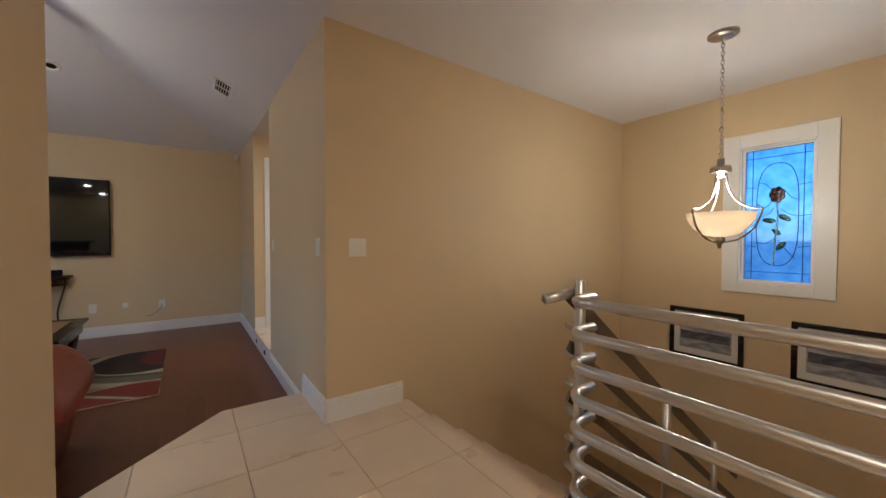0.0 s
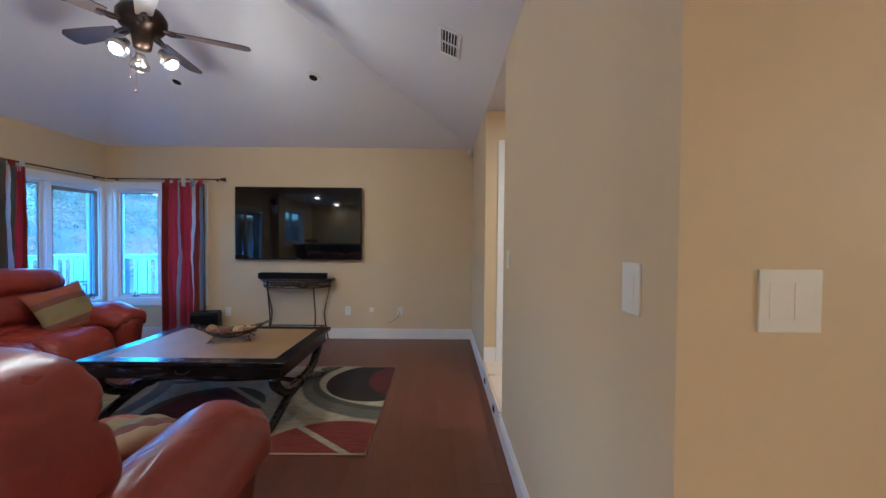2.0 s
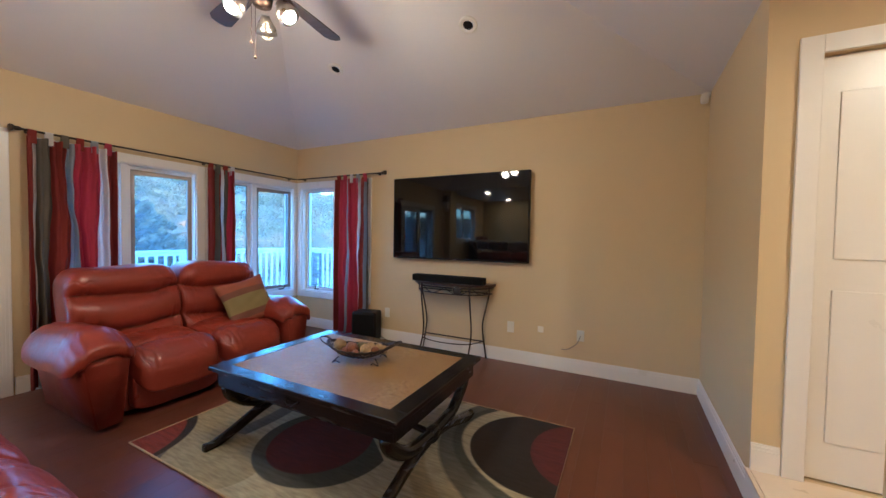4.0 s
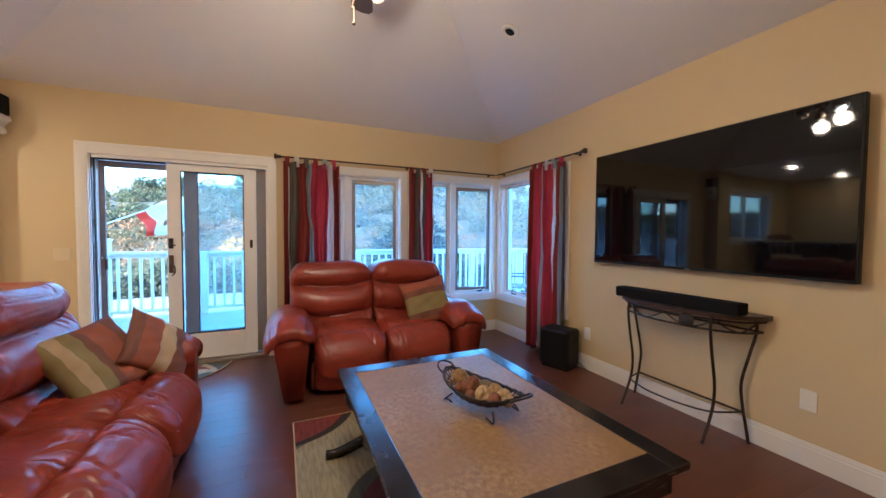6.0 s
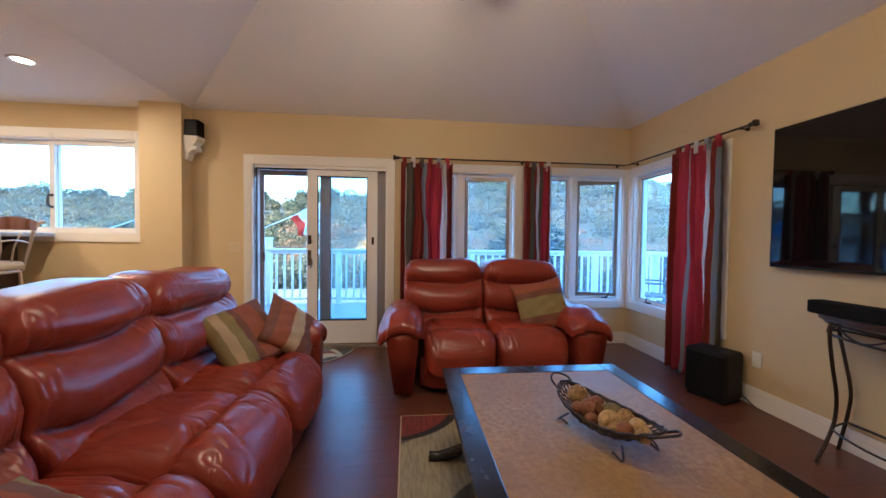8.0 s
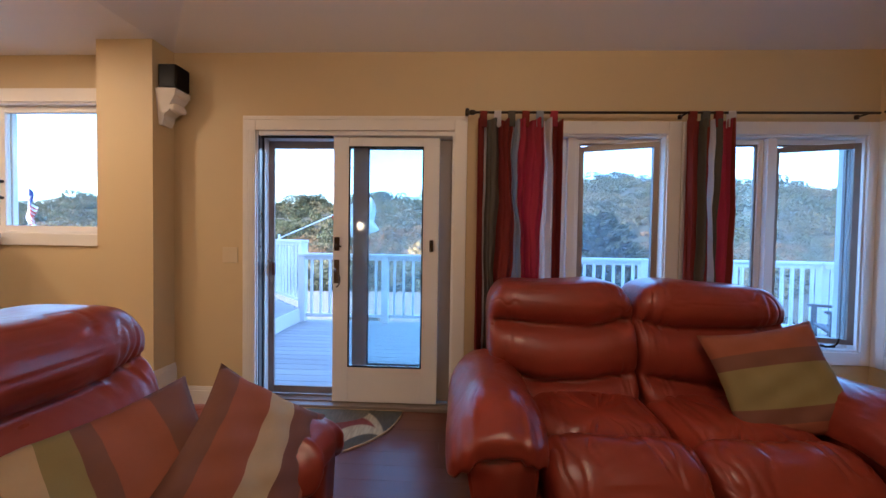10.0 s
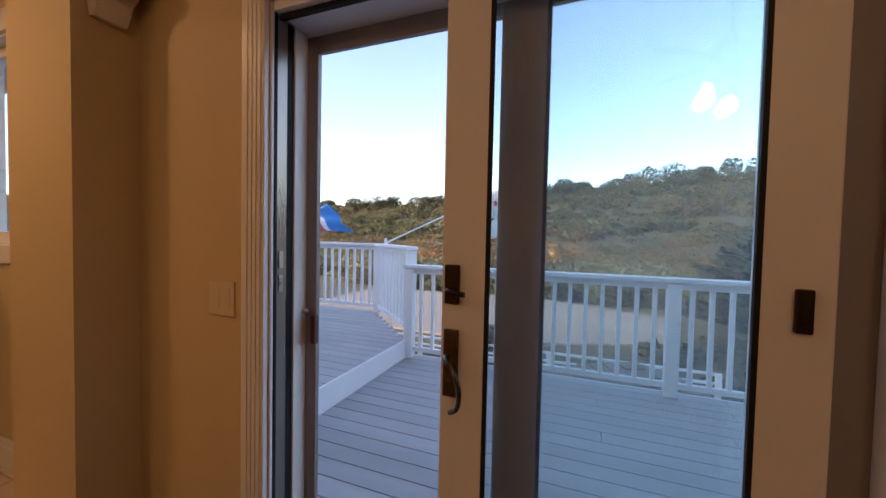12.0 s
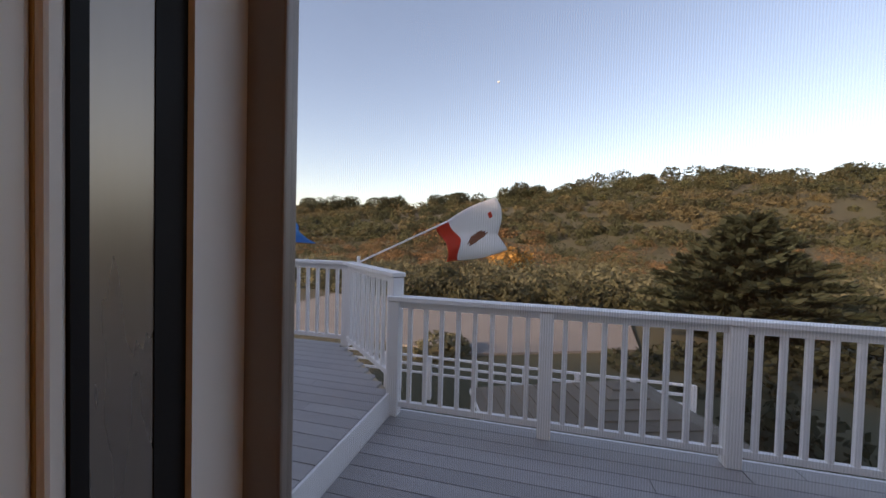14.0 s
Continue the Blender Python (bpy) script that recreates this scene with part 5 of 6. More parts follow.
# corbel with a black loudspeaker in the pier corner
corb = thing("corbel", -3.205, VY + 0.005, 2.06, 0, "white plaster scroll corbel on the pier", "corbel")
bm = B()
prof = [(0.0, 0.0), (0.015, 0.035), (0.02, 0.07), (0.06, 0.10), (0.075, 0.15), (0.11, 0.20), (0.12, 0.245)]
rings = []
for out, z in prof:
    w_ = 0.05 + z * 0.12
    rings.append([bm.verts.new(p) for p in ((-w_, 0, z), (w_, 0, z), (w_ * 0.9, out + 0.02, z), (-w_ * 0.9, out + 0.02, z))])
for r, q in zip(rings, rings[1:]):
    for i in range(4):
        bm.faces.new((r[i], r[(i + 1) % 4], q[(i + 1) % 4], q[i]))
bm.faces.new(rings[0][::-1])
bm.faces.new(rings[-1])
for z, r in ((0.12, 0.032), (0.215, 0.022)):
    puff(bm, (0, 0.10 if z < 0.2 else 0.13, z), (0.13, 0.05, 2 * r), 0.8, 0.5, 16, 10)
part("corbel_body", bm, PLASTER, corb, smooth=False)
spk = thing("loudspeaker", -3.205, VY + 0.075, 2.307, 0, "small black cube loudspeaker on a white corbel", "speaker")
bm = B()
soft_box(bm, -0.065, 0.065, -0.065, 0.065, 0.0, 0.17, 0.01)
part("speaker_box", bm, BLACK_PLASTIC, spk)
bm = B()
soft_box(bm, -0.058, 0.058, 0.065, 0.072, 0.01, 0.16, 0.003)
part("speaker_grille", bm, SPEAKER_MESH, spk)

# ceiling fittings
SLOPE = math.atan(PITCH)


def eyeball(x, y, label):
    z = CEIL + PITCH * (TY - y)
    e = new("recessed_downlight")
    e.matrix_basis = Matrix.Translation((x, y, z)) @ Matrix.Rotation(-SLOPE, 4, "X")
    tagged(e, label, "downlight", "unlit eyeball downlights")
    bm = B()
    spin(bm, [(0.043, 0.004), (0.043, -0.012), (0.072, -0.014), (0.078, -0.006), (0.078, 0.004)], seg=28)
    part("trim_ring", bm, WHITE, e, smooth=True)
    bm = B()
    spin(bm, [(0.0, -0.004), (0.03, -0.006), (0.043, -0.002), (0.043, 0.004)], seg=24)
    part("eyeball", bm, BLACK_PLASTIC, e, "dark recessed lamp", True)


eyeball(-0.07, 7.23, "unlit eyeball downlight in the sloping ceiling")
eyeball(-1.58, 7.30, "unlit eyeball downlight in the sloping ceiling")
vent = new("ceiling_vent")
vent.matrix_basis = Matrix.Translation((1.365, 5.98, CEIL + PITCH * (PX - 1.365) - 0.002)) @ Matrix.Rotation(SLOPE, 4, "Y")
tagged(vent, "white louvred air register in the sloping ceiling", "vent")
bm = B()
for a in ((-0.085, 0.085, -0.17, -0.15), (-0.085, 0.085, 0.15, 0.17), (-0.085, -0.065, -0.15, 0.15), (0.065, 0.085, -0.15, 0.15), (-0.065, 0.065, -0.008, 0.008)):
    box(bm, *a, -0.008, 0.0)
part("vent_frame", bm, WHITE, vent)
bm = B()
box(bm, -0.065, 0.065, -0.15, 0.15, -0.001, 0.0)
part("vent_backing", bm, RUBBER, vent)
for k in range(6):
    bm = B()
    box(bm, -0.058 + k * 0.0225, -0.052 + k * 0.0225, -0.15, 0.15, -0.006, -0.001)
    part("slat", bm, WHITE, vent)

BULB = glow("lit_bulb", (1.0, 0.78, 0.48), 7.0)
CAN = glow("lit_downlight_lens", (1.0, 0.84, 0.6), 3.0)
for lx, ly in ((-2.31, 2.58), (-0.9, 2.58), (-2.3, 0.7), (-0.9, 0.7), (0.95, 0.9), (2.7, 5.6)):
    d = thing("recessed_light", lx, ly, CEIL, 0, "lit round recessed ceiling light", "downlight", "lit recessed lights")
    bm = B()
    spin(bm, [(0.062, 0.0), (0.064, -0.008), (0.085, -0.007), (0.09, 0.0)], seg=28)
    part("trim_ring", bm, WHITE, d, smooth=True)
    bm = B()
    spin(bm, [(0.0, -0.003), (0.061, -0.003), (0.061, 0.0)], seg=24)
    part("lens", bm, CAN, d, "glowing lens")

# ceiling fan
fan = thing("ceiling_fan", cx, cy + 0.09, 0.075, 0, "dark bronze ceiling fan with five blades and lit lamps", "ceiling fan")
bm = B()
spin(bm, [(0.075, PEAK - 0.02), (0.07, PEAK - 0.10), (0.03, PEAK - 0.13), (0.0, PEAK - 0.13)])
part("canopy", bm, BRONZE, fan, smooth=True)
bm = B()
spin(bm, [(0.013, PEAK - 0.12), (0.013, 2.90)], seg=12)
part("downrod", bm, BRONZE, fan)
bm = B()
spin(bm, [(0.0, 2.92), (0.04, 2.915), (0.05, 2.88), (0.12, 2.86), (0.145, 2.82), (0.145, 2.77), (0.12, 2.735), (0.07, 2.72), (0.06, 2.66), (0.05, 2.60), (0.0, 2.59)])
part("motor_housing", bm, BRONZE, fan, smooth=True)
BLADE = surface("dark_fan_blade", (0.045, 0.032, 0.026), 0.4, vary=0.3, scale=4, fine=50, stretch=(1, 8, 1))
for k in range(5):
    a = radians(24 + 72 * k)
    rot = Matrix.Rotation(a, 4, "Z")
    bm = B()
    pr = [(0.20, -0.045), (0.42, -0.062), (0.62, -0.070), (0.66, -0.045), (0.67, 0.0), (0.66, 0.045), (0.62, 0.070), (0.42, 0.062), (0.20, 0.045)]
    slab(bm, pr, -0.004, 0.004)
    bmesh.ops.transform(bm, matrix=rot @ Matrix.Translation((0, 0, 2.745)) @ Matrix.Rotation(radians(12), 4, "X"), verts=bm.verts)
    bl = part("blade", bm, BLADE, fan)
    bm = B()
    tube(bm, curve([(0.11, 0, 2.755), (0.16, 0.02, 2.74), (0.24, 0, 2.742)], 4), 0.012, 6)
    tube(bm, curve([(0.11, 0, 2.755), (0.16, -0.02, 2.74), (0.24, 0, 2.742)], 4), 0.012, 6)
    bmesh.ops.transform(bm, matrix=rot, verts=bm.verts)
    part("blade_arm", bm, BRONZE, bl)
SHADE_GLASS = surface("frosted_lamp_glass", (0.75, 0.66, 0.52), 0.35, vary=0.05, scale=9)
for k, (dx, dy, lit) in enumerate(((-0.05, -0.17, True), (0.19, 0.06, True), (-0.13, 0.13, False))):
    bm = B()
    spin(bm, [(0.025, 0.0), (0.03, -0.02), (0.055, -0.06), (0.062, -0.10)], seg=20)
    ax = Vector((-dy, dx, 0)).normalized()
    m = Matrix.Translation((dx * 0.55, dy * 0.55, 2.60)) @ Matrix.Rotation(radians(-38), 4, ax)
    bmesh.ops.transform(bm, matrix=m, verts=bm.verts)
    sh = part("lamp_shade", bm, NICKEL, fan, "small metal lamp cup", True)
    sh.modifiers.new("thickness", "SOLIDIFY").thickness = 0.003
    bm = B()
    bmesh.ops.create_icosphere(bm, subdivisions=2, radius=0.042, matrix=m @ Matrix.Translation((0, 0, -0.092)))
    part("bulb", bm, BULB if lit else SHADE_GLASS, sh, "lit bulb" if lit else "unlit bulb", True)
for dx, dz in ((-0.055, 2.39), (-0.02, 2.295)):
    bm = B()
    tube(bm, [(dx, -0.03, 2.60), (dx, -0.03, dz)], 0.0015, 5)
    bmesh.ops.create_icosphere(bm, subdivisions=2, radius=0.009, matrix=Matrix.Translation((dx, -0.03, dz)))
    part("pull_chain", bm, BRONZE, fan)

# pendant lamp over the stairs
pen = thing("pendant_lamp", 3.90, 2.67, 0, 0, "brushed nickel pendant with a lit glass bowl on a chain", "pendant lamp")
bm = B()
spin(bm, [(0.0, CEIL - 0.03), (0.05, CEIL - 0.028), (0.085, CEIL - 0.012), (0.085, CEIL)], seg=28)
part("canopy", bm, NICKEL, pen, smooth=True)
bm = B()
z = CEIL - 0.03
k = 0
while z > 1.82:
    pts = [(0.010 * math.cos(a) * (k % 2 == 0), 0.010 * math.cos(a) * (k % 2 == 1), z - 0.017 + 0.018 * math.sin(a)) for a in (2 * math.pi * q / 8 for q in range(9))]
    tube(bm, pts, 0.0025, 5, False)
    z -= 0.027
    k += 1
part("chain", bm, NICKEL, pen)
bm = B()
spin(bm, [(0.0, 1.83), (0.02, 1.825), (0.02, 1.78), (0.055, 1.775), (0.06, 1.74), (0.035, 1.735), (0.03, 1.71), (0.0, 1.70)], seg=24)
part("collar", bm, NICKEL, pen, smooth=True)
for k in range(3):
    bm = B()
    tube(bm, curve([(0.03, 0, 1.73), (0.045, 0, 1.63), (0.09, 0, 1.545), (0.16, 0, 1.50), (0.205, 0, 1.495), (0.205, 0, 1.46), (0.17, 0, 1.37), (0.10, 0, 1.305), (0.03, 0, 1.285)], 6), 0.006, 7)
    bmesh.ops.transform(bm, matrix=Matrix.Rotation(radians(35 + 120 * k), 4, "Z"), verts=bm.verts)
    part("arm", bm, NICKEL, pen, smooth=True)
ALABASTER, _n, _l, _p = shader("alabaster_glass")
_p.inputs["Base Color"].default_value = (0.85, 0.78, 0.68, 1)
_p.inputs["Roughness"].default_value = 0.4
_t, _m = _n.new("ShaderNodeBsdfTranslucent"), _n.new("ShaderNodeMixShader")
_t.inputs["Color"].default_value = (0.95, 0.86, 0.7, 1)
_m.inputs["Fac"].default_value = 0.22
_l.new(_p.outputs[0], _m.inputs[1])
_l.new(_t.outputs[0], _m.inputs[2])
_l.new(_m.outputs[0], _n["Material Output"].inputs["Surface"])
bm = B()
spin(bm, [(0.03, 1.318), (0.09, 1.332), (0.145, 1.375), (0.178, 1.43), (0.186, 1.475), (0.182, 1.475), (0.172, 1.43), (0.14, 1.382), (0.085, 1.34), (0.03, 1.326)], seg=36)
part("bowl_shade", bm, ALABASTER, pen, "glowing alabaster glass bowl", True)
bm = B()
bmesh.ops.create_icosphere(bm, subdivisions=2, radius=0.03, matrix=Matrix.Translation((0, 0, 1.42)))
part("bulb", bm, BULB, pen, smooth=True)
bm = B()
spin(bm, [(0.0, 1.24), (0.012, 1.25), (0.012, 1.27), (0.032, 1.285), (0.032, 1.31), (0.0, 1.33)], seg=20)
part("bottom_finial", bm, NICKEL, pen, smooth=True)

# ---- stairs ----
for k in range(9):
    bm = B()
    box(bm, 2.30 + 0.25 * k, 2.30 + 0.25 * (k + 1), 2.66, SY, -2.0, STEP - 0.185 * (k + 1))
    soft_box(bm, 2.28 + 0.25 * k, 2.30 + 0.25 * (k + 1) - 0.002, 2.66, SY, STEP - 0.185 * (k + 1), STEP - 0.185 * (k + 1) + 0.012, 0.003)
    tagged(part("stair_step", bm, TILE), "beige travertine stair tread going down", "step", "stair steps", "structure")
boxes("floor_lower", GROUT, None, (2.30, SX, 0.2, SY, -2.1, -1.5))
tagged(bpy.data.objects["floor_lower"], "beige lower floor below the stairs", "floor", kind="structure")
bm = B()
box(bm, 2.25, 2.30, 0.2, SY, -1.5, STEP - 0.014)
tagged(part("wall_landing_edge", bm, PAINT), "ochre painted landing edge above the stairs", "wall", kind="structure")

RX = 2.175
rail = thing("stair_railing", label="brushed steel tube railing round the stairwell", category="railing")
for k in range(8):
    z = 1.075 - 0.115 * k
    bm = B()
    tube(bm, [(RX, 0.25, z), (RX, 2.52, z)] + [(RX + 0.07 - 0.07 * math.cos(a), 2.52 + 0.07 * math.sin(a), z) for a in (math.pi / 2 * q / 6 for q in range(1, 7))] + [(2.33, 2.59, z)], 0.0185, 12)
    part("tube_rail", bm, STEEL, rail, smooth=True)
for py in (2.60, 1.3, 0.35):
    bm = B()
    px_ = 2.305 if py > 2 else RX + 0.045
    spin(bm, [(0.021, STEP - 0.01), (0.021, 1.135), (0.016, 1.14), (0.0, 1.14)], px_, py + (0.03 if py > 2 else 0), seg=16)
    part("post", bm, STEEL, rail, smooth=True)
for k in range(8):
    z = 1.06 - 0.115 * k
    bm = B()
    tube(bm, [(2.305, 2.63, z), (2.33, 2.70, z)], 0.014, 8)
    part("rail_clamp", bm, STEEL, rail, smooth=True)
bm = B()
tube(bm, [(2.165, 2.685, 1.07), (2.325, 2.655, 1.09)], 0.021, 12)
part("handrail_end", bm, STEEL, rail, smooth=True)
flight = thing("stair_handrail", label="steel post and flat bar railing down the stairs", category="railing")
FLAT = surface("warm_grey_steel_bar", (0.20, 0.16, 0.12), 0.4, metal=0.8, vary=0.15, scale=6)
for k in range(5):
    bm = B()
    z = 1.08 - 0.20 * k
    a, b = Vector((2.28, 2.66, z)), Vector((4.30, 2.66, z - 0.74 * 2.02))
    d = (b - a).normalized()
    up = Vector((-d.z, 0, d.x)) * (0.028 if k == 0 else 0.020)
    sd = Vector((0, 0.006, 0))
    q = [bm.verts.new(p + s * up + t * sd) for p in (a, b) for s in (-1, 1) for t in (-1, 1)]
    for f in ((0, 1, 3, 2), (4, 6, 7, 5), (0, 4, 5, 1), (2, 3, 7, 6), (0, 2, 6, 4), (1, 5, 7, 3)):
        bm.faces.new([q[i] for i in f])
    part("flat_bar", bm, FLAT, flight)
for px_, pz in ((3.10, 0.51), (3.78, 0.01)):
    bm = B()
    spin(bm, [(0.02, pz - 0.95), (0.02, pz), (0.0, pz + 0.004)], px_, 2.64, seg=14)
    part("post", bm, STEEL, flight, smooth=True)

sl = thing("step_light", label="small black square step light in the riser", category="light")
bm = B()
soft_box(bm, -2.79, -2.71, VY + 0.014, VY + 0.024, 0.075, 0.125, 0.003)
part("light_cover", bm, BLACK_PLASTIC, sl)
for yy in (6.05, 6.6):
    sl = thing("step_light", label="small black square step light in the hall riser", category="light")
    bm = B()
    soft_box(bm, PX - 0.024, PX - 0.014, yy - 0.03, yy + 0.03, 0.06, 0.10, 0.003)
    part("light_cover", bm, BLACK_PLASTIC, sl)

# framed pictures on the stair wall
PRINT = surface("grey_blue_print", (0.30, 0.33, 0.40), 0.6, vary=0.7, scale=9, fine=40, second=(0.62, 0.60, 0.58), stretch=(1, 1, 3), bump=0)
MATBOARD = surface("white_mat_board", (0.72, 0.70, 0.66), 0.8, vary=0.03)
INK = surface("dark_ink_wash", (0.05, 0.06, 0.10), 0.6, vary=0.6, scale=14, fine=60, second=(0.22, 0.2, 0.24), stretch=(1, 1, 2.5), bump=0)
for y0, y1 in ((2.845, 3.45), (1.93, 2.535)):
    p = thing("framed_picture", SX, (y0 + y1) / 2, 0.38, 0, "black framed seascape print with a white mat on the stair wall", "picture", "pictures on the stair wall")
    h = (y1 - y0) / 2
    to_ = onto("x", 0, -1)
    bm = B()
    ring(bm, to_, -h, h, -0.25, 0.25, 0, 0.025, 0.04, 0.004)
    part("frame", bm, BLACK_WOOD, p)
    bm = B()
    wbox(bm, to_, -h + 0.04, h - 0.04, 0.001, 0.010, -0.21, 0.21)
    part("mat_board", bm, MATBOARD, p)
    bm = B()
    wbox(bm, to_, -h + 0.09, h - 0.09, 0.010, 0.012, -0.15, 0.15)
    pr = part("print", bm, PRINT, p, "pale grey blue print")
    bm = B()
    wbox(bm, to_, -h + 0.10, h - 0.10, 0.012, 0.0125, -0.06, 0.02)
    part("print_motif", bm, INK, pr, "dark washed shoreline")

# ---- kitchen bar ----
barc = thing("bar_counter", label="raised grey stone bar counter on a dark wood base", category="counter")
STONE = surface("grey_granite", (0.30, 0.29, 0.28), 0.2, vary=0.3, scale=20, fine=160, second=(0.42, 0.4, 0.38))
bm = B()
soft_box(bm, WX + 0.02, -1.0, 1.10, 1.93, 1.235, 1.275, 0.008)
part("countertop", bm, STONE, barc, "grey granite top")
bm = B()
box(bm, WX + 0.03, -1.1, 1.15, 1.58, STEP, 1.235)
part("bar_front", bm, DARK_WOOD, barc)
for xx in (-3.1, -2.1):
    bm = B()
    pts = [(1.58, 1.235), (1.87, 1.235), (1.85, 1.18), (1.74, 1.15), (1.67, 1.03), (1.63, 0.88), (1.58, 0.84)]
    f = [bm.verts.new((xx, y, z)) for y, z in pts]
    g = [bm.verts.new((xx + 0.09, y, z)) for y, z in pts]
    bm.faces.new(f)
    bm.faces.new(g[::-1])
    for i in range(len(pts)):
        j = (i + 1) % len(pts)
        bm.faces.new((f[i], g[i], g[j], f[j]))
    part("bracket", bm, DARK_WOOD, barc, "carved dark wood bracket")
CHAMP = surface("champagne_metal", (0.60, 0.54, 0.45), 0.35, metal=0.9, vary=0.1)
SEAT = cloth("cream_seat_fabric", (0.58, 0.47, 0.30), thin=0)
BROWNW = surface("chestnut_wood", (0.22, 0.085, 0.035), 0.35, vary=0.3, scale=6, fine=60, stretch=(6, 1, 1))


def bar_stool(x, y, rz):
    s = thing("bar_stool", x, y, STEP, rz, "metal bar stool with cream seat and wooden top rail", "bar stool")
    bm = B()
    puff(bm, (0, 0, 0.80), (0.42, 0.42, 0.09), 0.5, 0.6, 24, 12)
    part("seat", bm, SEAT, s, smooth=True)
    bm = B()
    tube(bm, [(0.2 * math.cos(2 * math.pi * k / 24), 0.2 * math.sin(2 * math.pi * k / 24), 0.75) for k in range(25)], 0.014, 8, False)
    part("seat_ring", bm, CHAMP, s, smooth=True)
    for ex in (-1, 1):
        for ey in (-1, 1):
            bm = B()
            tube(bm, curve([(ex * 0.15, ey * 0.15, 0.75), (ex * 0.17, ey * 0.17, 0.4), (ex * 0.21, ey * 0.21, 0.0)], 5), 0.013, 8)
            part("leg", bm, CHAMP, s, smooth=True)
    bm = B()
    tube(bm, [(0.19 * math.cos(2 * math.pi * k / 24), 0.19 * math.sin(2 * math.pi * k / 24), 0.28) for k in range(25)], 0.011, 8, False)
    part("foot_ring", bm, CHAMP, s, smooth=True)
    for ex in (-1, 1):
        bm = B()
        tube(bm, curve([(ex * 0.17, -0.15, 0.75), (ex * 0.18, -0.20, 0.95), (ex * 0.19, -0.24, 1.13), (ex * 0.21, -0.28, 1.20), (ex * 0.20, -0.31, 1.19)], 5), 0.013, 8)
        part("back_post", bm, CHAMP, s, smooth=True)
        bm = B()
        tube(bm, curve([(ex * 0.06, -0.17, 0.78), (ex * 0.05, -0.20, 0.95), (ex * 0.09, -0.23, 1.10)], 5), 0.008, 6)
        part("back_spindle", bm, CHAMP, s, smooth=True)
    bm = B()
    tube(bm, curve([(-0.18, -0.21, 1.0), (0, -0.25, 1.03), (0.18, -0.21, 1.0)], 5), 0.008, 6)
    part("back_bar", bm, CHAMP, s, smooth=True)
    bm = B()
    n = 14
    for k in range(n):
        u0_, u1_ = -0.19 + 0.38 * k / n, -0.19 + 0.38 * (k + 1) / n
        y = lambda u: -0.235 - 0.03 * (1 - (u / 0.19) ** 2)
        t = lambda u: 1.20 + 0.035 * (1 - (u / 0.19) ** 2)
        q = [bm.verts.new(p) for p in ((u0_, y(u0_), 1.12), (u1_, y(u1_), 1.12), (u1_, y(u1_), t(u1_)), (u0_, y(u0_), t(u0_)))]
        bm.faces.new(q)
    tr = part("top_rail", bm, BROWNW, s, "chestnut wooden top rail")
    tr.modifiers.new("thickness", "SOLIDIFY").thickness = 0.02
    return s


bar_stool(-2.6, 1.95, 180)

# ---- deck ----
DZ, UZ = 0.0, 0.20
boxes("deck", GROUT, None, (-6.16, WX - 0.185, 3.0, 10.75, -0.22, -0.032))
dk = tagged(bpy.data.objects["deck"], "weathered grey composite deck boards outside the glass door", "deck", kind="structure")
bm = B()
slab(bm, [(WX - 0.2, 3.0), (-6.10, 3.0), (-7.24, 1.90), (-7.24, -4.0), (WX - 0.2, -4.0)], -0.1, UZ - 0.03)
ud = tagged(part("deck_upper", bm, GROUT), "grey composite deck one step higher", "deck", kind="structure")
boxes("deck_riser", RAIL_WHITE, None, (-6.08, WX - 0.2, 3.0, 3.02, DZ - 0.02, UZ))
tagged(bpy.data.objects["deck_riser"], "white painted deck step riser", "riser", kind="structure")
boxes("deck_fascia", RAIL_WHITE, None, (-6.20, -6.165, 3.0, 10.75, -0.25, -0.005))
tagged(bpy.data.objects["deck_fascia"], "white deck edge board", "trim", kind="structure")


def shared(name, me, parent, loc, rz=0.0):
    ob = new(name, me)
    ob.parent = parent
    ob.matrix_basis = pose(*loc, 0, 0, rz)
    return ob


bm = B()
soft_box(bm, -0.018, 0.018, -0.018, 0.018, 0.115, 0.955, 0.003, 1)
BALUSTER = finish(bm, "baluster", RAIL_WHITE)
bm = B()
soft_box(bm, -0.052, 0.052, -0.052, 0.052, 0.0, 1.0, 0.006, 1)
POST = finish(bm, "post", RAIL_WHITE)


def railing(name, a, b, z, bays, label, end_post=True):
    a, b = Vector(a), Vector(b)
    d = b - a
    ang = math.degrees(math.atan2(d.y, d.x))
    r = thing(name, a.x, a.y, z, ang, label, "railing")
    L = d.length
    bm = B()
    soft_box(bm, -0.06, L + 0.06, -0.065, 0.065, 1.005, 1.045, 0.006)
    part("cap_rail", bm, RAIL_WHITE, r)
    bm = B()
    soft_box(bm, 0, L, -0.02, 0.02, 0.945, 1.004, 0.003)
    part("top_rail", bm, RAIL_WHITE, r)
    bm = B()
    soft_box(bm, 0, L, -0.02, 0.02, 0.075, 0.125, 0.003)
    part("bottom_rail", bm, RAIL_WHITE, r)
    for k in range(bays + (1 if end_post else 0)):
        shared("post", POST, r, (L * k / bays, 0, 0))
    per = round(L / bays / 0.14)
    for k in range(bays):
        for j in range(1, per):
            shared("baluster", BALUSTER, r, (L * (k + j / per) / bays, 0, 0))
    return r


railing("deck_railing", (-6.08, 3.04), (-6.08, 10.69), DZ, 6, "white painted wooden deck railing with square balusters")
railing("deck_railing", (-6.08, 10.69), (-0.9, 10.69), DZ, 4, "white painted wooden deck railing beyond the corner window")
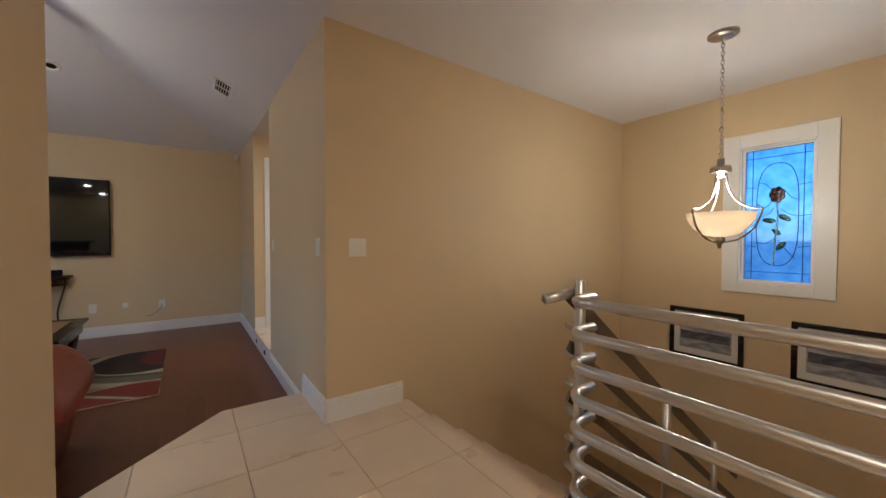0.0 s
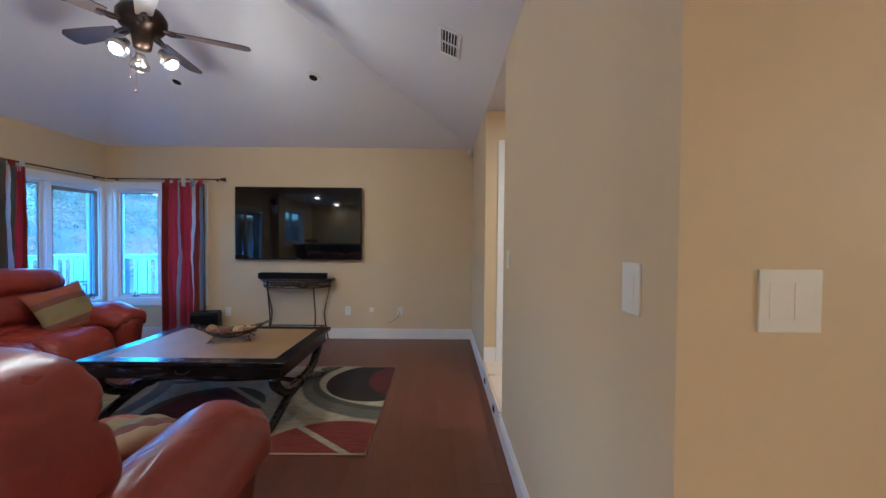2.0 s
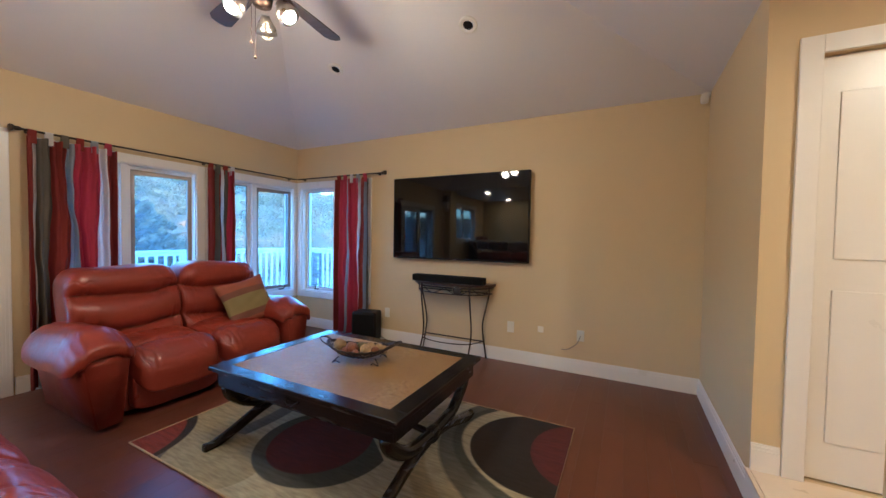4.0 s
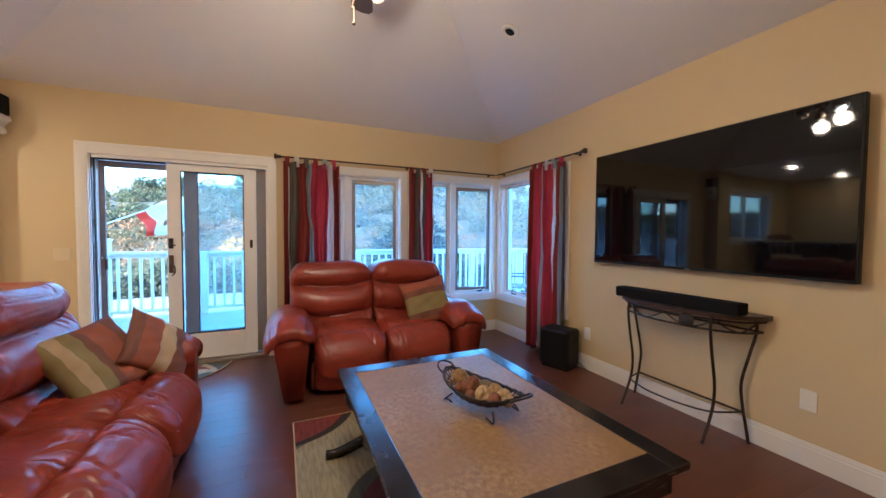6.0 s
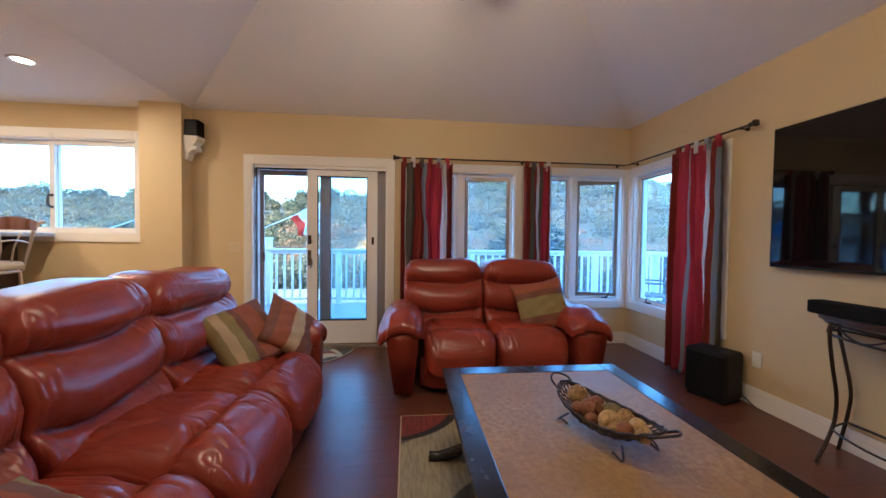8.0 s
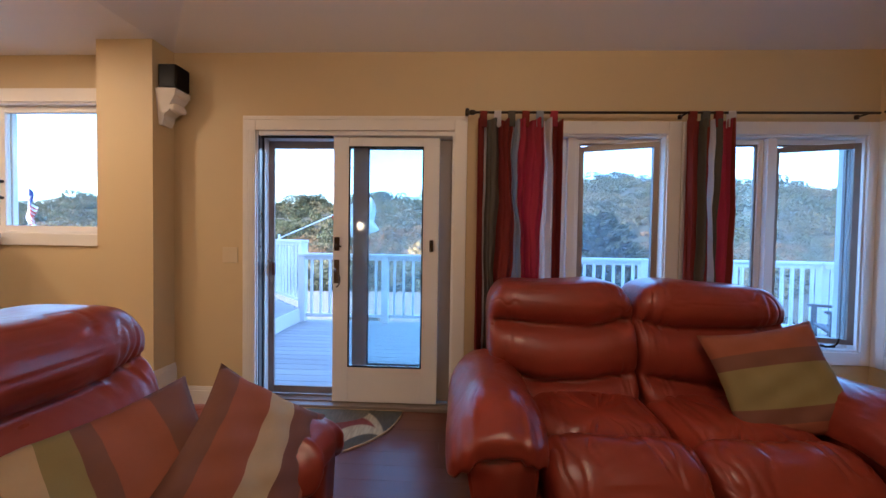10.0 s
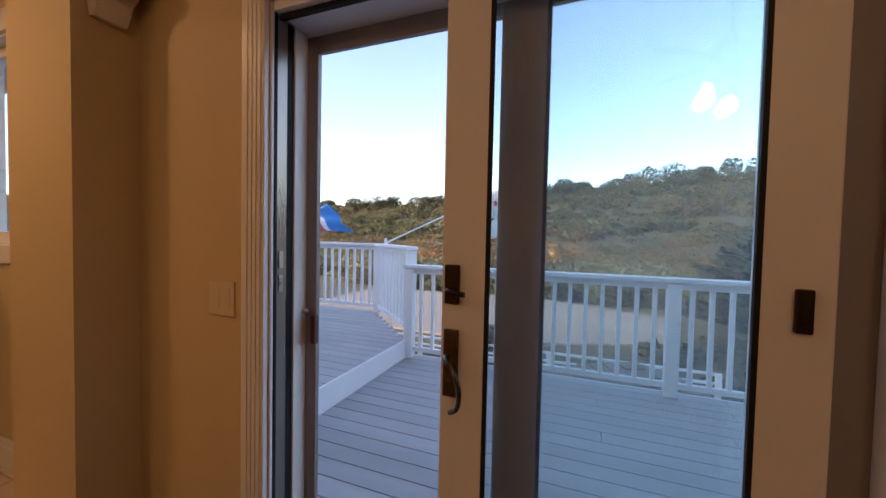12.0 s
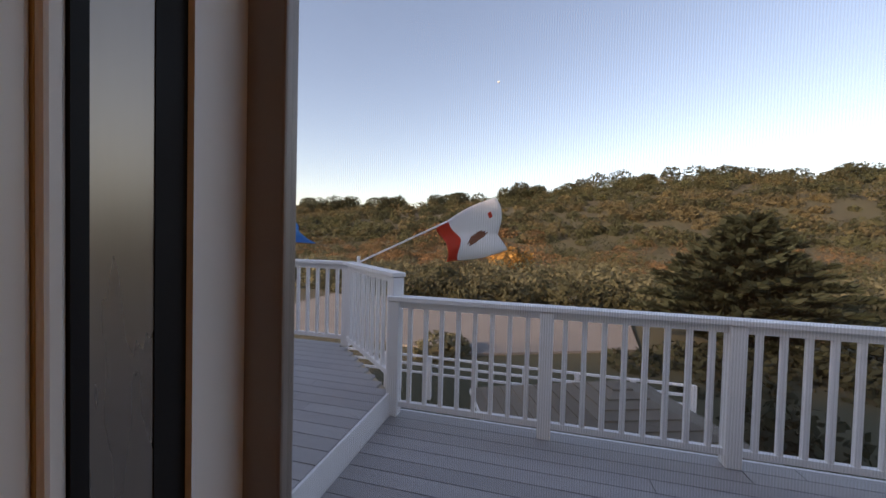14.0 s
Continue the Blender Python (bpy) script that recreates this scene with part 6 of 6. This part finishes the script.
railing("deck_railing", (-6.14, 3.02), (-7.155, 1.975), UZ, 1, "short diagonal white railing on the upper deck", False)
railing("deck_railing", (-7.155, 1.975), (-7.155, -3.6), UZ, 4, "white painted railing along the upper deck")

# deck chair seen through the corner window
DARKW = surface("dark_teak", (0.06, 0.05, 0.055), 0.5, vary=0.3, scale=6, fine=50)
chair = thing("deck_chair", -4.35, 9.35, 0, 150, "dark slatted wooden deck chair outside the corner window", "chair")
for ex in (-0.26, 0.26):
    for ey, h in ((0.25, 0.45), (-0.25, 1.02)):
        boxes("leg", DARKW, chair, (ex - 0.025, ex + 0.025, ey - 0.025, ey + 0.025, 0, h), r=0.004)
    boxes("armrest", DARKW, chair, (ex - 0.035, ex + 0.035, -0.25, 0.30, 0.62, 0.645), r=0.004)
    boxes("arm_post", DARKW, chair, (ex - 0.02, ex + 0.02, 0.23, 0.27, 0.45, 0.62), r=0.004)
for k in range(5):
    boxes("seat_slat", DARKW, chair, (-0.25, 0.25, -0.22 + k * 0.1, -0.14 + k * 0.1, 0.42, 0.445), r=0.003)
for k in range(5):
    boxes("back_slat", DARKW, chair, (-0.25, 0.25, -0.265, -0.245, 0.52 + k * 0.105, 0.59 + k * 0.105), r=0.003)


# flags on slanted poles
def flag(base, tip, colours, w, h, label, seed, droop):
    f = thing("flag", label=label, category="flag")
    a, b = Vector(base), Vector(tip)
    bm = B()
    tube(bm, [a, b], 0.011, 8)
    part("flag_pole", bm, RAIL_WHITE, f)
    bm = B()
    spin(bm, [(0.03, 0), (0.03, 0.02), (0.018, 0.03), (0.018, 0.1), (0.0, 0.1)], a.x, a.y, 12)
    for v in bm.verts:
        v.co.z += a.z - 0.03
    part("pole_socket", bm, RAIL_WHITE, f)
    d = (b - a).normalized()
    bm = B()
    n, m = 30, 18
    rows = []
    for i in range(n + 1):
        u = i / n
        row = []
        for j in range(m + 1):
            v = j / m
            p = b - d * (h * v)
            away = Vector(droop)
            p = p + away * (w * u) + Vector((0, 0, 1)) * (-0.10 * math.sin(u * 2.6) - 0.16 * u * u * (1 - v) + 0.03 * math.sin(9 * u + 4 * v + seed)) + Vector((0.06 * math.sin(8 * u + 3 * v + seed), 0.05 * math.sin(7 * u - 2 * v), 0))
            row.append(bm.verts.new(p))
        rows.append(row)
    for i in range(n):
        for j in range(m):
            fc = bm.faces.new((rows[i][j], rows[i + 1][j], rows[i + 1][j + 1], rows[i][j + 1]))
            fc.material_index = colours[1]((i + 0.5) / n, (j + 0.5) / m)
    cl = part("flag_cloth", bm, colours[0], f, smooth=True)
    cl.modifiers.new("thickness", "SOLIDIFY").thickness = 0.002
    return f


F_WHITE, F_RED, F_BROWN, F_BLUE, F_PINK = (cloth("flag_" + nme, c, thin=0.35, vary=0.06) for nme, c in (("white", (0.78, 0.77, 0.76)), ("red", (0.62, 0.06, 0.03)), ("brown", (0.22, 0.09, 0.05)), ("blue", (0.05, 0.28, 0.62)), ("pink", (0.55, 0.18, 0.28))))


def emblem(u, v):
    if v > 0.80:
        return 1
    if (u - 0.52) ** 2 / 0.035 + (v - 0.45) ** 2 / 0.03 < 1:
        return 2
    if (u - 0.2) ** 2 + (v - 0.2) ** 2 < 0.0022:
        return 1
    return 0


flag((-6.86, 2.27, 1.26), (-7.62, 3.72, 2.06), ([F_WHITE, F_RED, F_BROWN], emblem), 0.54, 0.78, "white flag with red border and brown emblem on a pole", 0.4, (-0.05, 0.25, -0.75))
flag((-7.155, -0.9, 1.25), (-8.35, 0.1, 1.95), ([F_BLUE, F_PINK, F_WHITE], lambda u, v: 1 if v > 0.7 else (2 if 0.55 < v <= 0.7 else 0)), 0.8, 0.55, "blue and pink flag on the far deck railing", 2.0, (-0.25, 0.55, -0.35))

F_NAVY = cloth("flag_navy", (0.03, 0.05, 0.22), thin=0.35, vary=0.06)
flag((-9.7, -5.95, -3.35), (-9.7, -5.9, 2.5), ([F_WHITE, F_RED, F_NAVY], lambda u, v: 2 if u < 0.42 and v < 0.5 else int(v * 11) % 2), 0.5, 0.75, "hanging red, white and blue striped flag on a garden pole", 3.0, (0.1, 0.45, -0.6))

# roof edge over the deck
boxes("eave", surface("grey_painted_eave", (0.42, 0.42, 0.43), 0.7, vary=0.1), None, (-4.05, WX - 0.19, -4.0, 3.2, CEIL - 0.10, CEIL + 0.05))
tagged(bpy.data.objects["eave"], "grey painted roof eave over the deck", "eave", kind="structure")


# unseen blocks added in place of the rest of the house, to stop sunlight
boxes("house_wing", PLASTER, None, (WX - 0.18, 15.0, -14.0, 0.045, -3.4, 4.2))
tagged(bpy.data.objects["house_wing"], "unseen plain plastered block that keeps the sun off the deck", "house", kind="structure")
# added below the floors only to keep light from leaking in
boxes("foundation", PLASTER, None, (WX - 0.18, SX + 0.2, 0.05, 8.48, -3.4, -2.12), (WX - 0.18, 2.24, 0.05, 8.48, -2.12, -0.24))
tagged(bpy.data.objects["foundation"], "unseen plain plastered blocks under the floors that stop light leaks", "house", kind="structure")


# ---- the ground, hill and trees ----
def smooth(a, b, x):
    t = min(1, max(0, (x - a) / (b - a)))
    return t * t * (3 - 2 * t)


def land(x, y):
    d = -x - 6
    far = max(d, (abs(y - 20) - 60) * 0.9)
    base = -3.3 - 1.6 * smooth(15, 60, far)
    ridge = 24.5 + 17 * smooth(-120, 120, y) - 10 * smooth(150, 320, y)
    wob = 5 * noise.noise(Vector((x * 0.012, y * 0.012, 0))) + 2.0 * noise.noise(Vector((x * 0.04, y * 0.04, 3)))
    return base + (ridge + wob) * smooth(75, 235, far) + 0.5 * noise.noise(Vector((x * 0.1, y * 0.1, 7))) * smooth(10, 40, far)


EARTH = surface("dry_hillside_earth", (0.050, 0.048, 0.026), 0.95, vary=0.4, scale=0.05, fine=0.8, bump=0.3, bump_mm=60, second=(0.05, 0.055, 0.026))
bm = B()
xs = [6 - 3 * k for k in range(12)] + [-30 - 9 * k for k in range(30)] + [-320, -420, -700, -1500, -4000]
ys = [-4000, -1500, -700, -420] + [-300 + 12 * k for k in range(62)] + [520, 800, 1500, 4000]
xs = [4000, 1200, 300, 60, 20] + xs
grid = [[bm.verts.new((x, y, land(x, y) if abs(x) < 900 and abs(y) < 900 else (24 if x < -300 else -3.3))) for y in ys] for x in xs]
for r, q in zip(grid, grid[1:]):
    for i in range(len(ys) - 1):
        bm.faces.new((r[i], r[i + 1], q[i + 1], q[i]))
tagged(part("ground", bm, EARTH, None, smooth=True), "dry earth ground rising to a wooded hill", "ground", kind="structure")

ASPHALT = surface("pale_worn_asphalt", (0.15, 0.148, 0.146), 0.9, vary=0.15, scale=0.6, fine=20, bump=0.2)
bm = B()
slab(bm, [(-19, -12), (-30, -12), (-31, 2), (-27, 10), (-21, 9), (-18, 2)], -3.6, -3.2)
tagged(part("driveway", bm, ASPHALT), "pale worn asphalt drive below the deck", "driveway", kind="structure")


def leaf_mesh(name, spots, leaves, size, mat, seed, label, category, flat=0.75):
    """One mesh of many small leaf blades gathered in uneven crowns: spots are (x, y, z, radius)."""
    rg = np.random.RandomState(seed)
    verts, faces = [], []
    for (x, y, z, r) in spots:
        n = leaves
        u = rg.normal(size=(n, 3))
        u /= np.linalg.norm(u, axis=1)[:, None]
        lobes = rg.normal(size=(5, 3))
        lobes /= np.linalg.norm(lobes, axis=1)[:, None]
        bump = 0.72 + 0.38 * np.clip((u @ lobes.T).max(axis=1), 0, 1)
        rad = r * (rg.uniform(0.55, 1.0, n) ** 0.5) * bump
        p = u * rad[:, None] * np.array([1, 1, flat]) + np.array([x, y, z + r * flat * 0.7])
        s = size * rg.uniform(0.6, 1.4, n)
        a = rg.normal(size=(n, 3))
        a /= np.linalg.norm(a, axis=1)[:, None]
        b = np.cross(a, u + 0.3 * rg.normal(size=(n, 3)))
        b /= np.linalg.norm(b, axis=1)[:, None] + 1e-6
        q = np.stack([p - a * s[:, None], p - b * s[:, None] * 0.55, p + a * s[:, None], p + b * s[:, None] * 0.55], 1)
        k = len(verts)
        verts.extend(q.reshape(-1, 3).tolist())
        faces.extend((k + 4 * i, k + 4 * i + 1, k + 4 * i + 2, k + 4 * i + 3) for i in range(n))
    me = bpy.data.meshes.new(name)
    me.from_pydata(verts, [], faces)
    me.materials.append(mat)
    return tagged(new(name, me), label, category, kind="stuff")


def foliage(name, colour, vary=0.3):
    m = surface(name, colour, 0.8, vary=0.38, scale=0.16, fine=1.2, bump=0, per_island=vary * 0.3)
    n, l = m.node_tree.nodes, m.node_tree.links
    t, mix = n.new("ShaderNodeBsdfTranslucent"), n.new("ShaderNodeMixShader")
    p = n["Principled BSDF"]
    l.new(p.inputs["Base Color"].links[0].from_socket, t.inputs["Color"])
    mix.inputs["Fac"].default_value = 0.45
    l.new(p.outputs[0], mix.inputs[1])
    l.new(t.outputs[0], mix.inputs[2])
    l.new(mix.outputs[0], n["Material Output"].inputs["Surface"])
    return m


rg = random.Random(11)
kinds = [("oak_woods", foliage("oak_foliage", (0.070, 0.078, 0.036)), "dark green oak woods on the hill"),
         ("olive_scrub", foliage("olive_foliage", (0.115, 0.100, 0.050)), "olive green scrub on the hill"),
         ("russet_scrub", foliage("russet_foliage", (0.20, 0.118, 0.056)), "russet autumn scrub on the hill"),
         ("shadow_woods", foliage("deep_foliage", (0.044, 0.054, 0.026)), "deep green trees in the hill's folds")]
spots = [[], [], [], []]
crest = []
for _ in range(3600):
    d = 62 + 200 * rg.random() ** 1.1
    y = -280 + 640 * rg.random()
    x = -6 - d
    patch = noise.noise(Vector((x * 0.02, y * 0.02, 1.5))) + 0.5 * rg.uniform(-1, 1)
    k = 0 if patch > 0.1 else 1 if patch > -0.12 else 3 if patch > -0.45 else 2
    if k == 2 and d > 130:
        k = 1
    if 66 < d < 112 and rg.random() < 0.30:
        k = 2
    spots[k].append((x, y, land(x, y) - 0.8, rg.uniform(1.8, 5.2) * (1.1 if d > 190 else 0.9)))
for _ in range(170):
    d, y = rg.uniform(222, 240), -260 + 600 * rg.random()
    crest.append((-6 - d, y, land(-6 - d, y) + rg.uniform(0.5, 4.0), rg.uniform(3.5, 7.5)))
for (nm, mt, lb), sp, sd in zip(kinds, spots, (1, 2, 3, 4)):
    leaf_mesh(nm, [q for q in sp if q[0] < -120], 165, 0.52, mt, sd, lb, "woods")
    leaf_mesh(nm + "_edge", [q for q in sp if q[0] >= -120], 300, 0.25, mt, sd + 20, lb.replace("hill", "lower hill"), "woods")
leaf_mesh("ridge_oaks", crest, 420, 0.7, kinds[3][1], 31, "dark rounded oaks along the ridge", "trees")
SHRUB = foliage("grey_green_shrub", (0.135, 0.135, 0.080))
SHRUB_DARK = foliage("dark_shrub", (0.058, 0.064, 0.034))
# darker green with the shade under the trees put into the colour
SHRUB_SHADED = foliage("shaded_green_shrub", (0.022, 0.030, 0.016))
GOLD = foliage("golden_leaves", (0.42, 0.24, 0.07))
near = [(-6 - rg.uniform(30, 66), rg.uniform(-70, 90)) for _ in range(330)]
leaf_mesh("valley_shrubs", [(x, y, land(x, y) - 0.4, rg.uniform(1.6, 3.2)) for x, y in near[:210]], 300, 0.26, SHRUB, 5, "grey green valley shrubs", "shrubs")
leaf_mesh("valley_thicket", [(x, y, land(x, y) - 0.4, rg.uniform(1.4, 2.6)) for x, y in near[210:]], 300, 0.26, SHRUB_DARK, 6, "dark green thicket beyond the drive", "shrubs")
leaf_mesh("hedge", [(-31.5 - rg.uniform(0, 4), -14 + 1.3 * k, -3.9, rg.uniform(1.2, 2.0)) for k in range(34)], 420, 0.20, SHRUB_DARK, 7, "dark hedge behind the drive", "hedge")
leaf_mesh("golden_tree", [(-74, -1.5, land(-74, -1.5) + 1.5, 3.4), (-76, 2.0, land(-76, 2) + 1.0, 2.6)], 260, 0.5, GOLD, 8, "golden autumn tree in the valley", "tree")
leaf_mesh("garden_shrub", [(-17.5, 0.4, -3.6, 1.0), (-18.3, 1.1, -3.6, 0.8)], 500, 0.13, SHRUB, 9, "grey green garden shrub by the drive", "shrub")
leaf_mesh("slope_shrubs", [(-13 - rg.uniform(0, 9), 8 + rg.uniform(0, 16), -4.2, rg.uniform(0.9, 1.7)) for _ in range(46)], 420, 0.16, SHRUB_SHADED, 10, "green shrubs below the deck, coloured dark as tree shade", "shrubs")

bm = B()
bmesh.ops.create_icosphere(bm, subdivisions=3, radius=8.0, matrix=Matrix.Translation((-2680, -283, 1172)))
tagged(part("moon", bm, surface("pale_moon_rock", (0.8, 0.78, 0.74), 0.9, vary=0.15, scale=0.2, fine=1.0, bump=0), None, smooth=True), "small pale moon in the evening sky", "moon", kind="structure")

# broad conifer beside the deck
tree = thing("conifer_tree", -24.0, 14.4, -4.2, 0, "broad dark green conifer with drooping feathery branches", "tree")
bm = B()
tube(bm, [(0.12 * math.sin(z), 0.1 * math.cos(z * 0.8), z) for z in (0, 1.3, 2.6, 3.9, 5.2, 6.5, 7.5)], [0.30, 0.26, 0.21, 0.16, 0.11, 0.06, 0.02], 9)
part("trunk", bm, surface("reddish_bark", (0.12, 0.07, 0.045), 0.95, vary=0.4, scale=4, fine=30, stretch=(4, 4, 0.6), bump=0.6, bump_mm=15), tree, smooth=True)
NEEDLE = foliage("conifer_needles", (0.034, 0.048, 0.026), 0.5)
verts, faces = [], []
rgn = np.random.RandomState(12)
bmb = B()
for k in range(120):
    z = 0.6 + 6.5 * (k / 120)
    a = k * 2.399
    L = (6.0 * (1 - (z / 7.6) ** 0.9) + 0.3) * rgn.uniform(0.75, 1.1)
    pts = [Vector((math.cos(a) * L * t, math.sin(a) * L * t, z + 0.42 * L * t - 0.16 * L * t * t)) for t in (0, 0.25, 0.5, 0.75, 1.0)]
    tube(bmb, pts, [0.035, 0.028, 0.02, 0.012, 0.005], 5)
    n = int(50 + 75 * L)
    for i in range(n):
        t = rgn.uniform(0.12, 1.0)
        s = t * 4
        i0 = min(int(s), 3)
        p = pts[i0].lerp(pts[i0 + 1], s - i0)
        side = rgn.choice((-1, 1))
        out = Vector((math.cos(a + side * 0.75), math.sin(a + side * 0.75), rgn.uniform(-0.1, 0.75)))
        ln = rgn.uniform(0.35, 0.75) * (0.5 + 0.5 * (1 - t) + 0.2)
        tipp = p + out * ln + Vector((0, 0, rgn.uniform(-0.1, 0.1)))
        up = Vector((rgn.normal(), rgn.normal(), rgn.normal())) * 0.05
        k0 = len(verts)
        verts.extend([tuple(p), tuple(p.lerp(tipp, 0.5) + up), tuple(tipp), tuple(p.lerp(tipp, 0.5) - up)])
        faces.append((k0, k0 + 1, k0 + 2, k0 + 3))
part("limbs", bmb, bpy.data.materials["reddish_bark"], tree, smooth=True)
me = bpy.data.meshes.new("crown")
me.from_pydata(verts, [], faces)
me.materials.append(NEEDLE)
crown = new("crown", me)
crown.parent = tree

# lower garden: fence and shingled garden roof
gf = thing("garden_fence", label="low white garden fence below the deck", category="fence")
for k in range(9):
    boxes("fence_post", RAIL_WHITE, gf, (-13.56, -13.44, -3.0 + k * 1.4, -2.88 + k * 1.4, -3.3, -2.0))
for z in (-2.05, -2.3, -2.55):
    boxes("fence_rail", RAIL_WHITE, gf, (-13.53, -13.47, -3.0, 8.3, z, z + 0.06))
SHINGLE = surface("brown_roof_shingle", (0.16, 0.14, 0.115), 0.9, vary=0.25, scale=3, fine=40, bump=0.3, bump_mm=4, per_object=0.15)
pav = thing("garden_pavilion", -10.9, 5.9, 0, 20, "low garden pavilion with a brown shingled hip roof", "pavilion")
rows_n = 12
for k in range(rows_n):
    t0, t1 = k / rows_n, (k + 1) / rows_n
    bm = B()
    s0, s1 = 2.5 * (1 - t0), 2.5 * (1 - t1)
    z0_, z1_ = -2.35 + 1.15 * t0, -2.35 + 1.15 * t1
    lo = [bm.verts.new((sx * s0, sy * s0, z0_ + 0.03)) for sx, sy in ((-1, -1), (1, -1), (1, 1), (-1, 1))]
    hi = [bm.verts.new((sx * s1, sy * s1, z1_)) for sx, sy in ((-1, -1), (1, -1), (1, 1), (-1, 1))]
    un = [bm.verts.new((sx * s0, sy * s0, z0_)) for sx, sy in ((-1, -1), (1, -1), (1, 1), (-1, 1))]
    for i in range(4):
        j = (i + 1) % 4
        bm.faces.new((lo[i], lo[j], hi[j], hi[i]))
        bm.faces.new((un[i], un[j], lo[j], lo[i]))
    part("shingle_course", bm, SHINGLE, pav)
for sx in (-1, 1):
    for sy in (-1, 1):
        boxes("pavilion_post", RAIL_WHITE, pav, (sx * 2.2 - 0.06, sx * 2.2 + 0.06, sy * 2.2 - 0.06, sy * 2.2 + 0.06, -3.4, -2.34))
boxes("fascia", RAIL_WHITE, pav, (-2.5, 2.5, -2.52, -2.48, -2.45, -2.33), (-2.5, 2.5, 2.48, 2.52, -2.45, -2.33), (-2.52, -2.48, -2.48, 2.48, -2.45, -2.33), (2.48, 2.52, -2.48, 2.48, -2.45, -2.33))


# ---- floor boards, tiles and deck boards, piece by piece ----
def plank_mesh(w, l, h, mat, name):
    bm = B()
    soft_box(bm, 0, w, 0, l, -h, 0, 0.0006 if h < 0.02 else 0.002, 1)
    return finish(bm, name, mat)


rg = random.Random(5)
PW = 0.1275
cache = {}
fl = bpy.data.objects["floor"]
x = WX
while x < PX - 0.01:
    w = min(PW, PX - x) - 0.0004
    y = VY - 0.0
    first = rg.uniform(0.5, 1.6)
    while y < TY - 0.01:
        l = first if y == VY else rg.choice((0.9, 1.2, 1.5, 1.8))
        first = l
        l = min(l, TY - y)
        if TY - (y + l) < 0.25:
            l = TY - y
        key = (round(w, 4), round(l, 2))
        if key not in cache:
            cache[key] = plank_mesh(w, l - 0.0004, 0.012, PLANK, "plank")
        shared("plank", cache[key], fl, (x, y, 0.0))
        y += l
    x += PW


def clip(poly, nx, ny, c):
    """The part of a polygon where nx * x + ny * y <= c."""
    out = []
    for (ax, ay), (bx_, by_) in zip(poly, poly[1:] + poly[:1]):
        da, db = nx * ax + ny * ay - c, nx * bx_ + ny * by_ - c
        if da <= 0:
            out.append((ax, ay))
        if da * db < 0:
            t = da / (da - db)
            out.append((ax + (bx_ - ax) * t, ay + (by_ - ay) * t))
    return out


def tiles(parent, x0, x1, y0, y1, ox, oy, s, diag=False):
    gap = 0.0018
    i = math.floor((x0 - ox) / s)
    while ox + i * s < x1:
        j = math.floor((y0 - oy) / s)
        while oy + j * s < y1:
            a, b = ox + i * s + gap, oy + j * s + gap
            poly = [(a, b), (a + s - 2 * gap, b), (a + s - 2 * gap, b + s - 2 * gap), (a, b + s - 2 * gap)]
            for nx, ny, c in ((1, 0, x1), (-1, 0, -x0), (0, 1, y1), (0, -1, -y0)):
                poly = clip(poly, nx, ny, c) if poly else poly
            if diag and poly:
                poly = clip(poly, -1, 1, 3.285 + 0.012)
            if len(poly) > 2:
                bm = B()
                slab(bm, [(px_ - a, py_ - b) for px_, py_ in poly], -0.012, 0.0)
                shared("tile", finish(bm, "tile", TILE), parent, (a, b, STEP))
            j += 1
        i += 1


T = 0.457
tiles(tiled, WX - 0.01, 2.315, 0.25, VY, PX, VY, T)
tiles(tiled, -0.6, PX, VY, 4.53, PX, VY, T, True)
tiles(tiled, PX, 2.315, VY, SY, PX, VY, T)
tiles(hall_floor, PX - 0.02, 4.2, 5.80, 6.85, PX, VY, T)

cache = {}
BW = 0.14
for parent, xa, xb, ya, yb, z in ((dk, -6.17, WX - 0.20, 3.022, 10.7, DZ), (ud, -7.22, WX - 0.20, -3.9, 2.998, UZ)):
    x = xa
    while x < xb - 0.02:
        w = min(BW, xb - x) - 0.006
        end = yb
        if parent is ud and x < -6.1:
            end = min(yb, 3.0 + (x + 6.10) * 0.965)
        y = ya
        first = rg.uniform(1.2, 3.4)
        while y < end - 0.02:
            l = min(first, end - y)
            first = 3.6
            if end - (y + l) < 0.4:
                l = end - y
            key = (round(w, 3), round(l, 2))
            if key not in cache:
                cache[key] = plank_mesh(w, l - 0.004, 0.028, DECK, "deck_board")
            shared("deck_board", cache[key], parent, (x, y, z))
            y += l
        x += BW
